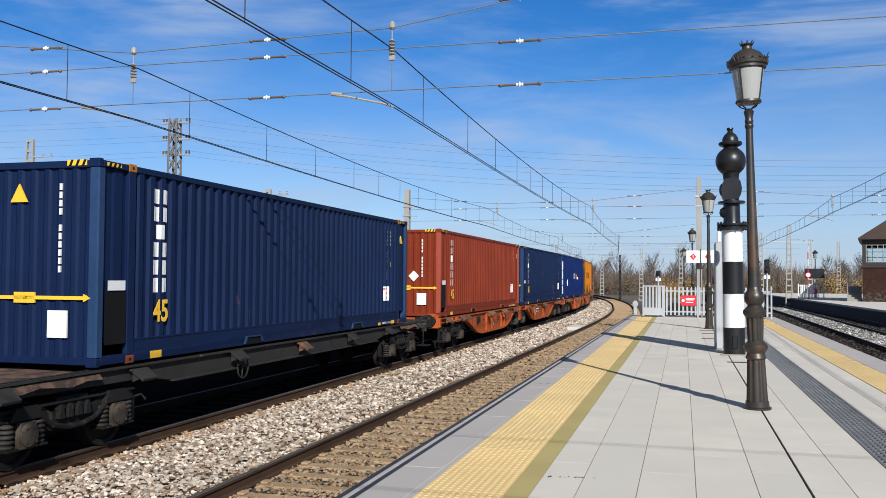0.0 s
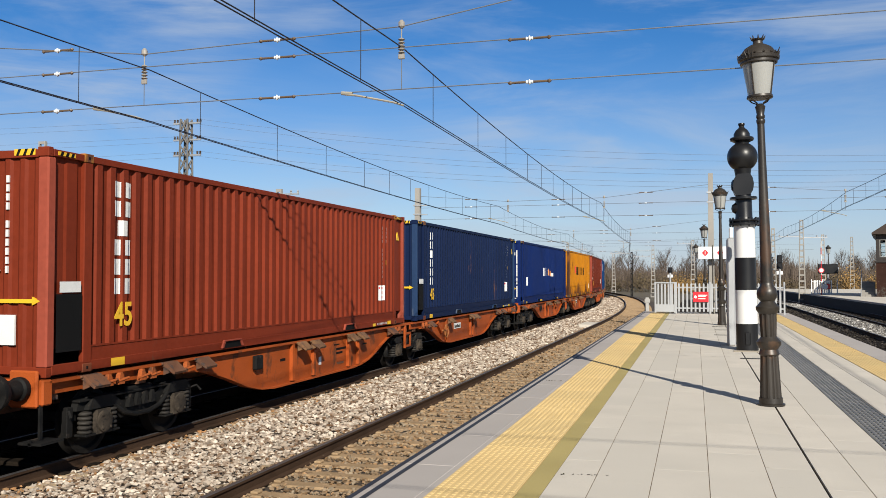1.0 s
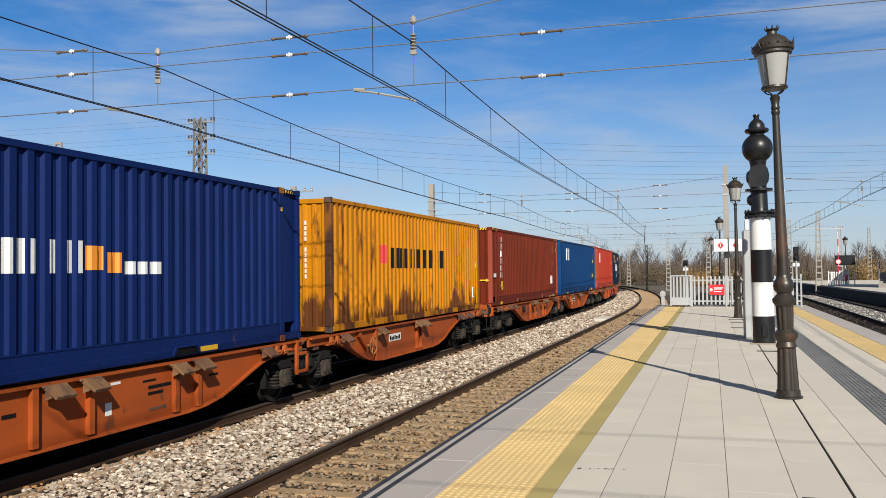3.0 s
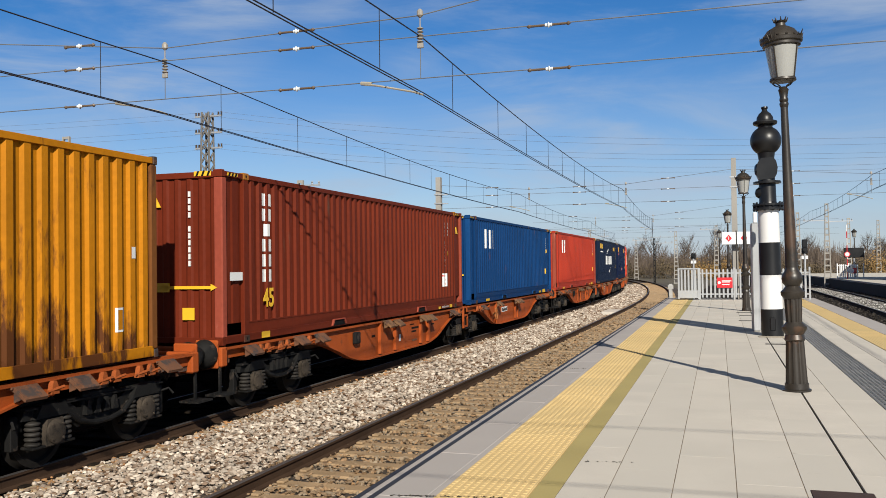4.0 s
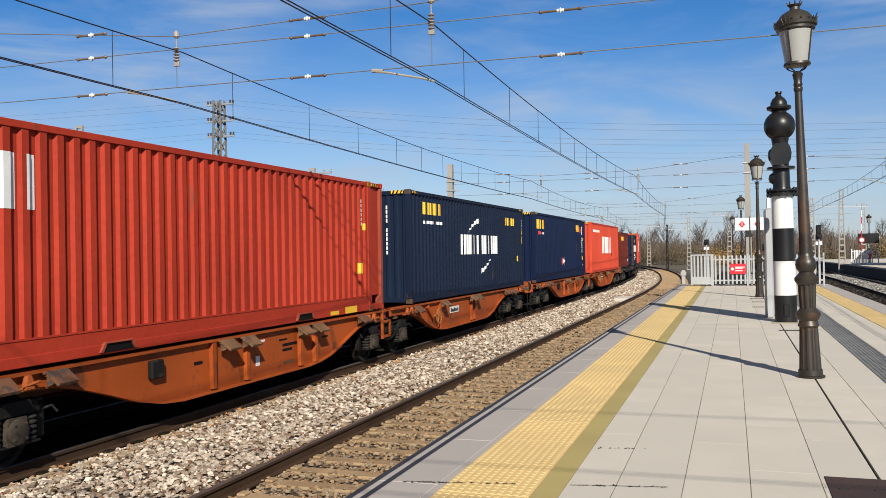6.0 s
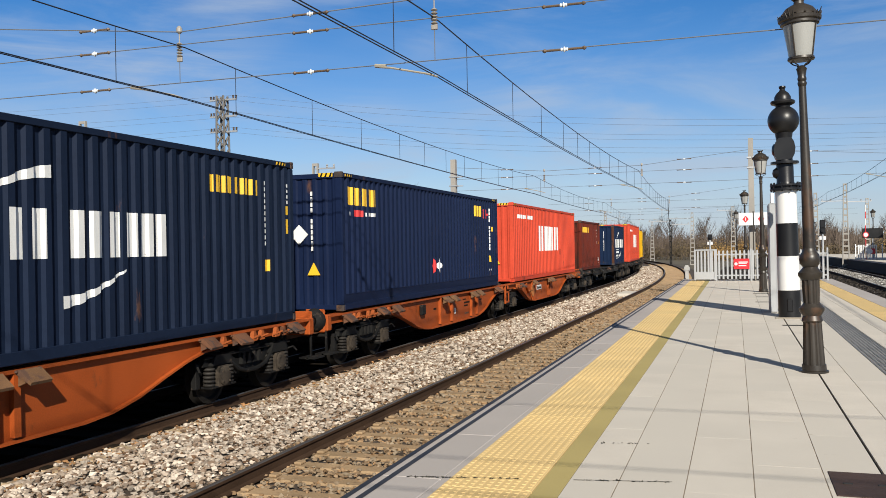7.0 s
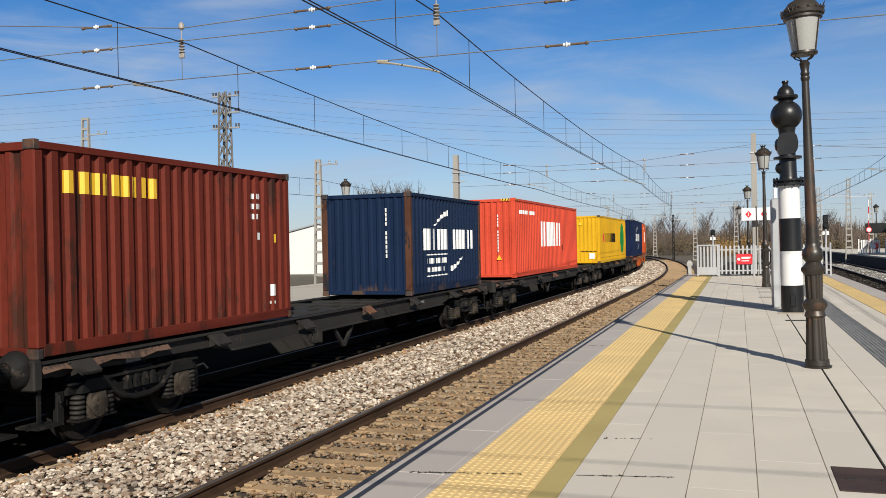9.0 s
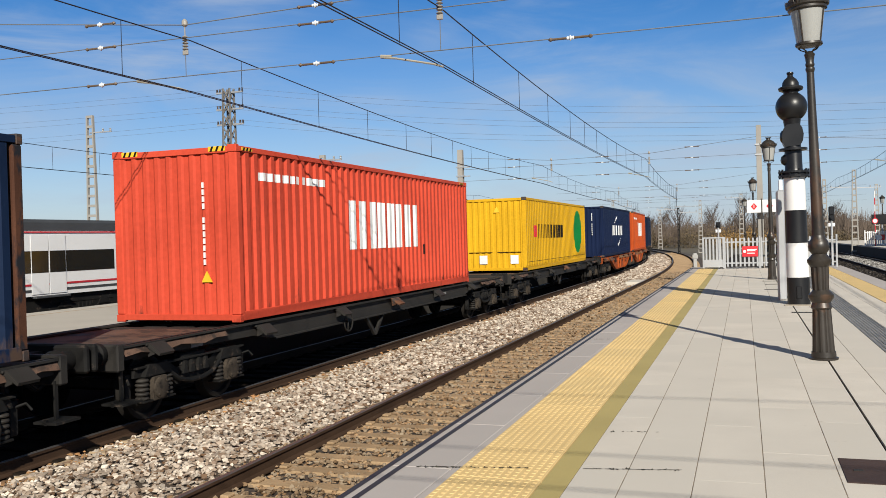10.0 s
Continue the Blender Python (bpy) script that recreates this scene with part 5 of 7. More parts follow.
c = container("yellow_container", 12.192, 2.896, YELLOW_SHIP, 78.63, "rust-streaked yellow container with black block mark", posts=POST_YELLOW)
side_mark(c, "logo_block", M_MARKBLACK, block_letters(3.6, 1.38, 1.90, 0.29, 0.07, "conpinoppnipc"), "black block mark")
side_mark(c, "logo_block", M_MARKRED, [(2.9, 3.35, 1.5, 1.95)], "red and white square mark")
side_mark(c, "label_plate", M_MARKWHITE, [(11.30, 11.50, 0.42, 0.45), (11.30, 11.50, 0.72, 0.75), (11.30, 11.33, 0.45, 0.72), (11.47, 11.50, 0.45, 0.72), (11.62, 11.72, 1.42, 1.58)], "white data label")
number_column(c, 0.6, 2.4)

triton("red_long_container", 93.3, BROWN_RED2, "long oxide red container with white block mark and yellow 45", POST_RED, False)


def cai(name, centre, colour, label):
    c = container(name, 13.716, 2.896, colour, centre, label, forty_five=True, posts=POST_RED if colour is RED_CAI else POST_AZURE)
    side_mark(c, "logo_block", M_MARKWHITE, [(1.95, 2.32, 1.85, 2.5), (2.45, 2.84, 1.85, 2.5), (2.98, 3.14, 1.85, 2.5)], "white block mark")
    side_mark(c, "yellow_tab", M_CABYELLOW, [(10.9, 11.3, 0.04, 0.12), (1.9, 2.4, 0.04, 0.12), (11.6, 12.2, 0.03, 0.17), (12.35, 12.6, 0.85, 1.08), (12.6, 12.75, 1.8, 1.95)], "yellow lifting mark")
    side_mark(c, "code_bar", M_MARKWHITE, [(12.3, 12.36, 2.4 - 0.1 * k, 2.47 - 0.1 * k) for k in range(11)] + [(12.5, 12.55, 2.4 - 0.1 * k, 2.47 - 0.1 * k) for k in range(6)], "white stencilled code")
    end_mark(c, "arrow_line", M_CABYELLOW, [(0.3, 1.0, 0.93, 0.98), (0.45, 0.7, 0.45, 0.65)], "yellow arrow and label")
    number_column(c, 0.55, 2.6, 11, 0.11)
    hazard(c)
    return c


cai("azure_long_container", 107.9, BLUE_CAI, "azure blue long corrugated container with white block mark")
cai("light_red_long_container", 122.8, RED_CAI, "faded brick red long container with white block mark")


def swoosh(c, y0, z0, flip=1, s=1.0):
    """A tapered white arc, as a wing."""
    pts = []
    for k in range(9):
        a = k / 8
        mid = z0 + s * (0.50 * math.sin(a * 1.5) if flip > 0 else 0.55 * (1 - math.cos(a * 1.45)))
        th = s * 0.085 * (0.25 + a if flip > 0 else 1.25 - a)
        pts.append((y0 + a * 1.55 * s, mid - th, mid + th))
    side_poly(c, "arc_mark", M_MARKWHITE, pts, "white curved wing mark")


def cma(name, length, height, centre, colour, label, y, w, z, h, posts=None):
    c = container(name, length, height, colour, centre, label, posts=posts)
    side_mark(c, "logo_block", M_MARKWHITE, block_letters(y, z, z + h, w, w * 0.12, "cnn") + block_letters(y + 3.9 * w, z, z + h, w, w * 0.12, "ccn"), "white block mark")
    s = w / 0.8
    swoosh(c, y + w * 1.4, z + h + 0.10 * s, 1, s)
    swoosh(c, y + w * 3.6, z - 0.72 * s, -1, s)
    number_column(c, 0.55, height - 0.4)
    return c


c = cma("ink_blue_container", 12.192, 2.896, 137.6, NAVY, "dark ink blue container with large white block mark and arcs", 4.2, 0.60, 1.22, 0.60)
side_mark(c, "logo_block", M_CABYELLOW, block_letters(0.9, 2.3, 2.62, 0.27, 0.06, "copco") + block_letters(9.58, 2.22, 2.49, 0.185, 0.03, "copcoii"), "yellow block mark")
side_mark(c, "small_mark", M_MARKWHITE, bars(1.0, 2.05, 2.13, [0.12, -0.1, 0.5, -0.05, 0.55], 0.05), "small white mark")
side_mark(c, "yellow_tab", M_CABYELLOW, [(11.9, 12.0, 1.92, 2.08), (11.9, 12.0, 1.58, 1.84), (11.17, 11.32, 0.92, 1.12)], "yellow label")
side_mark(c, "code_bar", M_MARKWHITE, [(11.2, 11.26, 2.42 - 0.105 * k, 2.49 - 0.105 * k) for k in range(11)] + [(11.93, 11.98, 2.42 - 0.1 * k, 2.48 - 0.1 * k) for k in range(4)], "white stencilled code")
hazard(c)

c = container("deep_blue_container", 12.192, 2.896, NAVY2, 151.85, "deep blue container with yellow block mark and hazard diamonds", deep=True)
side_mark(c, "logo_block", M_CABYELLOW, block_letters(0.32, 2.22, 2.60, 0.28, 0.035, "copco") + block_letters(9.5, 2.25, 2.58, 0.24, 0.03, "coc"), "yellow block mark")
side_mark(c, "small_mark", M_MARKRED, [(0.62, 1.12, 1.98, 2.12), (10.33, 10.41, 2.2, 2.5), (10.49, 10.57, 2.2, 2.5), (10.63, 10.71, 2.2, 2.5), (10.77, 10.85, 2.2, 2.5), (10.92, 11.09, 2.31, 2.37)], "red small mark")
side_mark(c, "small_mark", M_MARKWHITE, [(0.42, 0.53, 2.0, 2.08)] + bars(1.2, 2.0, 2.08, [0.075] * 6, 0.025), "white small mark")
for y, m in ((5.75, M_MARKRED), (6.2, M_MARKWHITE)):
    side_poly(c, "hazard_diamond", m, [(y - 0.2, 0.8, 0.8), (y, 0.58, 1.02), (y + 0.2, 0.8, 0.8)], "diamond-shaped cargo label")
for x, m, l in ((0.22, M_MARKWHITE, "white diamond-shaped cargo label"), (-0.20, M_MARKRED, "red diamond-shaped cargo label")):
    bm = bmesh.new()
    prism(bm, [(x - 0.21, 1.6), (x, 1.39), (x + 0.21, 1.6), (x, 1.81)], -c.L / 2 - 0.006, -c.L / 2 + 0.02, "y")
    part("hazard_diamond", bm, m, c.ob, l)
end_triangle(c, 0.55, 0.75)
side_mark(c, "code_bar", M_MARKWHITE, [(11.27, 11.315, 2.45 - 0.115 * k, 2.54 - 0.115 * k) for k in range(12) if k != 4] + [(11.52, 11.56, 2.45 - 0.115 * k, 2.54 - 0.115 * k) for k in range(4)] + [(11.2 + 0.06 * k, 11.24 + 0.06 * k, 0.52, 0.57) for k in range(4)], "white stencilled code")
side_mark(c, "yellow_tab", M_CABYELLOW, [(11.51, 11.60, 1.80, 1.95)], "yellow label")
side_poly(c, "warning_triangle", M_CABYELLOW, [(11.20, 0.80, 0.81), (11.30, 0.80, 1.02), (11.40, 0.80, 0.81)], "yellow warning triangle")
number_column(c, 0.5, 2.5)
hazard(c)


def opdr(centre, name="vermilion_container", colour=None, label="bright vermilion container with large white bar mark"):
    c = container(name, 12.192, 2.896, colour or RED_OP, centre, label)
    side_mark(c, "logo_block", M_MARKWHITE, block_letters(4.2, 1.10, 2.12, 0.90, 0.16, "oppp"), "large white block mark")
    side_mark(c, "web_address_bar", M_MARKWHITE, bars(0.72, 2.34, 2.48, [0.2, 0.2, 0.2, -0.02, 0.18, 0.18, 0.18, 0.12, -0.02, 0.16, 0.17, 0.25], 0.05), "white lettering bars")
    number_column(c, 0.55, 2.3, 12, 0.115)
    end_triangle(c, 0.6, 0.66, 0.18)
    side_mark(c, "dark_streak", M_MARKBLACK, [(8.55, 8.62, 0.9, 1.15)], "dark scrape")
    hazard(c)
    return c


opdr(166.2)
c = container("maroon_short_container", 6.058, 2.591, MAROON, 177.3, "maroon short container with yellow block mark and rusty edges")
side_mark(c, "logo_block", M_CABYELLOW, block_letters(0.40, 1.98, 2.26, 0.35, 0.035, "ioonn"), "yellow block mark")
side_mark(c, "code_bar", M_MARKWHITE, [(4.78 + 0.075 * (k % 4), 4.83 + 0.075 * (k % 4), 2.09 - 0.17 * (k // 4), 2.18 - 0.17 * (k // 4)) for k in range(11)] + [(4.95, 5.04, 1.40, 1.52), (5.42, 5.52, 0.42, 0.62), (5.40, 5.44, 0.28, 0.33), (5.48, 5.52, 0.28, 0.33)], "white stencilled code")
side_mark(c, "yellow_tab", M_CABYELLOW, [(5.5, 5.6, 1.35, 1.5)], "yellow label")
number_column(c, 0.45, 2.25, 10, 0.13)
c = cma("worn_blue_short_container", 6.058, 2.591, 189.45, BLUE_OLD, "worn blue short container with white block mark and rusty corner posts", 1.0, 0.60, 1.12, 0.56, mat("post_rusty", (0.085, 0.036, 0.021), 0.85, var=0.4, scale=5, bump=0.2, rust=(0.018, 0.019, 0.024), rust_at=0.52, streak=0.6, spec=0.15))
side_mark(c, "eco_bar", M_MARKWHITE, [(1.15, 2.9, 0.98, 1.01), (1.15, 2.9, 0.42, 0.45)] + bars(1.2, 0.76, 0.90, [0.13] * 9, 0.05) + bars(1.3, 0.54, 0.66, [0.12] * 8, 0.05), "white lettering bars")
opdr(203.0)

c = container("lemon_swap_body", 12.192, 2.75, YELLOW_SWAP, 222.3, "lemon yellow container with green disc and dark mark", depth=0.016)
side_mark(c, "logo_block", M_MARKBLACK, block_letters(2.0, 1.2, 1.75, 0.42, 0.12, "copnopppn"), "dark block mark")
side_mark(c, "logo_block", M_MARKRED, [(1.3, 1.8, 1.25, 1.7)], "red block mark")
side_poly(c, "disc_mark", M_GREEN, [(10.25 - 0.95 * math.cos(math.pi * k / 16), 1.45 - 1.0 * math.sin(math.pi * k / 16), 1.45 + 1.0 * math.sin(math.pi * k / 16)) for k in range(17)], "green disc mark")
end_mark(c, "data_plate", M_MARKWHITE, [(-0.6, -0.3, 0.28, 0.60), (0.6, 0.9, 0.28, 0.60)], "white label")
end_mark(c, "seam", M_MARKBLACK, [(-1.02, -0.1, 0.705, 0.725), (0.1, 1.02, 0.705, 0.725)], "dark seam above the tail board")
side_mark(c, "seam", M_MARKBLACK, [(4.75, 4.77, 0.35, 2.6), (0.2, 12.0, 0.32, 0.335)], "dark panel seam")
end_triangle(c, 0.1, 2.2, 0.22)
c = cma("ink_blue_container", 12.192, 2.896, 240.25, NAVY2, "dark ink blue container with large white block mark and arcs", 3.6, 0.66, 1.22, 0.60)
opdr(254.95, "orange_red_container", ORANGE_RED, "faded orange red container with white bar mark")
container("ink_blue_container", 12.192, 2.896, NAVY, 276.0, "dark ink blue container at the far end of the train")
container("yellow_container", 12.192, 2.896, YELLOW_SHIP, 290.0, "rust-streaked yellow container at the far end of the train")
wagon_grey(284.0, 14.0, 11.5)

# ---- overhead line ----
def sag(a, b, drop, n=14):
    a, b = Vector(a), Vector(b)
    return [a.lerp(b, k / n) - Vector((0, 0, drop * 4 * (k / n) * (1 - k / n))) for k in range(n + 1)]


SUPPORTS = [-46.0, -16.8, 12.7, 42.0, 71.0, 100.0, 129.0]


def overhead(line, name, label, contact=4.30, carrier=5.14, drop=0.13, places=None):
    """Carrier and twin contact wires with upright droppers over one track; places: across, at the supports."""
    ob = thing(name, label, "overhead wire")
    pts, low = [], []
    ends = []
    for a in SUPPORTS:
        x, y, _ = line(a)
        ends.append(((places or {}).get(a, x), y if a > 45 else a))
    for (xa, ya), (xb, yb) in zip(ends, ends[1:]):
        pts.append(sag((xa, ya, carrier), (xb, yb, carrier), drop))
        low.append(sag((xa, ya, contact), (xb, yb, contact), drop * 0.32))
    bm = bmesh.new()
    tube(bm, [p for k, seg in enumerate(pts) for p in (seg if k == 0 else seg[1:])], 0.0105, 5)
    part("carrier_wire", bm, M_WIRE, ob)
    for d in (-0.03, 0.03):
        bm = bmesh.new()
        tube(bm, [(p.x + d, p.y, p.z) for k, seg in enumerate(low) for p in (seg if k == 0 else seg[1:])], 0.0085, 5)
        part("contact_wire", bm, M_WIRE, ob)
    for seg, base in zip(pts, low):
        a, b, c, d = seg[0], seg[-1], base[0], base[-1]
        for u in (0.055, 0.165, 0.26, 0.355, 0.43, 0.505, 0.58, 0.66, 0.75, 0.84, 0.94):
            v = 4 * u * (1 - u)
            x, y = a.x + (b.x - a.x) * u, a.y + (b.y - a.y) * u
            bm = bmesh.new()
            rod(bm, (x, y, a.z - drop * v), (x, y, c.z - drop * 0.32 * v), 0.006, 5)
            part("dropper", bm, M_WIRE, ob)
    return ob


def line_three(s):
    return track(s, 5.95 + 0.25, 60, 1500)


def line_four(s):
    return track(s, 9.9, 60, 1500)


overhead(line_two, "overhead_line", "dark carrier and contact wires with droppers over the goods track", 4.25, 5.115, 0.23, {-16.8: -8.6, 12.7: -8.74, 42.0: -9.25, 71.0: -9.88})
overhead(line_one, "overhead_line", "dark carrier and contact wires with droppers over the platform track", 4.30, 5.165, 0.25, {-16.8: -4.27, 12.7: -4.28, 42.0: -4.28, 71.0: -4.94})
overhead(line_three, "overhead_line", "dark carrier and contact wires over the further platform track", 4.74, 5.40, 0.2)


def insulator(bm_dark, bm_white, x, y, z, half=0.29):
    lathe(bm_dark, [(0.012, -half - 0.03), (0.032, -half), (0.018, -half + 0.03), (0.018, half - 0.03), (0.032, half), (0.012, half + 0.03)], 8, (x, y, z), axis="x")
    lathe(bm_white, [(0.018, -0.055), (0.028, -0.045), (0.022, -0.02), (0.046, 0.0), (0.022, 0.02), (0.028, 0.045), (0.018, 0.055)], 10, (x, y, z), axis="x")


def cross_span(y, x0, x1, z_top, z_mid, z_low, hangers, cuts):
    """Head-span wires across the tracks with insulators and hanging strings."""
    ob = thing("cross_span", "steel head-span ropes with glass insulators across the tracks", "overhead wire")
    tops = [(x0, z_top[0])] + [(h, z) for h, z in hangers] + [(x1, z_top[1])]
    bm = bmesh.new()
    tube(bm, [(x, y, z) for x, z in tops], 0.010, 5)
    part("top_rope", bm, M_STEELROPE, ob)
    for z in (z_mid, z_low):
        bm = bmesh.new()
        tube(bm, [(x0, y, z), (x1, y, z + 0.02)], 0.009, 5)
        part("cross_rope", bm, M_STEELROPE, ob)
    for x in cuts:
        for z in (np.interp(x, [t[0] for t in tops], [t[1] for t in tops]), z_mid, z_low):
            dark, white = bmesh.new(), bmesh.new()
            insulator(dark, white, x, y, float(z))
            rods = part("insulator_rod", dark, M_INS_BROWN, ob, "brown insulator rods")
            part("insulator_disc", white, M_PORCELAIN, rods, "white glass insulator")
    for h, z in hangers:
        bm = bmesh.new()
        lathe(bm, [(0.02, 0.10), (0.05, 0.06), (0.05, 0.0), (0.02, -0.03)], 10, (h, y, z))
        rod(bm, (h, y, z), (h, y, z - 0.18), 0.010, 6)
        for k in range(5):
            lathe(bm, [(0.025, 0.0), (0.055, 0.018), (0.03, 0.04)], 10, (h, y, z - 0.42 + 0.05 * k))
        box(bm, h - 0.05, h + 0.05, y - 0.02, y + 0.02, z - 0.50, z - 0.42, 0.008)
        part("hanging_insulator", bm, mat("insulator_grey", (0.36, 0.33, 0.29), 0.4, var=0.3), ob, "hanging string of grey insulators")
        bm = bmesh.new()
        rod(bm, (h, y, z - 0.48), (h, y, z_low), 0.007, 5)
        part("hanger_wire", bm, M_STEELROPE, ob)
        bm = bmesh.new()
        tube(bm, [(h - 0.92, y, z_low - 0.02), (h - 0.72, y - 0.02, z_low - 0.05), (h - 0.12, y - 0.03, z_low - 0.19), (h + 0.05, y - 0.04, z_low - 0.25)], 0.017, 6)
        rod(bm, (h - 0.98, y, z_low + 0.005), (h - 0.80, y, z_low - 0.015), 0.03, 6)
        part("steady_arm", bm, mat("arm_cream", (0.33, 0.30, 0.24), 0.5, var=0.2), ob, "pale steady arm")
    return ob


cross_span(12.6, -26, 22, (7.2, 9.5), 5.14, 4.50, [(-8.78, 5.36), (-4.27, 5.47)], (-10.5, -6.35, -2.3))
# unseen span overhead, added so its ropes cast soft bands on the paving
cross_span(-0.97, -26, 22, (6.4, 7.0), 5.14, 4.50, [(-8.9, 6.66), (-4.35, 6.70)], (-10.5, -6.35, -2.3))
cross_span(42.0, -13.35, 0.72, (5.7, 5.9), 5.10, 4.52, [(-8.75, 5.33), (-4.12, 5.40)], (-10.6, -6.3, -2.2))
cross_span(42.2, 0.72, 22, (5.9, 7.0), 5.15, 4.60, [(6.4, 5.45), (10.1, 5.45)], (3.2, 8.3, 12.2))
cross_span(71.0, -14.5, 1.5, (5.9, 6.1), 5.10, 4.52, [(-9.4, 5.33), (-4.9, 5.40)], (-11.2, -7.0, -2.9))
cross_span(100.0, -18, 12, (5.9, 6.1), 5.10, 4.52, [(-12.3, 5.33), (-7.7, 5.40)], (-14.2, -10.0, -5.0))


def lattice_mast(name, x, y, top, label, w0=0.74, w1=0.34, base=-1.3, arms=(), dark=False):
    """A concrete ladder mast: two legs and rungs with openings between."""
    m = M_DARKMETAL if dark else M_CONCRETE_MAST
    ob = thing(name, label, "mast", "masts of the overhead line", at=pose(x, y, base))
    h = top - base
    bm = bmesh.new()
    for s in (-1, 1):
        prism(bm, [(s * w0 / 2, 0), (s * (w0 / 2 - 0.11), 0), (s * (w1 / 2 - 0.08), h), (s * w1 / 2, h)], -0.09, 0.09, "y")
    part("leg", bm, m, ob)
    k = max(3, int(h / 0.62))
    for i in range(k + 1):
        z = i * (h - 0.16) / k
        w = w0 + (w1 - w0) * z / h
        bm = bmesh.new()
        box(bm, -w / 2 + 0.05, w / 2 - 0.05, -0.07, 0.07, z, z + 0.16)
        part("rung", bm, m, ob)
    for z, l in arms:
        bm = bmesh.new()
        box(bm, min(0, l), max(0, l), -0.04, 0.04, z - base - 0.04, z - base + 0.04)
        for e in (0.6, 0.95):
            lathe(bm, [(0.03, -0.10), (0.07, -0.05), (0.04, 0.0), (0.07, 0.05), (0.03, 0.1)], 8, (l * e, 0, z - base + 0.12))
        part("bracket_arm", bm, M_GALV, ob)
    return ob


lattice_mast("ladder_mast", -38.5, 45, 9.98, "thick grey concrete ladder mast beyond the commuter train", 1.0, 0.50, arms=((8.9, 1.6),))
for x, y, top, arms in ((-13.2, 150, 5.6, ()), (-5.85, 130, 6.2, ((5.4, -3.5),)), (-0.3, 120, 6.5, ((6.0, -2.0),)), (8.0, 100, 6.85, ()), (10.3, 95, 7.4, ((5.6, 2.4), (5.7, -2.2))),
                        (-22.5, 45, 6.6, ((6.3, 1.2),)), (-19.5, 140, 7.0, ((6.0, 3.0),)), (15.5, 120, 7.0, ()), (22, 140, 7.5, ())):
    lattice_mast("ladder_mast", x, y, top, "pale concrete ladder mast carrying the overhead line", arms=arms)
lattice_mast("steel_mast", -7.5, 110, 4.7, "dark steel mast with cantilever arms beside the curve", 0.30, 0.24, arms=((4.5, -2.6), (4.1, 2.2)), dark=True)


def concrete_pole(x, y, top, label, w=0.34, base=-0.02):
    ob = thing("concrete_pole", label, "mast", at=pose(x, y, base))
    bm = bmesh.new()
    h = top - base
    prism(bm, [(-w / 2, 0), (w / 2, 0), (w * 0.36, h), (-w * 0.36, h)], -w * 0.4, w * 0.4, "y")
    part("shaft", bm, M_CONCRETE_MAST, ob)
    for z in (h - 0.9, h - 1.35):
        bm = bmesh.new()
        box(bm, -w * 0.6, w * 0.6, -w * 0.5, w * 0.5, z, z + 0.06)
        box(bm, w * 0.4, w * 0.4 + 0.35, -0.03, 0.03, z, z + 0.05)
        part("clamp", bm, M_GALV, ob)
    return ob


concrete_pole(0.70, 42.1, 6.40, "tall pale concrete pole behind the platform fence", w=0.29)
concrete_pole(-44.9, 45.0, 7.37, "thick pale concrete pole behind the commuter train", w=0.62, base=-1.3)
concrete_pole(-13.35, 42.0, 6.10, "pale concrete pole with clamp on the opposite platform")

# steel pylon with cross arms
PYLON = thing("pylon", "grey lattice power pylon with insulators behind the tracks", "pylon", at=pose(-38.0, 60, -1.3))
bm = bmesh.new()
H_P = 15.2
for sx in (-1, 1):
    for sy in (-1, 1):
        rod(bm, (sx * 0.50, sy * 0.50, 0), (sx * 0.30, sy * 0.30, H_P), 0.08, 6)
part("leg", bm, mat("pylon_steel", (0.15, 0.14, 0.13), 0.7, metal=0.2, var=0.2), PYLON)
bm = bmesh.new()
n = 15
for k in range(n):
    z0, z1 = H_P * k / n, H_P * (k + 1) / n
    a, b = 0.50 - 0.20 * k / n, 0.50 - 0.20 * (k + 1) / n
    for s in (-1, 1):
        rod(bm, (-a, s * a, z0), (b, s * b, z1), 0.055, 5)
        rod(bm, (a, s * a, z0), (-b, s * b, z1), 0.055, 5)
        rod(bm, (s * a, -a, z0), (s * b, b, z1), 0.055, 5)
part("bracing", bm, mat("pylon_steel", (0.15, 0.14, 0.13), 0.7, metal=0.2, var=0.2), PYLON)
for z in (14.9, 13.6, 12.4):
    bm = bmesh.new()
    box(bm, -1.1, 1.3, -0.06, 0.06, z - 0.06, z + 0.06)
    arm = part("cross_arm", bm, M_GALV, PYLON)
    for x in (-1.0, -0.75, 1.0, 1.25):
        bm = bmesh.new()
        lathe(bm, [(0.03, 0), (0.10, 0.05), (0.04, 0.09), (0.10, 0.14), (0.04, 0.18), (0.10, 0.23), (0.03, 0.28)], 8, (x, 0, z + 0.04))
        part("insulator", bm, M_INS_BROWN, arm, "brown pin insulator")
POWER = thing("power_line", "thin power wires running across the sky", "overhead wire")
for z, right, left in ((13.9, 9.2, 14.9), (13.5, 8.8, 14.4), (12.6, 8.3, 13.4), (12.2, 8.0, 12.9), (11.4, 7.6, 11.7), (11.0, 7.3, 11.3)):
    bm = bmesh.new()
    tube(bm, sag((-90, 60, left), (-37.0, 60, z), 0.3, 6), 0.008, 4)
    tube(bm, sag((-37.0, 60, z), (12.2, 60, right), 0.9, 12) + sag((12.2, 60, right), (70, 60, right + 2), 0.3, 4)[1:], 0.008, 4)
    part("power_wire", bm, mat("power_wire_grey", (0.16, 0.20, 0.27), 0.7, var=0.1), POWER)

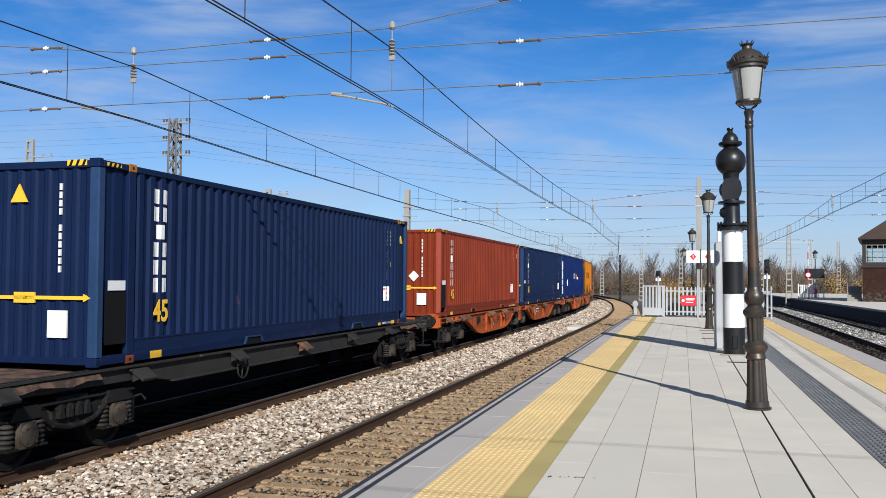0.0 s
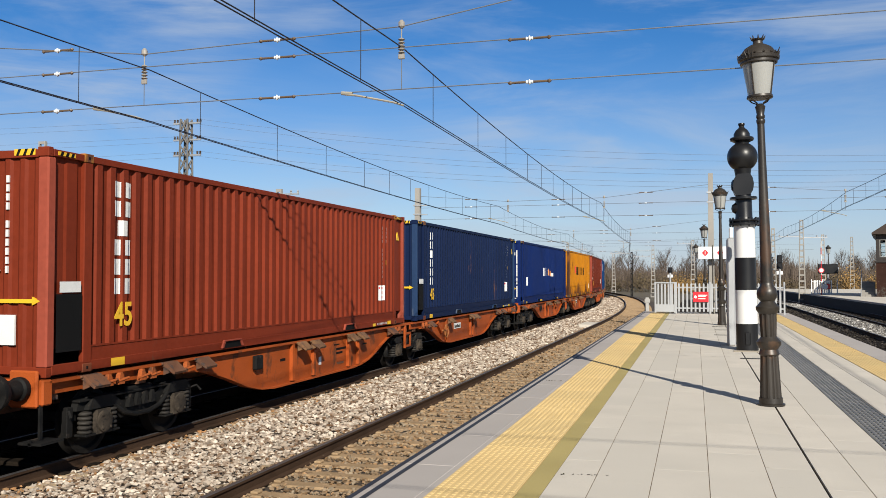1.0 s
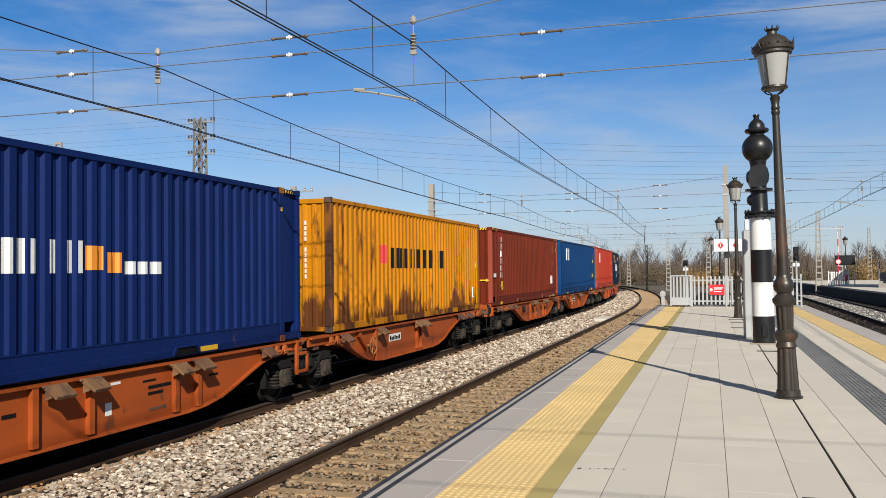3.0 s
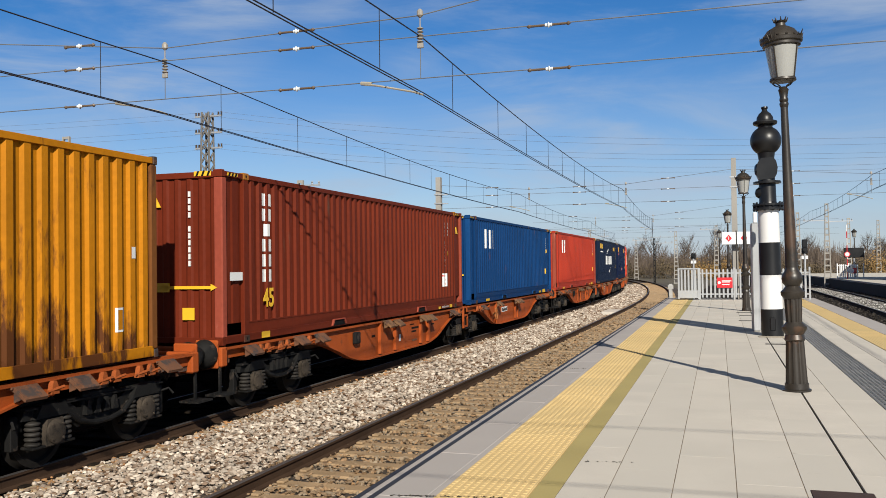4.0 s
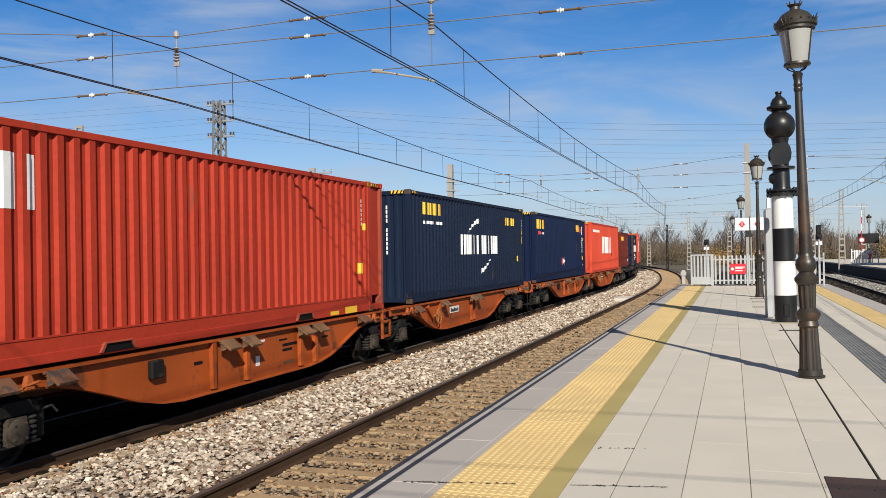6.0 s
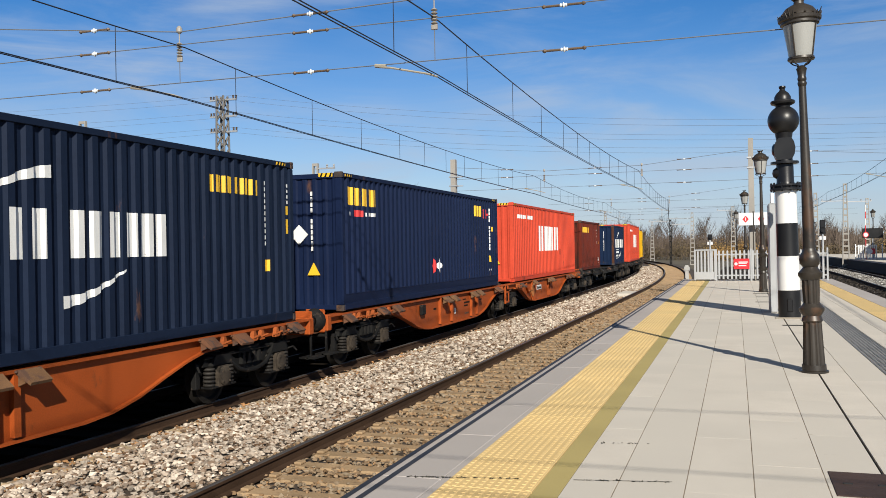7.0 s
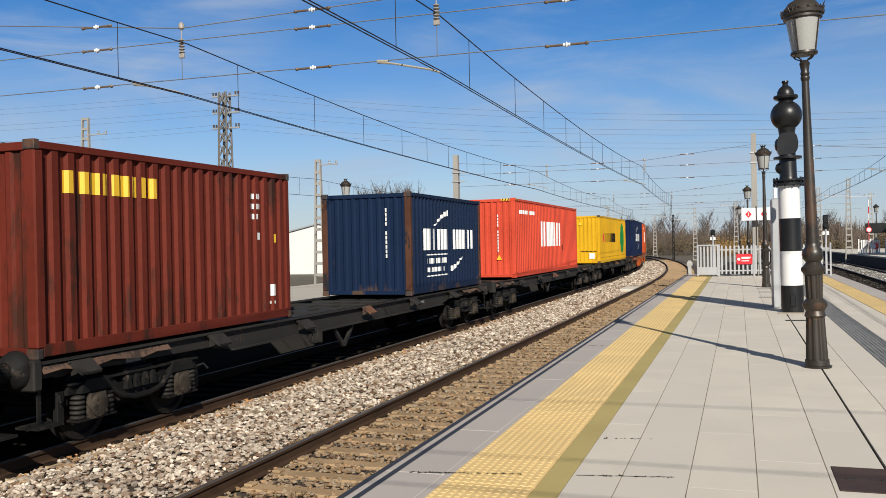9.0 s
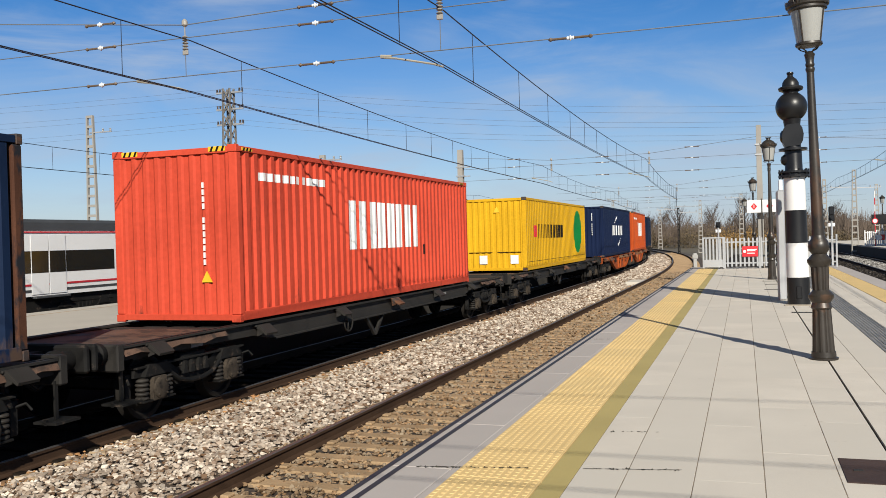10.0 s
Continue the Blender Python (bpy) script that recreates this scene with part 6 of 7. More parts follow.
# ---- platform furniture ----
def lamp_meshes():
    out = []
    bm = bmesh.new()
    lathe(bm, [(0.175, 0), (0.175, 0.02), (0.15, 0.03), (0.145, 0.10)], 16)
    lathe(bm, [(0.135, 0.08), (0.125, 0.30), (0.110, 0.66)], 40, flutes=10, depth=0.012)
    lathe(bm, [(0.115, 0.64), (0.13, 0.66), (0.12, 0.69), (0.112, 0.72), (0.15, 0.78), (0.152, 0.82), (0.115, 0.86), (0.10, 0.88)], 28)
    lathe(bm, [(0.096, 0.86), (0.105, 1.05), (0.108, 1.20)], 40, flutes=10, depth=0.012)
    lathe(bm, [(0.11, 1.18), (0.145, 1.23), (0.148, 1.27), (0.11, 1.31), (0.085, 1.34), (0.115, 1.38), (0.128, 1.44), (0.115, 1.50), (0.085, 1.54), (0.078, 1.58)], 28)
    lathe(bm, [(0.076, 1.56), (0.066, 2.3), (0.050, 3.2), (0.045, 3.66)], 20)
    lathe(bm, [(0.045, 3.65), (0.056, 3.685), (0.056, 3.705), (0.046, 3.72), (0.055, 3.74), (0.055, 3.76), (0.047, 3.78), (0.058, 3.85), (0.066, 3.88), (0.05, 3.90), (0.03, 3.92)], 20)
    out.append(("column", mesh_of(bm, "column", M_IRON, True), ""))
    bm = bmesh.new()
    for k in range(4):
        a = math.pi / 4 + k * math.pi / 2
        c, s = math.cos(a), math.sin(a)
        tube(bm, [(0.02 * c, 0.02 * s, 3.78), (0.06 * c, 0.06 * s, 3.88), (0.13 * c, 0.13 * s, 3.93), (0.17 * c, 0.17 * s, 3.99), (0.15 * c, 0.15 * s, 4.03)], 0.011, 6)
    lathe(bm, [(0.155, 3.98), (0.165, 4.0), (0.160, 4.03), (0.10, 4.03)], 24)
    out.append(("bracket", mesh_of(bm, "bracket", M_IRON, True), "scrolled iron lantern bracket"))
    bm = bmesh.new()
    lathe(bm, [(0.145, 4.03), (0.205, 4.47)], 24)
    out.append(("lantern_glass", mesh_of(bm, "lantern_glass", M_OPAL, True), "whitish opal lantern glass"))
    bm = bmesh.new()
    for k in range(4):
        a = math.pi / 4 + k * math.pi / 2 + 0.25
        rod(bm, (0.15 * math.cos(a), 0.15 * math.sin(a), 4.02), (0.212 * math.cos(a), 0.212 * math.sin(a), 4.48), 0.010, 6)
    lathe(bm, [(0.20, 4.46), (0.235, 4.48), (0.235, 4.51), (0.26, 4.53), (0.265, 4.57), (0.24, 4.585), (0.225, 4.62), (0.17, 4.70), (0.10, 4.745), (0.065, 4.76), (0.06, 4.80), (0.085, 4.83), (0.05, 4.84)], 28)
    for k in range(4):
        a = math.pi / 4 + k * math.pi / 2 + 0.25
        c, s = math.cos(a), math.sin(a)
        t = Vector((-s, c, 0))
        base = Vector((0.24 * c, 0.24 * s, 4.53))
        for w, lean, h in ((-0.035, 0.03, 0.09), (0.0, 0.055, 0.13), (0.035, 0.03, 0.09)):
            rod(bm, base + t * w, base + t * w * 1.6 + Vector((c * lean, s * lean, h)), 0.020, 5, 0.004)
    for k in range(8):
        a = k * math.pi / 4
        rod(bm, (0.07 * math.cos(a), 0.07 * math.sin(a), 4.82), (0.095 * math.cos(a), 0.095 * math.sin(a), 4.875), 0.014, 5, 0.005)
    for k in range(14):
        a = k * math.pi / 7
        lathe(bm, [(0.004, -0.02), (0.02, 0), (0.004, 0.02)], 6, (0.235 * math.cos(a), 0.235 * math.sin(a), 4.60))
    out.append(("hood", mesh_of(bm, "hood", M_IRON, True), "domed iron lantern hood with crown"))
    for name, me, _ in out[1:]:
        for v in me.vertices:
            v.co.z = 4.0 + (v.co.z - 4.0) * (0.93 if v.co.z > 4.0 else 0.62)
    return out


LAMP = thing("platform_lamp", "old cast iron platform lamp with fluted column and opal lantern", "lamp post", "lamps on the platforms", at=pose(0.925, 12.15, 0.003, 0, -1.35, 0))
for name, me, label in lamp_meshes():
    part(name, me, None, LAMP, label)
for x, y in ((0.86, 31.7), (0.55, 55.0), (0.09, 88.0), (12.79, 95.0), (-17.3, 37.5)):
    copy_thing(LAMP, pose(x, y, 0.003, 0, -0.5, 40))

# water crane column
CRANE = thing("water_crane", "old water crane column in black and white bands with black ball", "water crane", at=pose(1.12, 21.1, 0.002, 0, -0.9, 0))
for z0, z1, m, l in ((0.0, 0.60, M_BLACK, "black painted base band"), (0.60, 1.36, M_WHITE, "white painted band"), (1.36, 2.09, M_BLACK, "black painted band"), (2.09, 2.82, M_WHITE, "white painted band")):
    bm = bmesh.new()
    lathe(bm, [(0.240 - 0.006 * z0, z0), (0.240 - 0.006 * z1, z1)], 36)
    part("column_band", bm, m, CRANE, l, True)
bm = bmesh.new()
lathe(bm, [(0.24, 2.815), (0.33, 2.83), (0.33, 2.87), (0.28, 2.88), (0.28, 2.91), (0.33, 2.92), (0.33, 2.96), (0.20, 2.97)], 32)
FLANGE = part("flange", bm, M_BLACK, CRANE, "bolted black flange")
bm = bmesh.new()
rod(bm, (0, 0, 2.80), (0, 0, 3.0), 0.022, 6)
BOLT = mesh_of(bm, "bolt", M_BLACK)
for k in range(10):
    a = k * math.pi / 5
    part("bolt", BOLT, None, FLANGE).location = (0.30 * math.cos(a), 0.30 * math.sin(a), 0)
bm = bmesh.new()
lathe(bm, [(0.20, 2.96), (0.185, 3.02), (0.18, 3.40), (0.17, 3.50), (0.165, 3.95), (0.19, 4.12)], 28)
lathe(bm, [(0.17, 3.40), (0.30, 3.42), (0.30, 3.47), (0.17, 3.48)], 12)
part("neck", bm, M_BLACK, CRANE, "black iron neck with collar", True)
bm = bmesh.new()
prism(bm, [(-0.17, 3.50), (-0.215, 3.60), (-0.225, 3.76), (-0.19, 3.90), (-0.12, 3.99), (0.14, 4.0), (0.20, 3.90), (0.225, 3.76), (0.205, 3.62), (0.15, 3.52)], -0.17, 0.17, "y")
lathe(bm, [(0.01, -0.235), (0.09, -0.225), (0.14, -0.19), (0.155, -0.12), (0.155, 0.0)], 18, (-0.03, 0.02, 3.74), axis="x")
lathe(bm, [(0.01, -0.20), (0.08, -0.18), (0.14, -0.10), (0.15, 0.0)], 18, (-0.07, 0.02, 3.22), axis="x")
part("valve_housing", bm, M_BLACK, CRANE, "round black valve housing", True)
bm = bmesh.new()
lathe(bm, [(0.335 * math.sin(a), 4.39 - 0.335 * math.cos(a)) for a in [0.4 + k * 2.35 / 18 for k in range(19)]], 36)
part("ball", bm, M_BLACK, CRANE, "large black ball", True)
bm = bmesh.new()
lathe(bm, [(0.15, 4.66), (0.16, 4.72), (0.25, 4.76), (0.265, 4.80), (0.25, 4.83), (0.18, 4.85), (0.175, 4.92), (0.13, 5.0), (0.07, 5.05), (0.055, 5.09), (0.075, 5.13), (0.07, 5.16), (0.02, 5.17)], 28)
part("finial", bm, M_BLACK, CRANE, "black cap with finial", True)
bm = bmesh.new()
box(bm, -0.06, 0.06, -0.252, -0.22, 0.12, 0.42, 0.02)
part("drain_cock", bm, M_BLACK, CRANE, "small black tap and foot")
bm = bmesh.new()
box(bm, 0.80, 1.46, 20.55, 20.84, 0.002, 0.012, 0.004)
solid("crane_footing", bm, mat("footing_brown", (0.42, 0.36, 0.28), 0.8, var=0.2), "brownish patch plate in the paving before the crane", "plate")
# short flat dark bar across the paving
bm = bmesh.new()
box(bm, 0.86, 1.28, 18.83, 18.93, 0.002, 0.012)
solid("slot_drain", bm, M_DRAIN, "short dark bar on the paving", "drain", group="slot drains in the paving")
# three more flat dark bars further along
for x0, x1, y in ((0.52, 1.05, 30.6), (0.57, 1.07, 28.8), (0.50, 0.97, 26.3)):
    bm = bmesh.new()
    box(bm, x0, x1, y - 0.06, y + 0.06, 0.002, 0.010)
    solid("slot_drain", bm, M_DRAIN, "narrow dark bar on the paving", "drain", group="slot drains in the paving")

TOTEM = thing("info_panel", "tall narrow grey metal panel standing behind the crane", "panel", at=pose(0.83, 22.55, 0.002))
bm = bmesh.new()
box(bm, -0.09, 0.09, -0.30, 0.45, 0, 2.60, 0.03)
part("panel_body", bm, M_GALV, TOTEM)
bm = bmesh.new()
box(bm, -0.03, 0.05, -0.2, 0.2, 2.60, 2.85, 0.01)
part("top_plate", bm, M_SIGNWHITE, TOTEM, "small white plate")

# fence with gate
FENCE = thing("platform_fence", "light grey steel picket fence with gate across the platform", "fence", at=pose(0, 41.0, 0.002))
M_FENCE = mat("fence_grey", (0.42, 0.43, 0.44), 0.5, metal=0.15, var=0.08)


def picket_mesh(w, h, z0=0.10):
    bm = bmesh.new()
    prism(bm, [(-w / 2, z0), (w / 2, z0), (w / 2, h - 0.05), (0, h), (-w / 2, h - 0.05)], -0.012, 0.012, "y")
    return mesh_of(bm, "picket", M_FENCE)


PICKET = picket_mesh(0.075, 1.38)
x = -0.72
while x < 3.7:
    ob = part("picket", PICKET, None, FENCE)
    ob.location = (x, 0, 0)
    x += 0.178
for z in (0.22, 1.15):
    bm = bmesh.new()
    box(bm, -0.84, 3.75, 0.012, 0.045, z, z + 0.06)
    part("fence_rail", bm, M_FENCE, FENCE)
for x in (-0.84, 0.62, 2.1, 3.72):
    bm = bmesh.new()
    box(bm, x - 0.035, x + 0.035, 0.01, 0.08, 0, 1.42, 0.005)
    part("fence_post", bm, M_FENCE, FENCE)
GATE = thing("platform_gate", "light grey steel gate with upright bars at the platform end", "gate", at=pose(-1.32, 40.9, 0.002))
bm = bmesh.new()
for x in (-0.43, 0.43):
    box(bm, x - 0.04, x + 0.04, -0.03, 0.03, 0.04, 1.42, 0.006)
for z in (0.08, 1.36):
    box(bm, -0.43, 0.43, -0.028, 0.028, z, z + 0.06, 0.004)
box(bm, -0.39, 0.39, -0.01, 0.01, 0.14, 0.42)
part("gate_frame", bm, M_FENCE, GATE)
for k in range(5):
    ob = part("gate_bar", PICKET, None, GATE)
    ob.location = (-0.30 + 0.15 * k, 0.02, 0.0)
SIGN = thing("red_notice", "red warning notice with white lettering bars on the fence", "sign", at=pose(0.22, 40.94, 0.76))
bm = bmesh.new()
box(bm, -0.33, 0.33, -0.012, 0.012, -0.23, 0.23, 0.006)
part("board", bm, M_RED, SIGN)
bm = bmesh.new()
lathe(bm, [(0.065, -0.018), (0.065, -0.012)], 16, (-0.23, 0, 0), axis="y")
for z, a, b in ((0.08, -0.12, 0.28), (0.03, -0.12, 0.22), (-0.08, -0.12, 0.20)):
    box(bm, a, b, -0.016, -0.011, z - 0.018, z + 0.018)
part("notice_bar", bm, M_SIGNWHITE, SIGN, "white lettering bars and disc")

BOARD = thing("track_number_sign", "two white hanging boards with red diamonds on a post", "sign", at=pose(0.75, 41.6, 2.46))
for x in (-0.32, 0.33):
    bm = bmesh.new()
    box(bm, x - 0.30, x + 0.30, -0.05, 0.05, 0, 0.56, 0.01)
    board = part("board", bm, M_SIGNWHITE, BOARD)
    bm = bmesh.new()
    prism(bm, [(x - 0.14, 0.28), (x, 0.12), (x + 0.14, 0.28), (x, 0.44)], -0.056, -0.05, "y")
    part("diamond", bm, M_RED, board, "red diamond")
    ob = letters("1", "figure", 0.20, M_SIGNWHITE)
    ob.parent = board
    ob.matrix_local = Matrix.Translation((x, -0.060, 0.28)) @ FACE_Y
    tagged(ob, "white figure 1")
bm = bmesh.new()
box(bm, -0.03, 0.03, -0.03, 0.03, -2.46, 0.62)
part("post", bm, M_IRON, BOARD, "dark thin post")


def signal(x, y, top, label, heads=1):
    ob = thing("track_signal", label, "railway signal", at=pose(x, y, -1.1))
    h = top + 1.1
    bm = bmesh.new()
    rod(bm, (0, 0, 0), (0, 0, h - 0.5), 0.07, 8)
    part("post", bm, M_GALV, ob)
    bm = bmesh.new()
    box(bm, -0.17, 0.17, -0.08, 0.10, h - 0.62, h - 0.16, 0.05)
    lathe(bm, [(0.02, -0.2), (0.10, -0.2), (0.10, -0.08)], 12, (0, 0, h - 0.36), axis="y")
    if heads > 1:
        box(bm, -0.17, 0.17, -0.08, 0.10, h - 0.2, h + 0.35, 0.05)
    part("signal_head", bm, M_BLACK, ob, "black signal head")
    bm = bmesh.new()
    box(bm, -0.2, 0.2, -0.03, 0.03, h - 0.95, h - 0.72, 0.01)
    part("plate", bm, M_SIGNWHITE, ob, "small white plate")
    return ob


signal(-1.87, 70, 2.55, "small black track signal on a grey post behind the fence")
signal(5.35, 62, 2.75, "two-aspect black track signal on a grey post", 2)
for x, y in ((-3.4, 66), (4.2, 66)):
    bm = bmesh.new()
    box(bm, x - 0.13, x + 0.13, y - 0.1, y + 0.1, -1.1, 0.15, 0.03)
    box(bm, x - 0.2, x + 0.2, y - 0.12, y + 0.12, -0.25, 0.05, 0.03)
    solid("point_indicator", bm, mat("dull_white", (0.42, 0.41, 0.39), 0.7, var=0.2), "small dull white ground indicator beside the tracks", "railway signal")

# crossing panel over the platform track
bm = bmesh.new()
x, y, h = line_one(47)
box(bm, x - 1.75, x - 0.95, y - 1.3, y + 1.3, -0.99, ZR - 0.045, 0.02)
solid("track_crossing", bm, M_SLAB, "pale concrete crossing panels between the rails", "crossing", "structure")

# platform beyond the fence
bm = bmesh.new()
prism(bm, [(-1.9, 43.02), (3.7, 43.02), (2.3, 98), (-1.2, 98)], -1.4, -0.80, "z")
solid("verge", bm, mat("verge_dark", (0.034, 0.027, 0.020), 0.95, spec=0.1, var=0.5, scale=6, bump=0.6, fine=14), "dark stony verge beyond the end of the platform", "ground", "structure")

# ---- tracks and platform across to the right ----
bm = bmesh.new()
strip_mesh(bm, swept(line_three, [(-2.2, -1.0), (-1.2, -0.94), (1.0, -0.94)], steps(-30, 220)))
strip_mesh(bm, swept(line_three, [(2.75, -0.94), (5.2, -0.94), (6.5, -1.0)], steps(-30, 220)))
solid("ballast_bed_three", bm, M_BED_DARK, "black oily stone bed of the tracks across the platform", "ballast", "structure")
bm = bmesh.new()
strip_mesh(bm, swept(line_three, [(1.0, -0.94), (1.9, -0.90), (2.75, -0.94)], steps(-30, 220)))
solid("ballast_bed_four", bm, M_BALLAST_BED, "stone bed between the further tracks", "ballast", "structure")
rails(line_three, -30, 220, "track_three", "rusty rails of the track on the platform's other side")
rails(line_four, -30, 220, "track_four", "rusty rails of the fourth track")
pts = np.concatenate([scatter(line_three, 0.95, 2.8, s0, s1, d, -0.90, 0.03) for s0, s1, d in ((18, 45, 130), (45, 90, 60))])
stones("far_stones", pts, rng.uniform(0.03, 0.06, len(pts)), mat("ballast_stone_grey", (0.50, 0.48, 0.45), 0.9, spec=0.15, var=0.3, scale=8, fine=50, island=0.6, tint=(0.09, 0.08, 0.07)), "pale grey crushed stone between the further tracks")
pts = np.concatenate([scatter(line_three, o0, o1, 18, 80, 22, -0.93, 0.02) for o0, o1 in ((-1.5, 0.9), (2.9, 5.4))])
stones("oily_stones", pts, rng.uniform(0.03, 0.055, len(pts)), mat("ballast_stone_oily", (0.07, 0.06, 0.052), 0.9, spec=0.15, var=0.3, island=0.7, tint=(0.03, 0.025, 0.02)), "dark oily stones in the further tracks")
bm = bmesh.new()
prism(bm, [(12.2, 20), (24, 20), (24, 130), (9.6, 130)], -1.4, 0.0, "z")
OPPOSITE = solid("platform_opposite", bm, M_SLAB, "pale opposite platform with face darkened as shade", "platform", "structure")
# dark sheet over the face: the shade on it is put into the colour
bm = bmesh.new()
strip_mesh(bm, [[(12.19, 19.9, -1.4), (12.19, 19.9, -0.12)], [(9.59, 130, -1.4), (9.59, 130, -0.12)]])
part("platform_face", bm, mat("shaded_face", (0.03, 0.027, 0.024), 0.9, var=0.3, scale=2), OPPOSITE, "platform face coloured dark to stand for shade")

# signal cabin
CABIN = thing("signal_cabin", "dark brick signal cabin with glazed upper floor and wide eaves", "building", at=pose(14.4, 80, 0.0, 0, 0, -11))
M_CABBRICK = mat("cabin_brick", (0.040, 0.019, 0.014), 0.9, spec=0.1, var=0.3, scale=6, bump=0.4, fine=30, rust=(0.08, 0.068, 0.058), rust_at=0.60, low=(0.2, 1.4, 0.12))
M_CABWOOD = mat("cabin_wood", (0.022, 0.016, 0.013), 0.7, var=0.3, scale=5)
M_ROOF = mat("roof_tiles", (0.055, 0.036, 0.028), 0.9, var=0.3, scale=8, bump=0.5, fine=14)
M_CABFRAME = mat("cabin_frame_pale", (0.34, 0.33, 0.31), 0.7, var=0.2)
M_PANE = bpy.data.materials.new("clear_window_glass")
M_PANE.use_nodes = True
pane = M_PANE.node_tree.nodes["Principled BSDF"]
pane.inputs["Base Color"].default_value = (0.9, 0.95, 0.95, 1)
pane.inputs["Roughness"].default_value, pane.inputs["IOR"].default_value, pane.inputs["Transmission Weight"].default_value = 0.03, 1.1, 1.0
W_C, D_C, Z_A, Z_B = 6.5, 8.0, 2.9, 5.2
bm = bmesh.new()
box(bm, 0, W_C, 0, D_C, 0, Z_A)
part("lower_wall", bm, M_CABBRICK, CABIN)
bm = bmesh.new()
box(bm, -0.10, W_C + 0.10, -0.10, D_C + 0.10, Z_A - 0.06, Z_A + 0.10)
part("string_course", bm, M_CABWOOD, CABIN, "dark projecting band between the storeys")
bm = bmesh.new()
for x0, x1, y0, y1 in ((0, W_C, 0, 0.14), (0, W_C, D_C - 0.14, D_C), (0, 0.14, 0.14, D_C - 0.14), (W_C - 0.14, W_C, 0.14, D_C - 0.14)):
    box(bm, x0, x1, y0, y1, Z_A + 0.10, Z_A + 0.38)
    box(bm, x0, x1, y0, y1, 4.75, Z_B)
for x in (0, 2.05, 4.2, W_C - 0.28):
    for y in (-0.003, D_C - 0.143):
        box(bm, x, x + 0.28, y, y + 0.146, Z_A + 0.38, 4.75)
for y in (0.15, 2.6, 5.2, D_C - 0.42):
    for x in (-0.003, W_C - 0.143):
        box(bm, x, x + 0.146, y, y + 0.28, Z_A + 0.38, 4.75)
part("upper_wall", bm, M_CABWOOD, CABIN, "dark timber upper storey with open bays")
bm = bmesh.new()
prism(bm, [(-0.30, Z_B - 0.03), (W_C + 0.30, Z_B - 0.03), (W_C + 0.30, Z_B + 0.10), (W_C / 2 + 0.6, Z_B + 2.1), (W_C / 2 - 0.6, Z_B + 2.1), (-0.30, Z_B + 0.10)], -0.5, D_C + 0.5, "y")
part("roof", bm, M_ROOF, CABIN, "dark tiled roof with eaves")
for k in range(4):
    bm = bmesh.new()
    y = 0.2 + k * 2.4
    prism(bm, [(0, Z_B - 0.42), (-0.28, Z_B - 0.03), (0, Z_B - 0.03)], y, y + 0.09, "y")
    part("eaves_bracket", bm, M_CABFRAME, CABIN, "pale timber eaves bracket")


def cabin_window(a, b, front, at):
    """One glazed bay with pale glazing bars; front: on a wall along x, else along y."""
    bm, fr = bmesh.new(), bmesh.new()
    def put(mesh, u0, u1, d0, d1, z0, z1):
        if front:
            box(mesh, u0, u1, at + d0, at + d1, z0, z1)
        else:
            box(mesh, at + d0, at + d1, u0, u1, z0, z1)
    put(bm, a, b, 0.06, 0.07, Z_A + 0.38, 4.75)
    k = max(2, round((b - a) / 0.42))
    for q in range(k + 1):
        u = a + (b - a - 0.05) * q / k
        put(fr, u, u + 0.05, 0.03, 0.10, Z_A + 0.38, 4.75)
    for z in (Z_A + 0.38, 3.85, 4.35, 4.69):
        put(fr, a, b, 0.032, 0.098, z, z + 0.05)
    win = part("window", bm, M_PANE, CABIN, "clear cabin window with pale glazing bars")
    part("glazing_bar", fr, M_CABFRAME, win)


for a, b in ((0.28, 2.05), (2.33, 4.2), (4.48, W_C - 0.28)):
    cabin_window(a, b, True, 0.0)
    cabin_window(a, b, True, D_C - 0.14)
for a, b in ((0.43, 2.6), (2.88, 5.2), (5.48, D_C - 0.42)):
    cabin_window(a, b, False, 0.0)
    cabin_window(a, b, False, W_C - 0.14)
for k in range(7):
    bm = bmesh.new()
    box(bm, -1.2, -0.1, 0.5 + 0.3 * k, 0.8 + 0.3 * k, 0, 0.18 * (k + 1))
    part("step", bm, M_WALLCON, CABIN)
bm = bmesh.new()
rod(bm, (-1.15, 0.5, 0.0), (-1.15, 0.5, 1.0), 0.03, 6), rod(bm, (-1.15, 0.5, 1.0), (-1.15, 2.6, 2.2), 0.03, 6), rod(bm, (-1.15, 2.6, 1.2), (-1.15, 2.6, 2.2), 0.03, 6)
part("handrail", bm, M_GALV, CABIN, "grey stair handrail")

WGATE = thing("white_gate", "white slatted gate and fence on the opposite platform", "gate", at=pose(10.4, 88, 0.0))
for x in (-0.05, 0.18, 0.32, 0.46, 0.60, 0.9, 1.05, 1.2, 1.35, 1.5, 1.65, 2.15):
    bm = bmesh.new()
    box(bm, x - 0.045, x + 0.045, -0.02, 0.02, 0.04, 1.42 if x in (-0.05, 0.9, 2.15) else 1.34)
    part("slat", bm, M_SIGNWHITE, WGATE)
bm = bmesh.new()
for z in (0.1, 1.2):
    box(bm, -0.05, 1.65, 0.02, 0.05, z, z + 0.06)
part("gate_rail", bm, M_SIGNWHITE, WGATE)
NOTICE = thing("red_notice", "small red and white notice on the white gate", "sign", at=pose(11.55, 87.94, 0.75))
bm = bmesh.new()
box(bm, -0.02, 0.40, -0.02, 0.0, -0.25, 0.25)
part("board", bm, M_RED, NOTICE)
bm = bmesh.new()
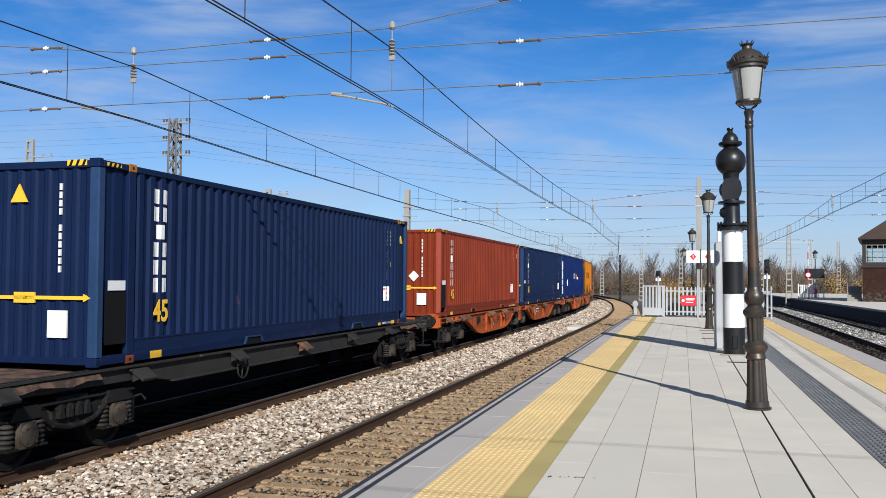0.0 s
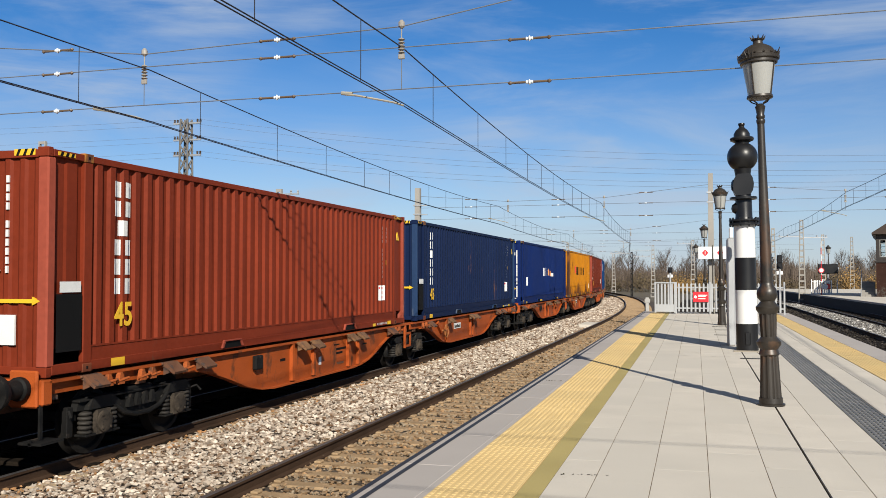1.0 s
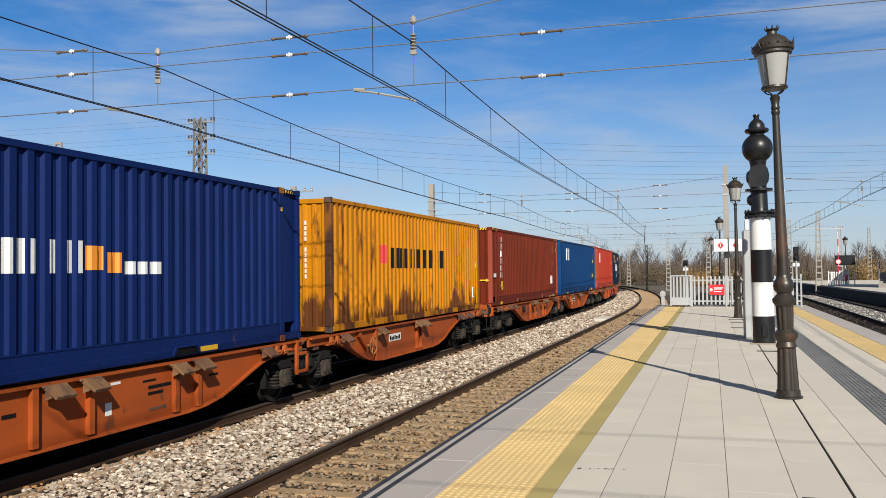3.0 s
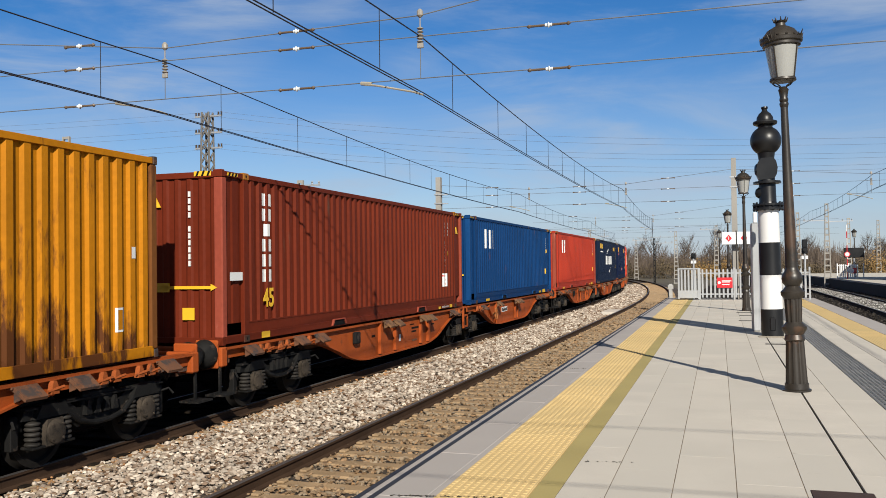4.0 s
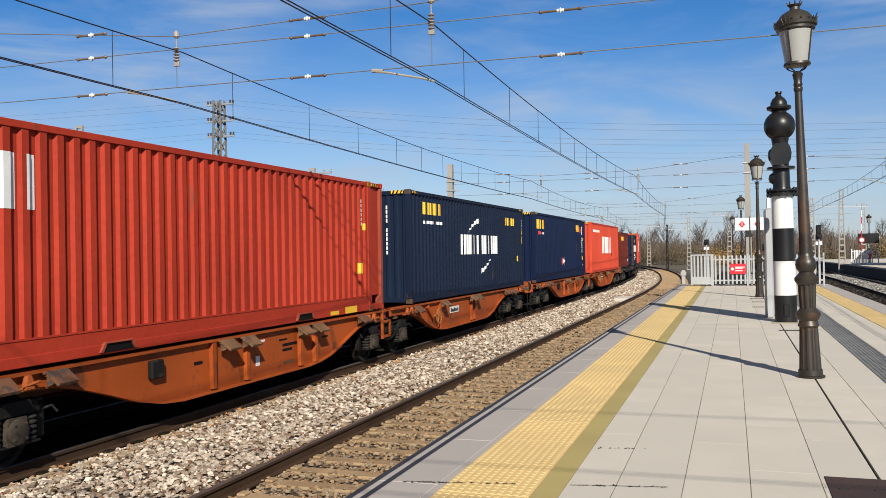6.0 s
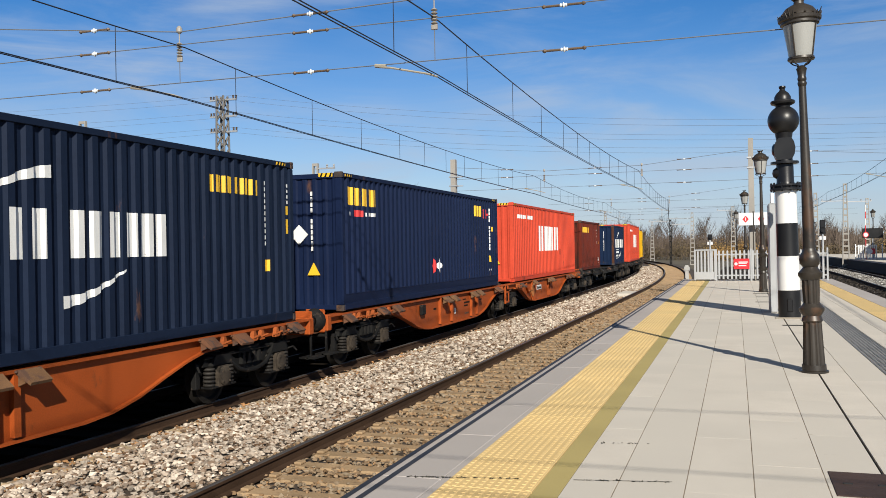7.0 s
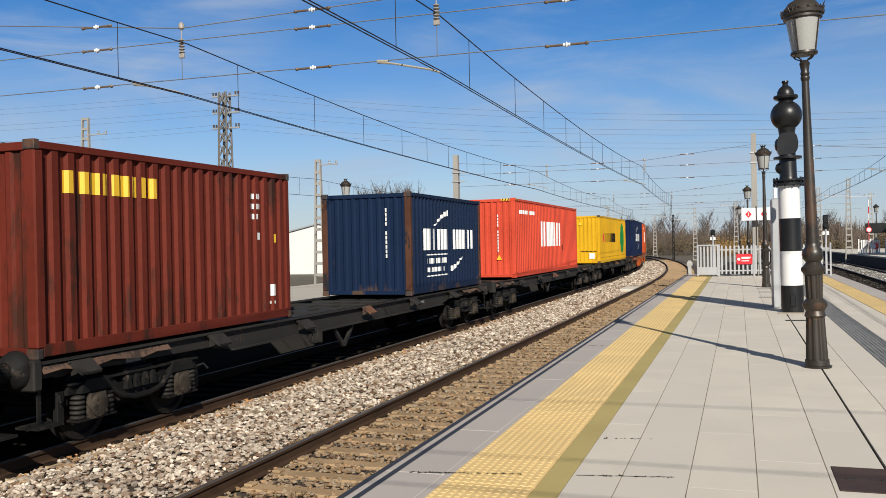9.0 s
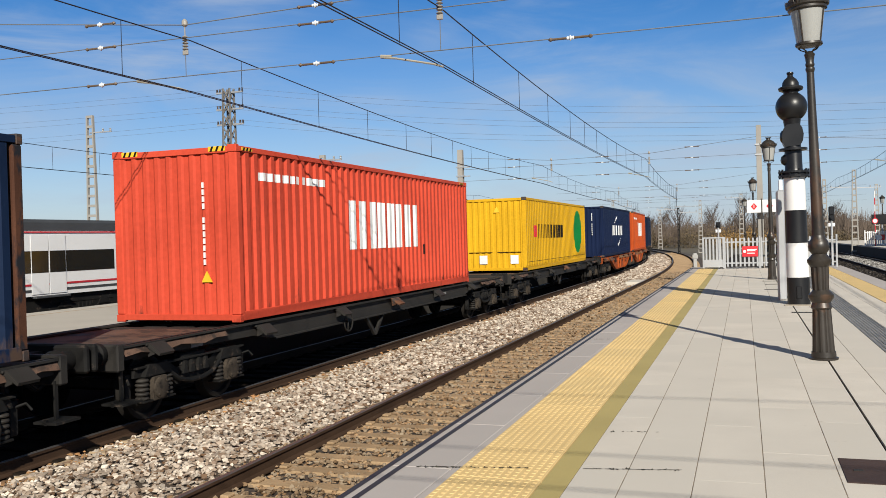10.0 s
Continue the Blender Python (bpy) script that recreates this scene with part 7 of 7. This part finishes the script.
lathe(bm, [(0.25, -0.03), (0.25, -0.02)], 16, (-0.05, 0, 0), axis="y")
part("disc", bm, M_SIGNWHITE, NOTICE, "white disc")
POST = thing("warning_post", "tall red and white banded post with round sign beside the gate", "sign", at=pose(11.15, 87.6, 0.0))
for k in range(8):
    bm = bmesh.new()
    rod(bm, (0, 0, k * 0.62), (0, 0, k * 0.62 + 0.62), 0.04, 8)
    part("band", bm, M_SIGNWHITE if k % 2 else M_RED, POST)
bm = bmesh.new()
lathe(bm, [(0.25, -0.09), (0.25, -0.06)], 20, (0, 0, 2.25), axis="y")
ring = part("round_sign", bm, M_RED, POST, "red-rimmed round sign")
bm = bmesh.new()
lathe(bm, [(0.18, -0.10), (0.18, -0.091)], 20, (0, 0, 2.25), axis="y")
part("sign_face", bm, M_SIGNWHITE, ring, "white sign face")
DISPLAY = thing("display_board", "dark departure display box on a thin post", "sign", at=pose(11.9, 89, 0.0))
bm = bmesh.new()
box(bm, -0.85, 0.85, -0.15, 0.15, 1.95, 2.85, 0.03)
part("case", bm, M_BLACK, DISPLAY)
bm = bmesh.new()
rod(bm, (0, 0, 0), (0, 0, 1.95), 0.06, 8)
part("post", bm, M_GALV, DISPLAY, "grey post")

# ---- the opposite side on the left: platform, waiting train, buildings ----
bm = bmesh.new()
prism(bm, [(-17.9, -30), (-11.2, -30), (-11.4, 62), (-18.1, 62)], -1.4, 0.0, "z")
FARSIDE = solid("platform_far", bm, mat("far_platform", (0.46, 0.42, 0.36), 0.85, var=0.1, scale=3), "pale concrete platform behind the goods track", "platform", "structure")
# same dark sheet, painted shade for the face behind the goods train
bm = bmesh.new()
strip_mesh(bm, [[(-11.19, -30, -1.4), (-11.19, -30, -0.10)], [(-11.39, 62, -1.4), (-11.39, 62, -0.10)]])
part("platform_face", bm, mat("shaded_face", (0.03, 0.027, 0.024), 0.9, var=0.3, scale=2), FARSIDE, "platform face coloured dark to stand for shade")
bm = bmesh.new()
for x in (-12.0, -17.2):
    box(bm, x - 0.05, x + 0.05, -30, 60, 0.0, 0.004)
solid("platform_line", bm, mat("far_line", (0.40, 0.31, 0.22), 0.8, var=0.15), "brownish warning lines along the far platform", "floor marking", "structure")


def line_five(s):
    return track(s, -21.4, 400, 2000)


overhead(line_five, "overhead_line", "dark carrier and contact wires over the commuter track", 4.35, 5.25, 0.25)
rails(line_five, -60, 120, "track_five", "rusty rails under the waiting commuter train")

UNIT = thing("commuter_train", "white commuter train with red stripes waiting at the platform", "train", at=pose(-21.4, 27.6, ZR))
M_TRWHITE = mat("train_white", (0.78, 0.78, 0.78), 0.35, var=0.05, scale=2)
M_TRGREY = mat("train_roof", (0.045, 0.048, 0.052), 0.6, var=0.2)
M_TRGLASS = mat("train_glass", (0.012, 0.013, 0.015), 0.08, var=0.1)
M_TRRED = mat("train_red", (0.50, 0.015, 0.03), 0.35, var=0.05)
L_U = 52.0


def shell(bm, half, z0, z1, y0, y1):
    prism(bm, [(-half, z0), (half, z0), (half, z1 - 0.1), (half - 0.12, z1), (-half + 0.12, z1), (-half, z1 - 0.1)], y0, y1, "y")


def nose(bm, half, z0, z1, k):
    """The raked cab front; k shrinks it inwards."""
    rows = []
    for z, y, w in ((z0, -0.15, half * 0.88), (z0 + 0.5, 0.0, half * 0.90), (z0 + 0.95, -0.25, half * 0.90), (z1 - 0.75, -1.1, half * 0.93), (z1 - 0.1, -2.0, half * 0.95), (z1, -2.3, half * 0.90)):
        rows.append([(-half, -3.0, z), (-half, -2.4 + min(y, -0.4) * 0.4, z), (-w * 0.8, y - 0.35, z), (0, y, z), (w * 0.8, y - 0.35, z), (half, -2.4 + min(y, -0.4) * 0.4, z), (half, -3.0, z)])
    strip_mesh(bm, rows)
    bm.faces.new([bm.verts.new(p) for p in rows[-1]])


bm = bmesh.new()
shell(bm, 1.42, 1.05, 3.0, -L_U, -3.0)
nose(bm, 1.42, 1.05, 3.0, 0)
part("body", bm, M_TRWHITE, UNIT)
bm = bmesh.new()
shell(bm, 1.28, 3.0, 3.36, -L_U, -2.9)
for y in (-10, -18, -30):
    shell(bm, 1.1, 3.36, 3.55, y - 5, y)
part("roof", bm, M_TRGREY, UNIT, "dark grey roof with equipment")
bm = bmesh.new()
box(bm, -1.3, 1.3, -L_U, -1.2, 0.42, 1.05)
part("underframe", bm, M_DARKMETAL, UNIT, "black skirt and bogies")
for a, b in ((-10.5, -3.3), (-14.0, -12.0), (-24, -16), (-34, -26), (-46, -36)):
    bm = bmesh.new()
    box(bm, 1.41, 1.432, a, b, 1.74, 2.40, 0.01)
    part("window", bm, M_TRGLASS, UNIT, "dark tinted side window")
bm = bmesh.new()
prism(bm, [(-2.9, 1.78), (-1.55, 1.78), (-1.75, 2.25), (-2.15, 2.72), (-2.9, 2.72)], 1.33, 1.428)
prism(bm, [(-0.62, 2.05), (-1.75, 2.78), (-1.80, 2.84), (-0.55, 2.0)], -1.05, 1.05)
part("cab_window", bm, M_TRGLASS, UNIT, "dark cab windscreen")
bm = bmesh.new()
for z0, z1, y1 in ((2.94, 2.99, -2.0), (1.36, 1.42, -1.9)):
    box(bm, 1.415, 1.436, -L_U, y1, z0, z1)
prism(bm, [(-2.4, 1.05), (-0.7, 1.05), (-0.9, 1.5), (-1.5, 1.5)], 1.25, 1.40)
part("red_stripe", bm, M_TRRED, UNIT, "red stripes and red nose patch")
bm = bmesh.new()
box(bm, 1.415, 1.436, -L_U, -2.4, 1.18, 1.25)
part("dark_stripe", bm, M_TRGREY, UNIT, "dark lower stripe")
for y in (-11.9, -25.2):
    for s in (0, 0.7):
        bm = bmesh.new()
        box(bm, 1.42, 1.440, y + s, y + s + 0.64, 1.12, 2.86, 0.008)
        door = part("passenger_door", bm, M_TRWHITE, UNIT, "white sliding door leaf")
        bm = bmesh.new()
        box(bm, 1.438, 1.446, y + s + 0.14, y + s + 0.5, 1.8, 2.6, 0.004)
        part("door_window", bm, M_TRGLASS, door)
for s in (0, 0.72):
    bm = bmesh.new()
    box(bm, 1.43, 1.444, -6.95 + s, -6.95 + s + 0.70, 1.10, 2.88, 0.006)
    door = part("passenger_door", bm, M_TRWHITE, UNIT, "closed white sliding door leaf")
    bm = bmesh.new()
    box(bm, 1.442, 1.450, -6.95 + s + 0.02, -6.95 + s + 0.68, 1.74, 2.40, 0.004)
    part("door_window", bm, M_TRGLASS, door)
bm = bmesh.new()
box(bm, 1.40, 1.56, -6.9, -5.5, 0.98, 1.04, 0.01)
part("door_step", bm, M_TRGREY, UNIT, "grey folding door step")
for y in (-4.6, -15.0):
    ob = part("bogie", BOGIE_FRAME, None, UNIT, "dark bogie")
    ob.location = (0.15, y, 0)

BUILD = thing("white_building", "white flat-roofed station building with tower beyond the tracks", "building", at=pose(-68.5, 90, -1.3))
M_PLASTER = mat("white_plaster", (0.74, 0.73, 0.70), 0.85, var=0.06, scale=1.5)
bm = bmesh.new()
box(bm, -2.8, 3.2, 0, 7, 0, 6.7)
box(bm, -2.9, 3.3, -0.1, 7.1, 6.7, 6.9)
part("tower_wall", bm, M_PLASTER, BUILD)
bm = bmesh.new()
box(bm, -2.8, 1.8, 0.3, 0.6, 6.9, 8.5)
part("roof_sign", bm, M_SIGNWHITE, BUILD, "white roof sign board")
bm = bmesh.new()
for k, w in enumerate((0.5, 0.5, 0.14)):
    box(bm, -1.2 + k * 0.75, -1.2 + k * 0.75 + w, 0.26, 0.3, 7.3, 8.0)
for z in (7.4, 7.8, 8.2):
    box(bm, 0.9, 1.7, 0.26, 0.3, z, z + 0.10)
part("sign_bar", bm, M_GALV, BUILD, "grey sign bars")
for x in (-1.5, 2.2):
    bm = bmesh.new()
    box(bm, x, x + 0.8, -0.04, 0.02, 5.2, 5.8)
    part("window", bm, M_TRGLASS, BUILD)
bm = bmesh.new()
box(bm, 3.2, 14, 1, 1.3, 0, 2.2)
part("yard_wall", bm, M_PLASTER, BUILD, "long white yard wall")
SHED = thing("white_shed", "long white shed with grey low roof", "building", at=pose(-43, 86, -1.3))
bm = bmesh.new()
prism(bm, [(-7, 0), (8, 0), (8, 3.6), (0, 5.4), (-7, 3.9)], 0, 14, "y")
part("wall", bm, M_PLASTER, SHED)
bm = bmesh.new()
for (a, za), (b, zb) in (((-7.2, 3.85), (0, 5.42)), ((0, 5.42), (8.2, 3.55))):
    prism(bm, [(a, za), (b, zb), (b, zb + 0.14), (a, za + 0.14)], -0.2, 14.2, "y")
part("roof", bm, M_GALV, SHED, "grey sheet roof")
NOTICE2 = thing("red_notice", "red notice board on posts on the far platform", "sign", at=pose(-15.1, 23.5, 0.002))
bm = bmesh.new()
box(bm, -0.42, 0.42, -0.02, 0.02, 2.0, 2.3, 0.006)
part("board", bm, M_RED, NOTICE2)
bm = bmesh.new()
for z in (2.1, 2.2):
    box(bm, -0.3, 0.3, -0.026, -0.018, z - 0.02, z + 0.02)
part("notice_bar", bm, M_SIGNWHITE, NOTICE2, "white lettering bars")
for x in (-0.5, 0.55):
    bm = bmesh.new()
    box(bm, x - 0.035, x + 0.035, -0.03, 0.03, 0, 2.35)
    part("post", bm, M_GALV, NOTICE2, "grey post")

# ---- trees and scrub ----
M_BARK = mat("bare_bark", (0.12, 0.09, 0.07), 0.95, var=0.3, scale=6)
M_TWIG = mat("bare_twigs", (0.105, 0.078, 0.059), 0.95, var=0.3, scale=3, island=0.4)
M_RUSSET = mat("russet_leaves", (0.34, 0.19, 0.055), 0.9, var=0.3, scale=3, island=0.45, tint=(0.24, 0.15, 0.05))
M_SCRUB = mat("scrub_leaves", (0.085, 0.064, 0.034), 0.9, var=0.3, scale=3, island=0.45, tint=(0.14, 0.10, 0.05))


def limb(bm, a, b, r0, r1):
    rod(bm, a, b, r0, 4, r1)


def bare_tree(seed, height, spread):
    r = random.Random(seed)
    trunk, crown = bmesh.new(), bmesh.new()
    top = Vector((r.uniform(-0.3, 0.3), r.uniform(-0.3, 0.3), height * 0.72))
    limb(trunk, (0, 0, -0.1), top * 0.5, 0.16, 0.10)
    limb(trunk, top * 0.5, top, 0.10, 0.04)
    for k in range(26):
        u = 0.22 + 0.76 * k / 26
        base = top * u
        a = r.uniform(0, 6.283)
        l = spread * (1.25 - u) * r.uniform(0.6, 1.1) + 0.5
        up = r.uniform(0.9, 1.9)
        tip = base + Vector((math.cos(a) * l, math.sin(a) * l, l * up))
        limb(trunk, base, tip, 0.045, 0.014)
        for q in range(9):
            v = r.uniform(0.25, 1.0)
            p = base.lerp(tip, v)
            b = a + r.uniform(-1.4, 1.4)
            m = r.uniform(0.5, 1.3) * (0.6 + height / 14)
            e = p + Vector((math.cos(b) * m * 0.5, math.sin(b) * m * 0.5, m * r.uniform(0.6, 1.2)))
            limb(crown, p, e, 0.018, 0.006)
            for w in range(2):
                f = p.lerp(e, r.uniform(0.3, 0.9))
                g = f + Vector((r.uniform(-0.4, 0.4), r.uniform(-0.4, 0.4), r.uniform(0.2, 0.7)))
                limb(crown, f, g, 0.010, 0.004)
    return mesh_of(trunk, "trunk", M_BARK), mesh_of(crown, "crown", M_TWIG)


KINDS = [bare_tree(11 + k, h, s) for k, (h, s) in enumerate(((8.5, 1.5), (7.0, 2.0), (10.5, 1.1), (6.0, 1.8), (9.0, 2.4)))]
ORIGINALS = []
for k, (tr, cr) in enumerate(KINDS):
    ob = thing("bare_tree", "leafless winter tree with thin grey-brown twigs", "tree", "bare trees behind the station", at=pose(-30 + 17 * k, 215, -1.3))
    part("trunk", tr, None, ob)
    part("crown", cr, None, ob, "bare thin twigs")
    ORIGINALS.append(ob)
rt = random.Random(5)
for k in range(150):
    y = rt.uniform(175, 260)
    x = rt.uniform(-0.34, 0.36) * y
    if -0.16 * y < x < -0.04 * y and y < 160:
        y += 50
    k = rt.uniform(0.55, 0.8) if rt.random() < 0.6 else rt.uniform(0.85, 1.12)
    copy_thing(rt.choice(ORIGINALS), pose(x, y, -1.3, 0, 0, rt.uniform(0, 360)) @ Matrix.Diagonal((k, k, k, 1)))
for x, y in ((-62, 150), (-64, 151), (-60.5, 148), (-59, 152), (-56, 149), (-53, 151), (-66, 153), (-70, 150), (-49, 150), (-95, 150), (-100, 152), (-105, 148), (-88, 151)):
    k = 1.75 if -68 < x < -54 else 1.2
    copy_thing(rt.choice(ORIGINALS[:2] + ORIGINALS[4:]), pose(x, y, -1.3, 0, 0, rt.uniform(0, 360)) @ Matrix.Diagonal((k, k, k, 1)))


def leaves_mesh(name, centres, material, per, size, spread, label, category):
    """Scrub: thousands of small leaf blades in loose clumps."""
    v, f = [], []
    r = np.random.default_rng(9)
    for cx, cy, cz, rad, hgt in centres:
        k = int(per * rad)
        p = r.normal(0, 0.45, (k, 3)) * (rad, rad, hgt * 0.5) + (cx, cy, cz + hgt * 0.45)
        p[:, 2] = np.maximum(p[:, 2], cz)
        for q in p:
            d = r.normal(0, 1, 3)
            d /= np.linalg.norm(d)
            e = np.cross(d, r.normal(0, 1, 3))
            e /= np.linalg.norm(e)
            s = size * r.uniform(0.5, 1.4)
            n = len(v)
            v += [tuple(q - d * s), tuple(q + e * s * 0.35), tuple(q + d * s), tuple(q - e * s * 0.35)]
            f.append((n, n + 1, n + 2, n + 3))
    me = bpy.data.meshes.new(name)
    me.from_pydata(v, [], f)
    me.materials.append(material)
    return tagged(new(name, me), label, category, kind="stuff")


rb = random.Random(8)
leaves_mesh("russet_scrub", [(rb.uniform(-4, 9), rb.uniform(158, 172), -1.3, rb.uniform(1.0, 2.2), rb.uniform(1.8, 4.0)) for _ in range(22)]
            + [(rb.uniform(21, 33), rb.uniform(135, 150), -1.3, rb.uniform(1.2, 2.2), rb.uniform(3.0, 6.0)) for _ in range(12)], M_RUSSET, 220, 0.16, 1, "russet brown shrubs with withered leaves", "shrub")
leaves_mesh("dark_scrub", [(rb.uniform(-0.33, 0.35) * 170, rb.uniform(172, 190), -1.3, rb.uniform(1.5, 3.5), rb.uniform(2.0, 4.6)) for _ in range(80)]
            + [(rb.uniform(-56, -40), rb.uniform(60, 66), -1.3, rb.uniform(0.6, 1.2), rb.uniform(0.5, 0.9)) for _ in range(22)], M_SCRUB, 150, 0.22, 1, "dark green and brown scrub along the railway", "shrub")
# twig thicket as a far wood
v, f = [], []
rr = np.random.default_rng(3)
for k in range(24000):
    y = rr.uniform(178, 290)
    x = rr.uniform(-0.42, 0.42) * y
    h = rr.uniform(2.2, 5.0) * (0.85 + 0.3 * math.sin(x * 0.11) * math.sin(x * 0.043 + 1))
    lean = rr.normal(0, 0.5)
    z = rr.uniform(-1.3, 2.0)
    n = len(v)
    v += [(x - 0.05, y, z), (x + 0.05, y, z), (x + lean + 0.012, y, z + h * 0.8), (x + lean - 0.012, y, z + h * 0.8)]
    f.append((n, n + 1, n + 2, n + 3))
me = bpy.data.meshes.new("far_wood")
me.from_pydata(v, [], f)
me.materials.append(M_TWIG)
tagged(new("far_wood", me), "far thicket of bare brown twigs behind the railway", "woods", kind="stuff")

# ---- weeds and dirt in the paving joints ----
def joint_weeds():
    rw = random.Random(41)
    verts, faces = [], []
    for x0, y0, x1, y1 in ((-2.3, 6.0, -1.5, 6.14), (-1.12, 6.205, -0.45, 6.325), (-2.72, 9.9, -2.45, 9.935)):
        k = int((x1 - x0) / 0.03)
        for i in range(k):
            a, b, n = i / k, (i + 1) / k, len(verts)
            w = rw.uniform(0.0015, 0.006)
            verts += [(x0 + (x1 - x0) * q, y0 + (y1 - y0) * q + s * w, 0.0055) for q, s in ((a, -1), (b, -1), (b, 1), (a, 1))]
            faces.append((n, n + 1, n + 2, n + 3))
    for x0, y0, x1, y1, dense in ((-2.3, 6.0, -1.5, 6.14, 60), (-1.05, 6.22, -0.45, 6.32, 30), (-1.12, 7.42, -0.72, 7.50, 14), (-2.72, 9.9, -2.5, 9.93, 14), (-2.4, 14.0, -1.9, 14.06, 20)):
        for _ in range(dense):
            a = rw.random()
            x, y = x0 + (x1 - x0) * a + rw.gauss(0, 0.006), y0 + (y1 - y0) * a + rw.gauss(0, 0.006)
            h, w, t = rw.uniform(0.002, 0.008) * (2.0 if rw.random() < 0.08 else 1), rw.uniform(0.005, 0.014), rw.uniform(0, math.pi)
            n = len(verts)
            c, s = math.cos(t) * w, math.sin(t) * w
            verts += [(x - c, y - s, 0.003), (x + c, y + s, 0.003), (x + rw.gauss(0, 0.012), y + rw.gauss(0, 0.012), 0.003 + h), (x - s, y + c, 0.004)]
            faces += [(n, n + 1, n + 2), (n, n + 3, n + 2), (n + 1, n + 3, n + 2)]
    me = bpy.data.meshes.new("joint_weeds")
    me.from_pydata(verts, [], faces)
    me.materials.append(mat("joint_weed", (0.05, 0.045, 0.022), 0.95, var=0.4, island=0.5, tint=(0.025, 0.02, 0.015)))
    tagged(new("joint_weeds", me), "dark weeds and dirt tufts in the paving joints", "weeds", kind="stuff")


joint_weeds()


# ---- what moves ----
SPEED = 18.45


def motions():
    """The train rolls along its track towards the camera and past it."""
    lifts = {c: 1.16 for c, _, _ in TRAIN if c["category"] == "shipping container"}
    for ob, centre, (a, b) in TRAIN:
        rows = []
        for k in range(41):
            t = k * 0.25
            s = centre - SPEED * t
            p, q = line_two(s + a), line_two(s + b)
            u = -a / (b - a)
            x, y = p[0] + (q[0] - p[0]) * u, p[1] + (q[1] - p[1]) * u
            turn = math.atan2(-(q[0] - p[0]), q[1] - p[1])
            rows.append((t, Matrix.Translation((x, y, ZR + lifts.get(ob, 0.0))) @ Matrix.Rotation(turn, 4, "Z")))
        walk(ob, rows)
    # wheels turn as they roll: 0.46 m radius, a key on every frame
    for wheel in WHEELS:
        y = wheel.location.y
        walk(wheel, [(k / FPS, Matrix.Translation((0, y, 0.46)) @ Matrix.Rotation(SPEED * k / FPS / 0.46, 4, "X")) for k in range(10 * FPS + 1)])


motions()
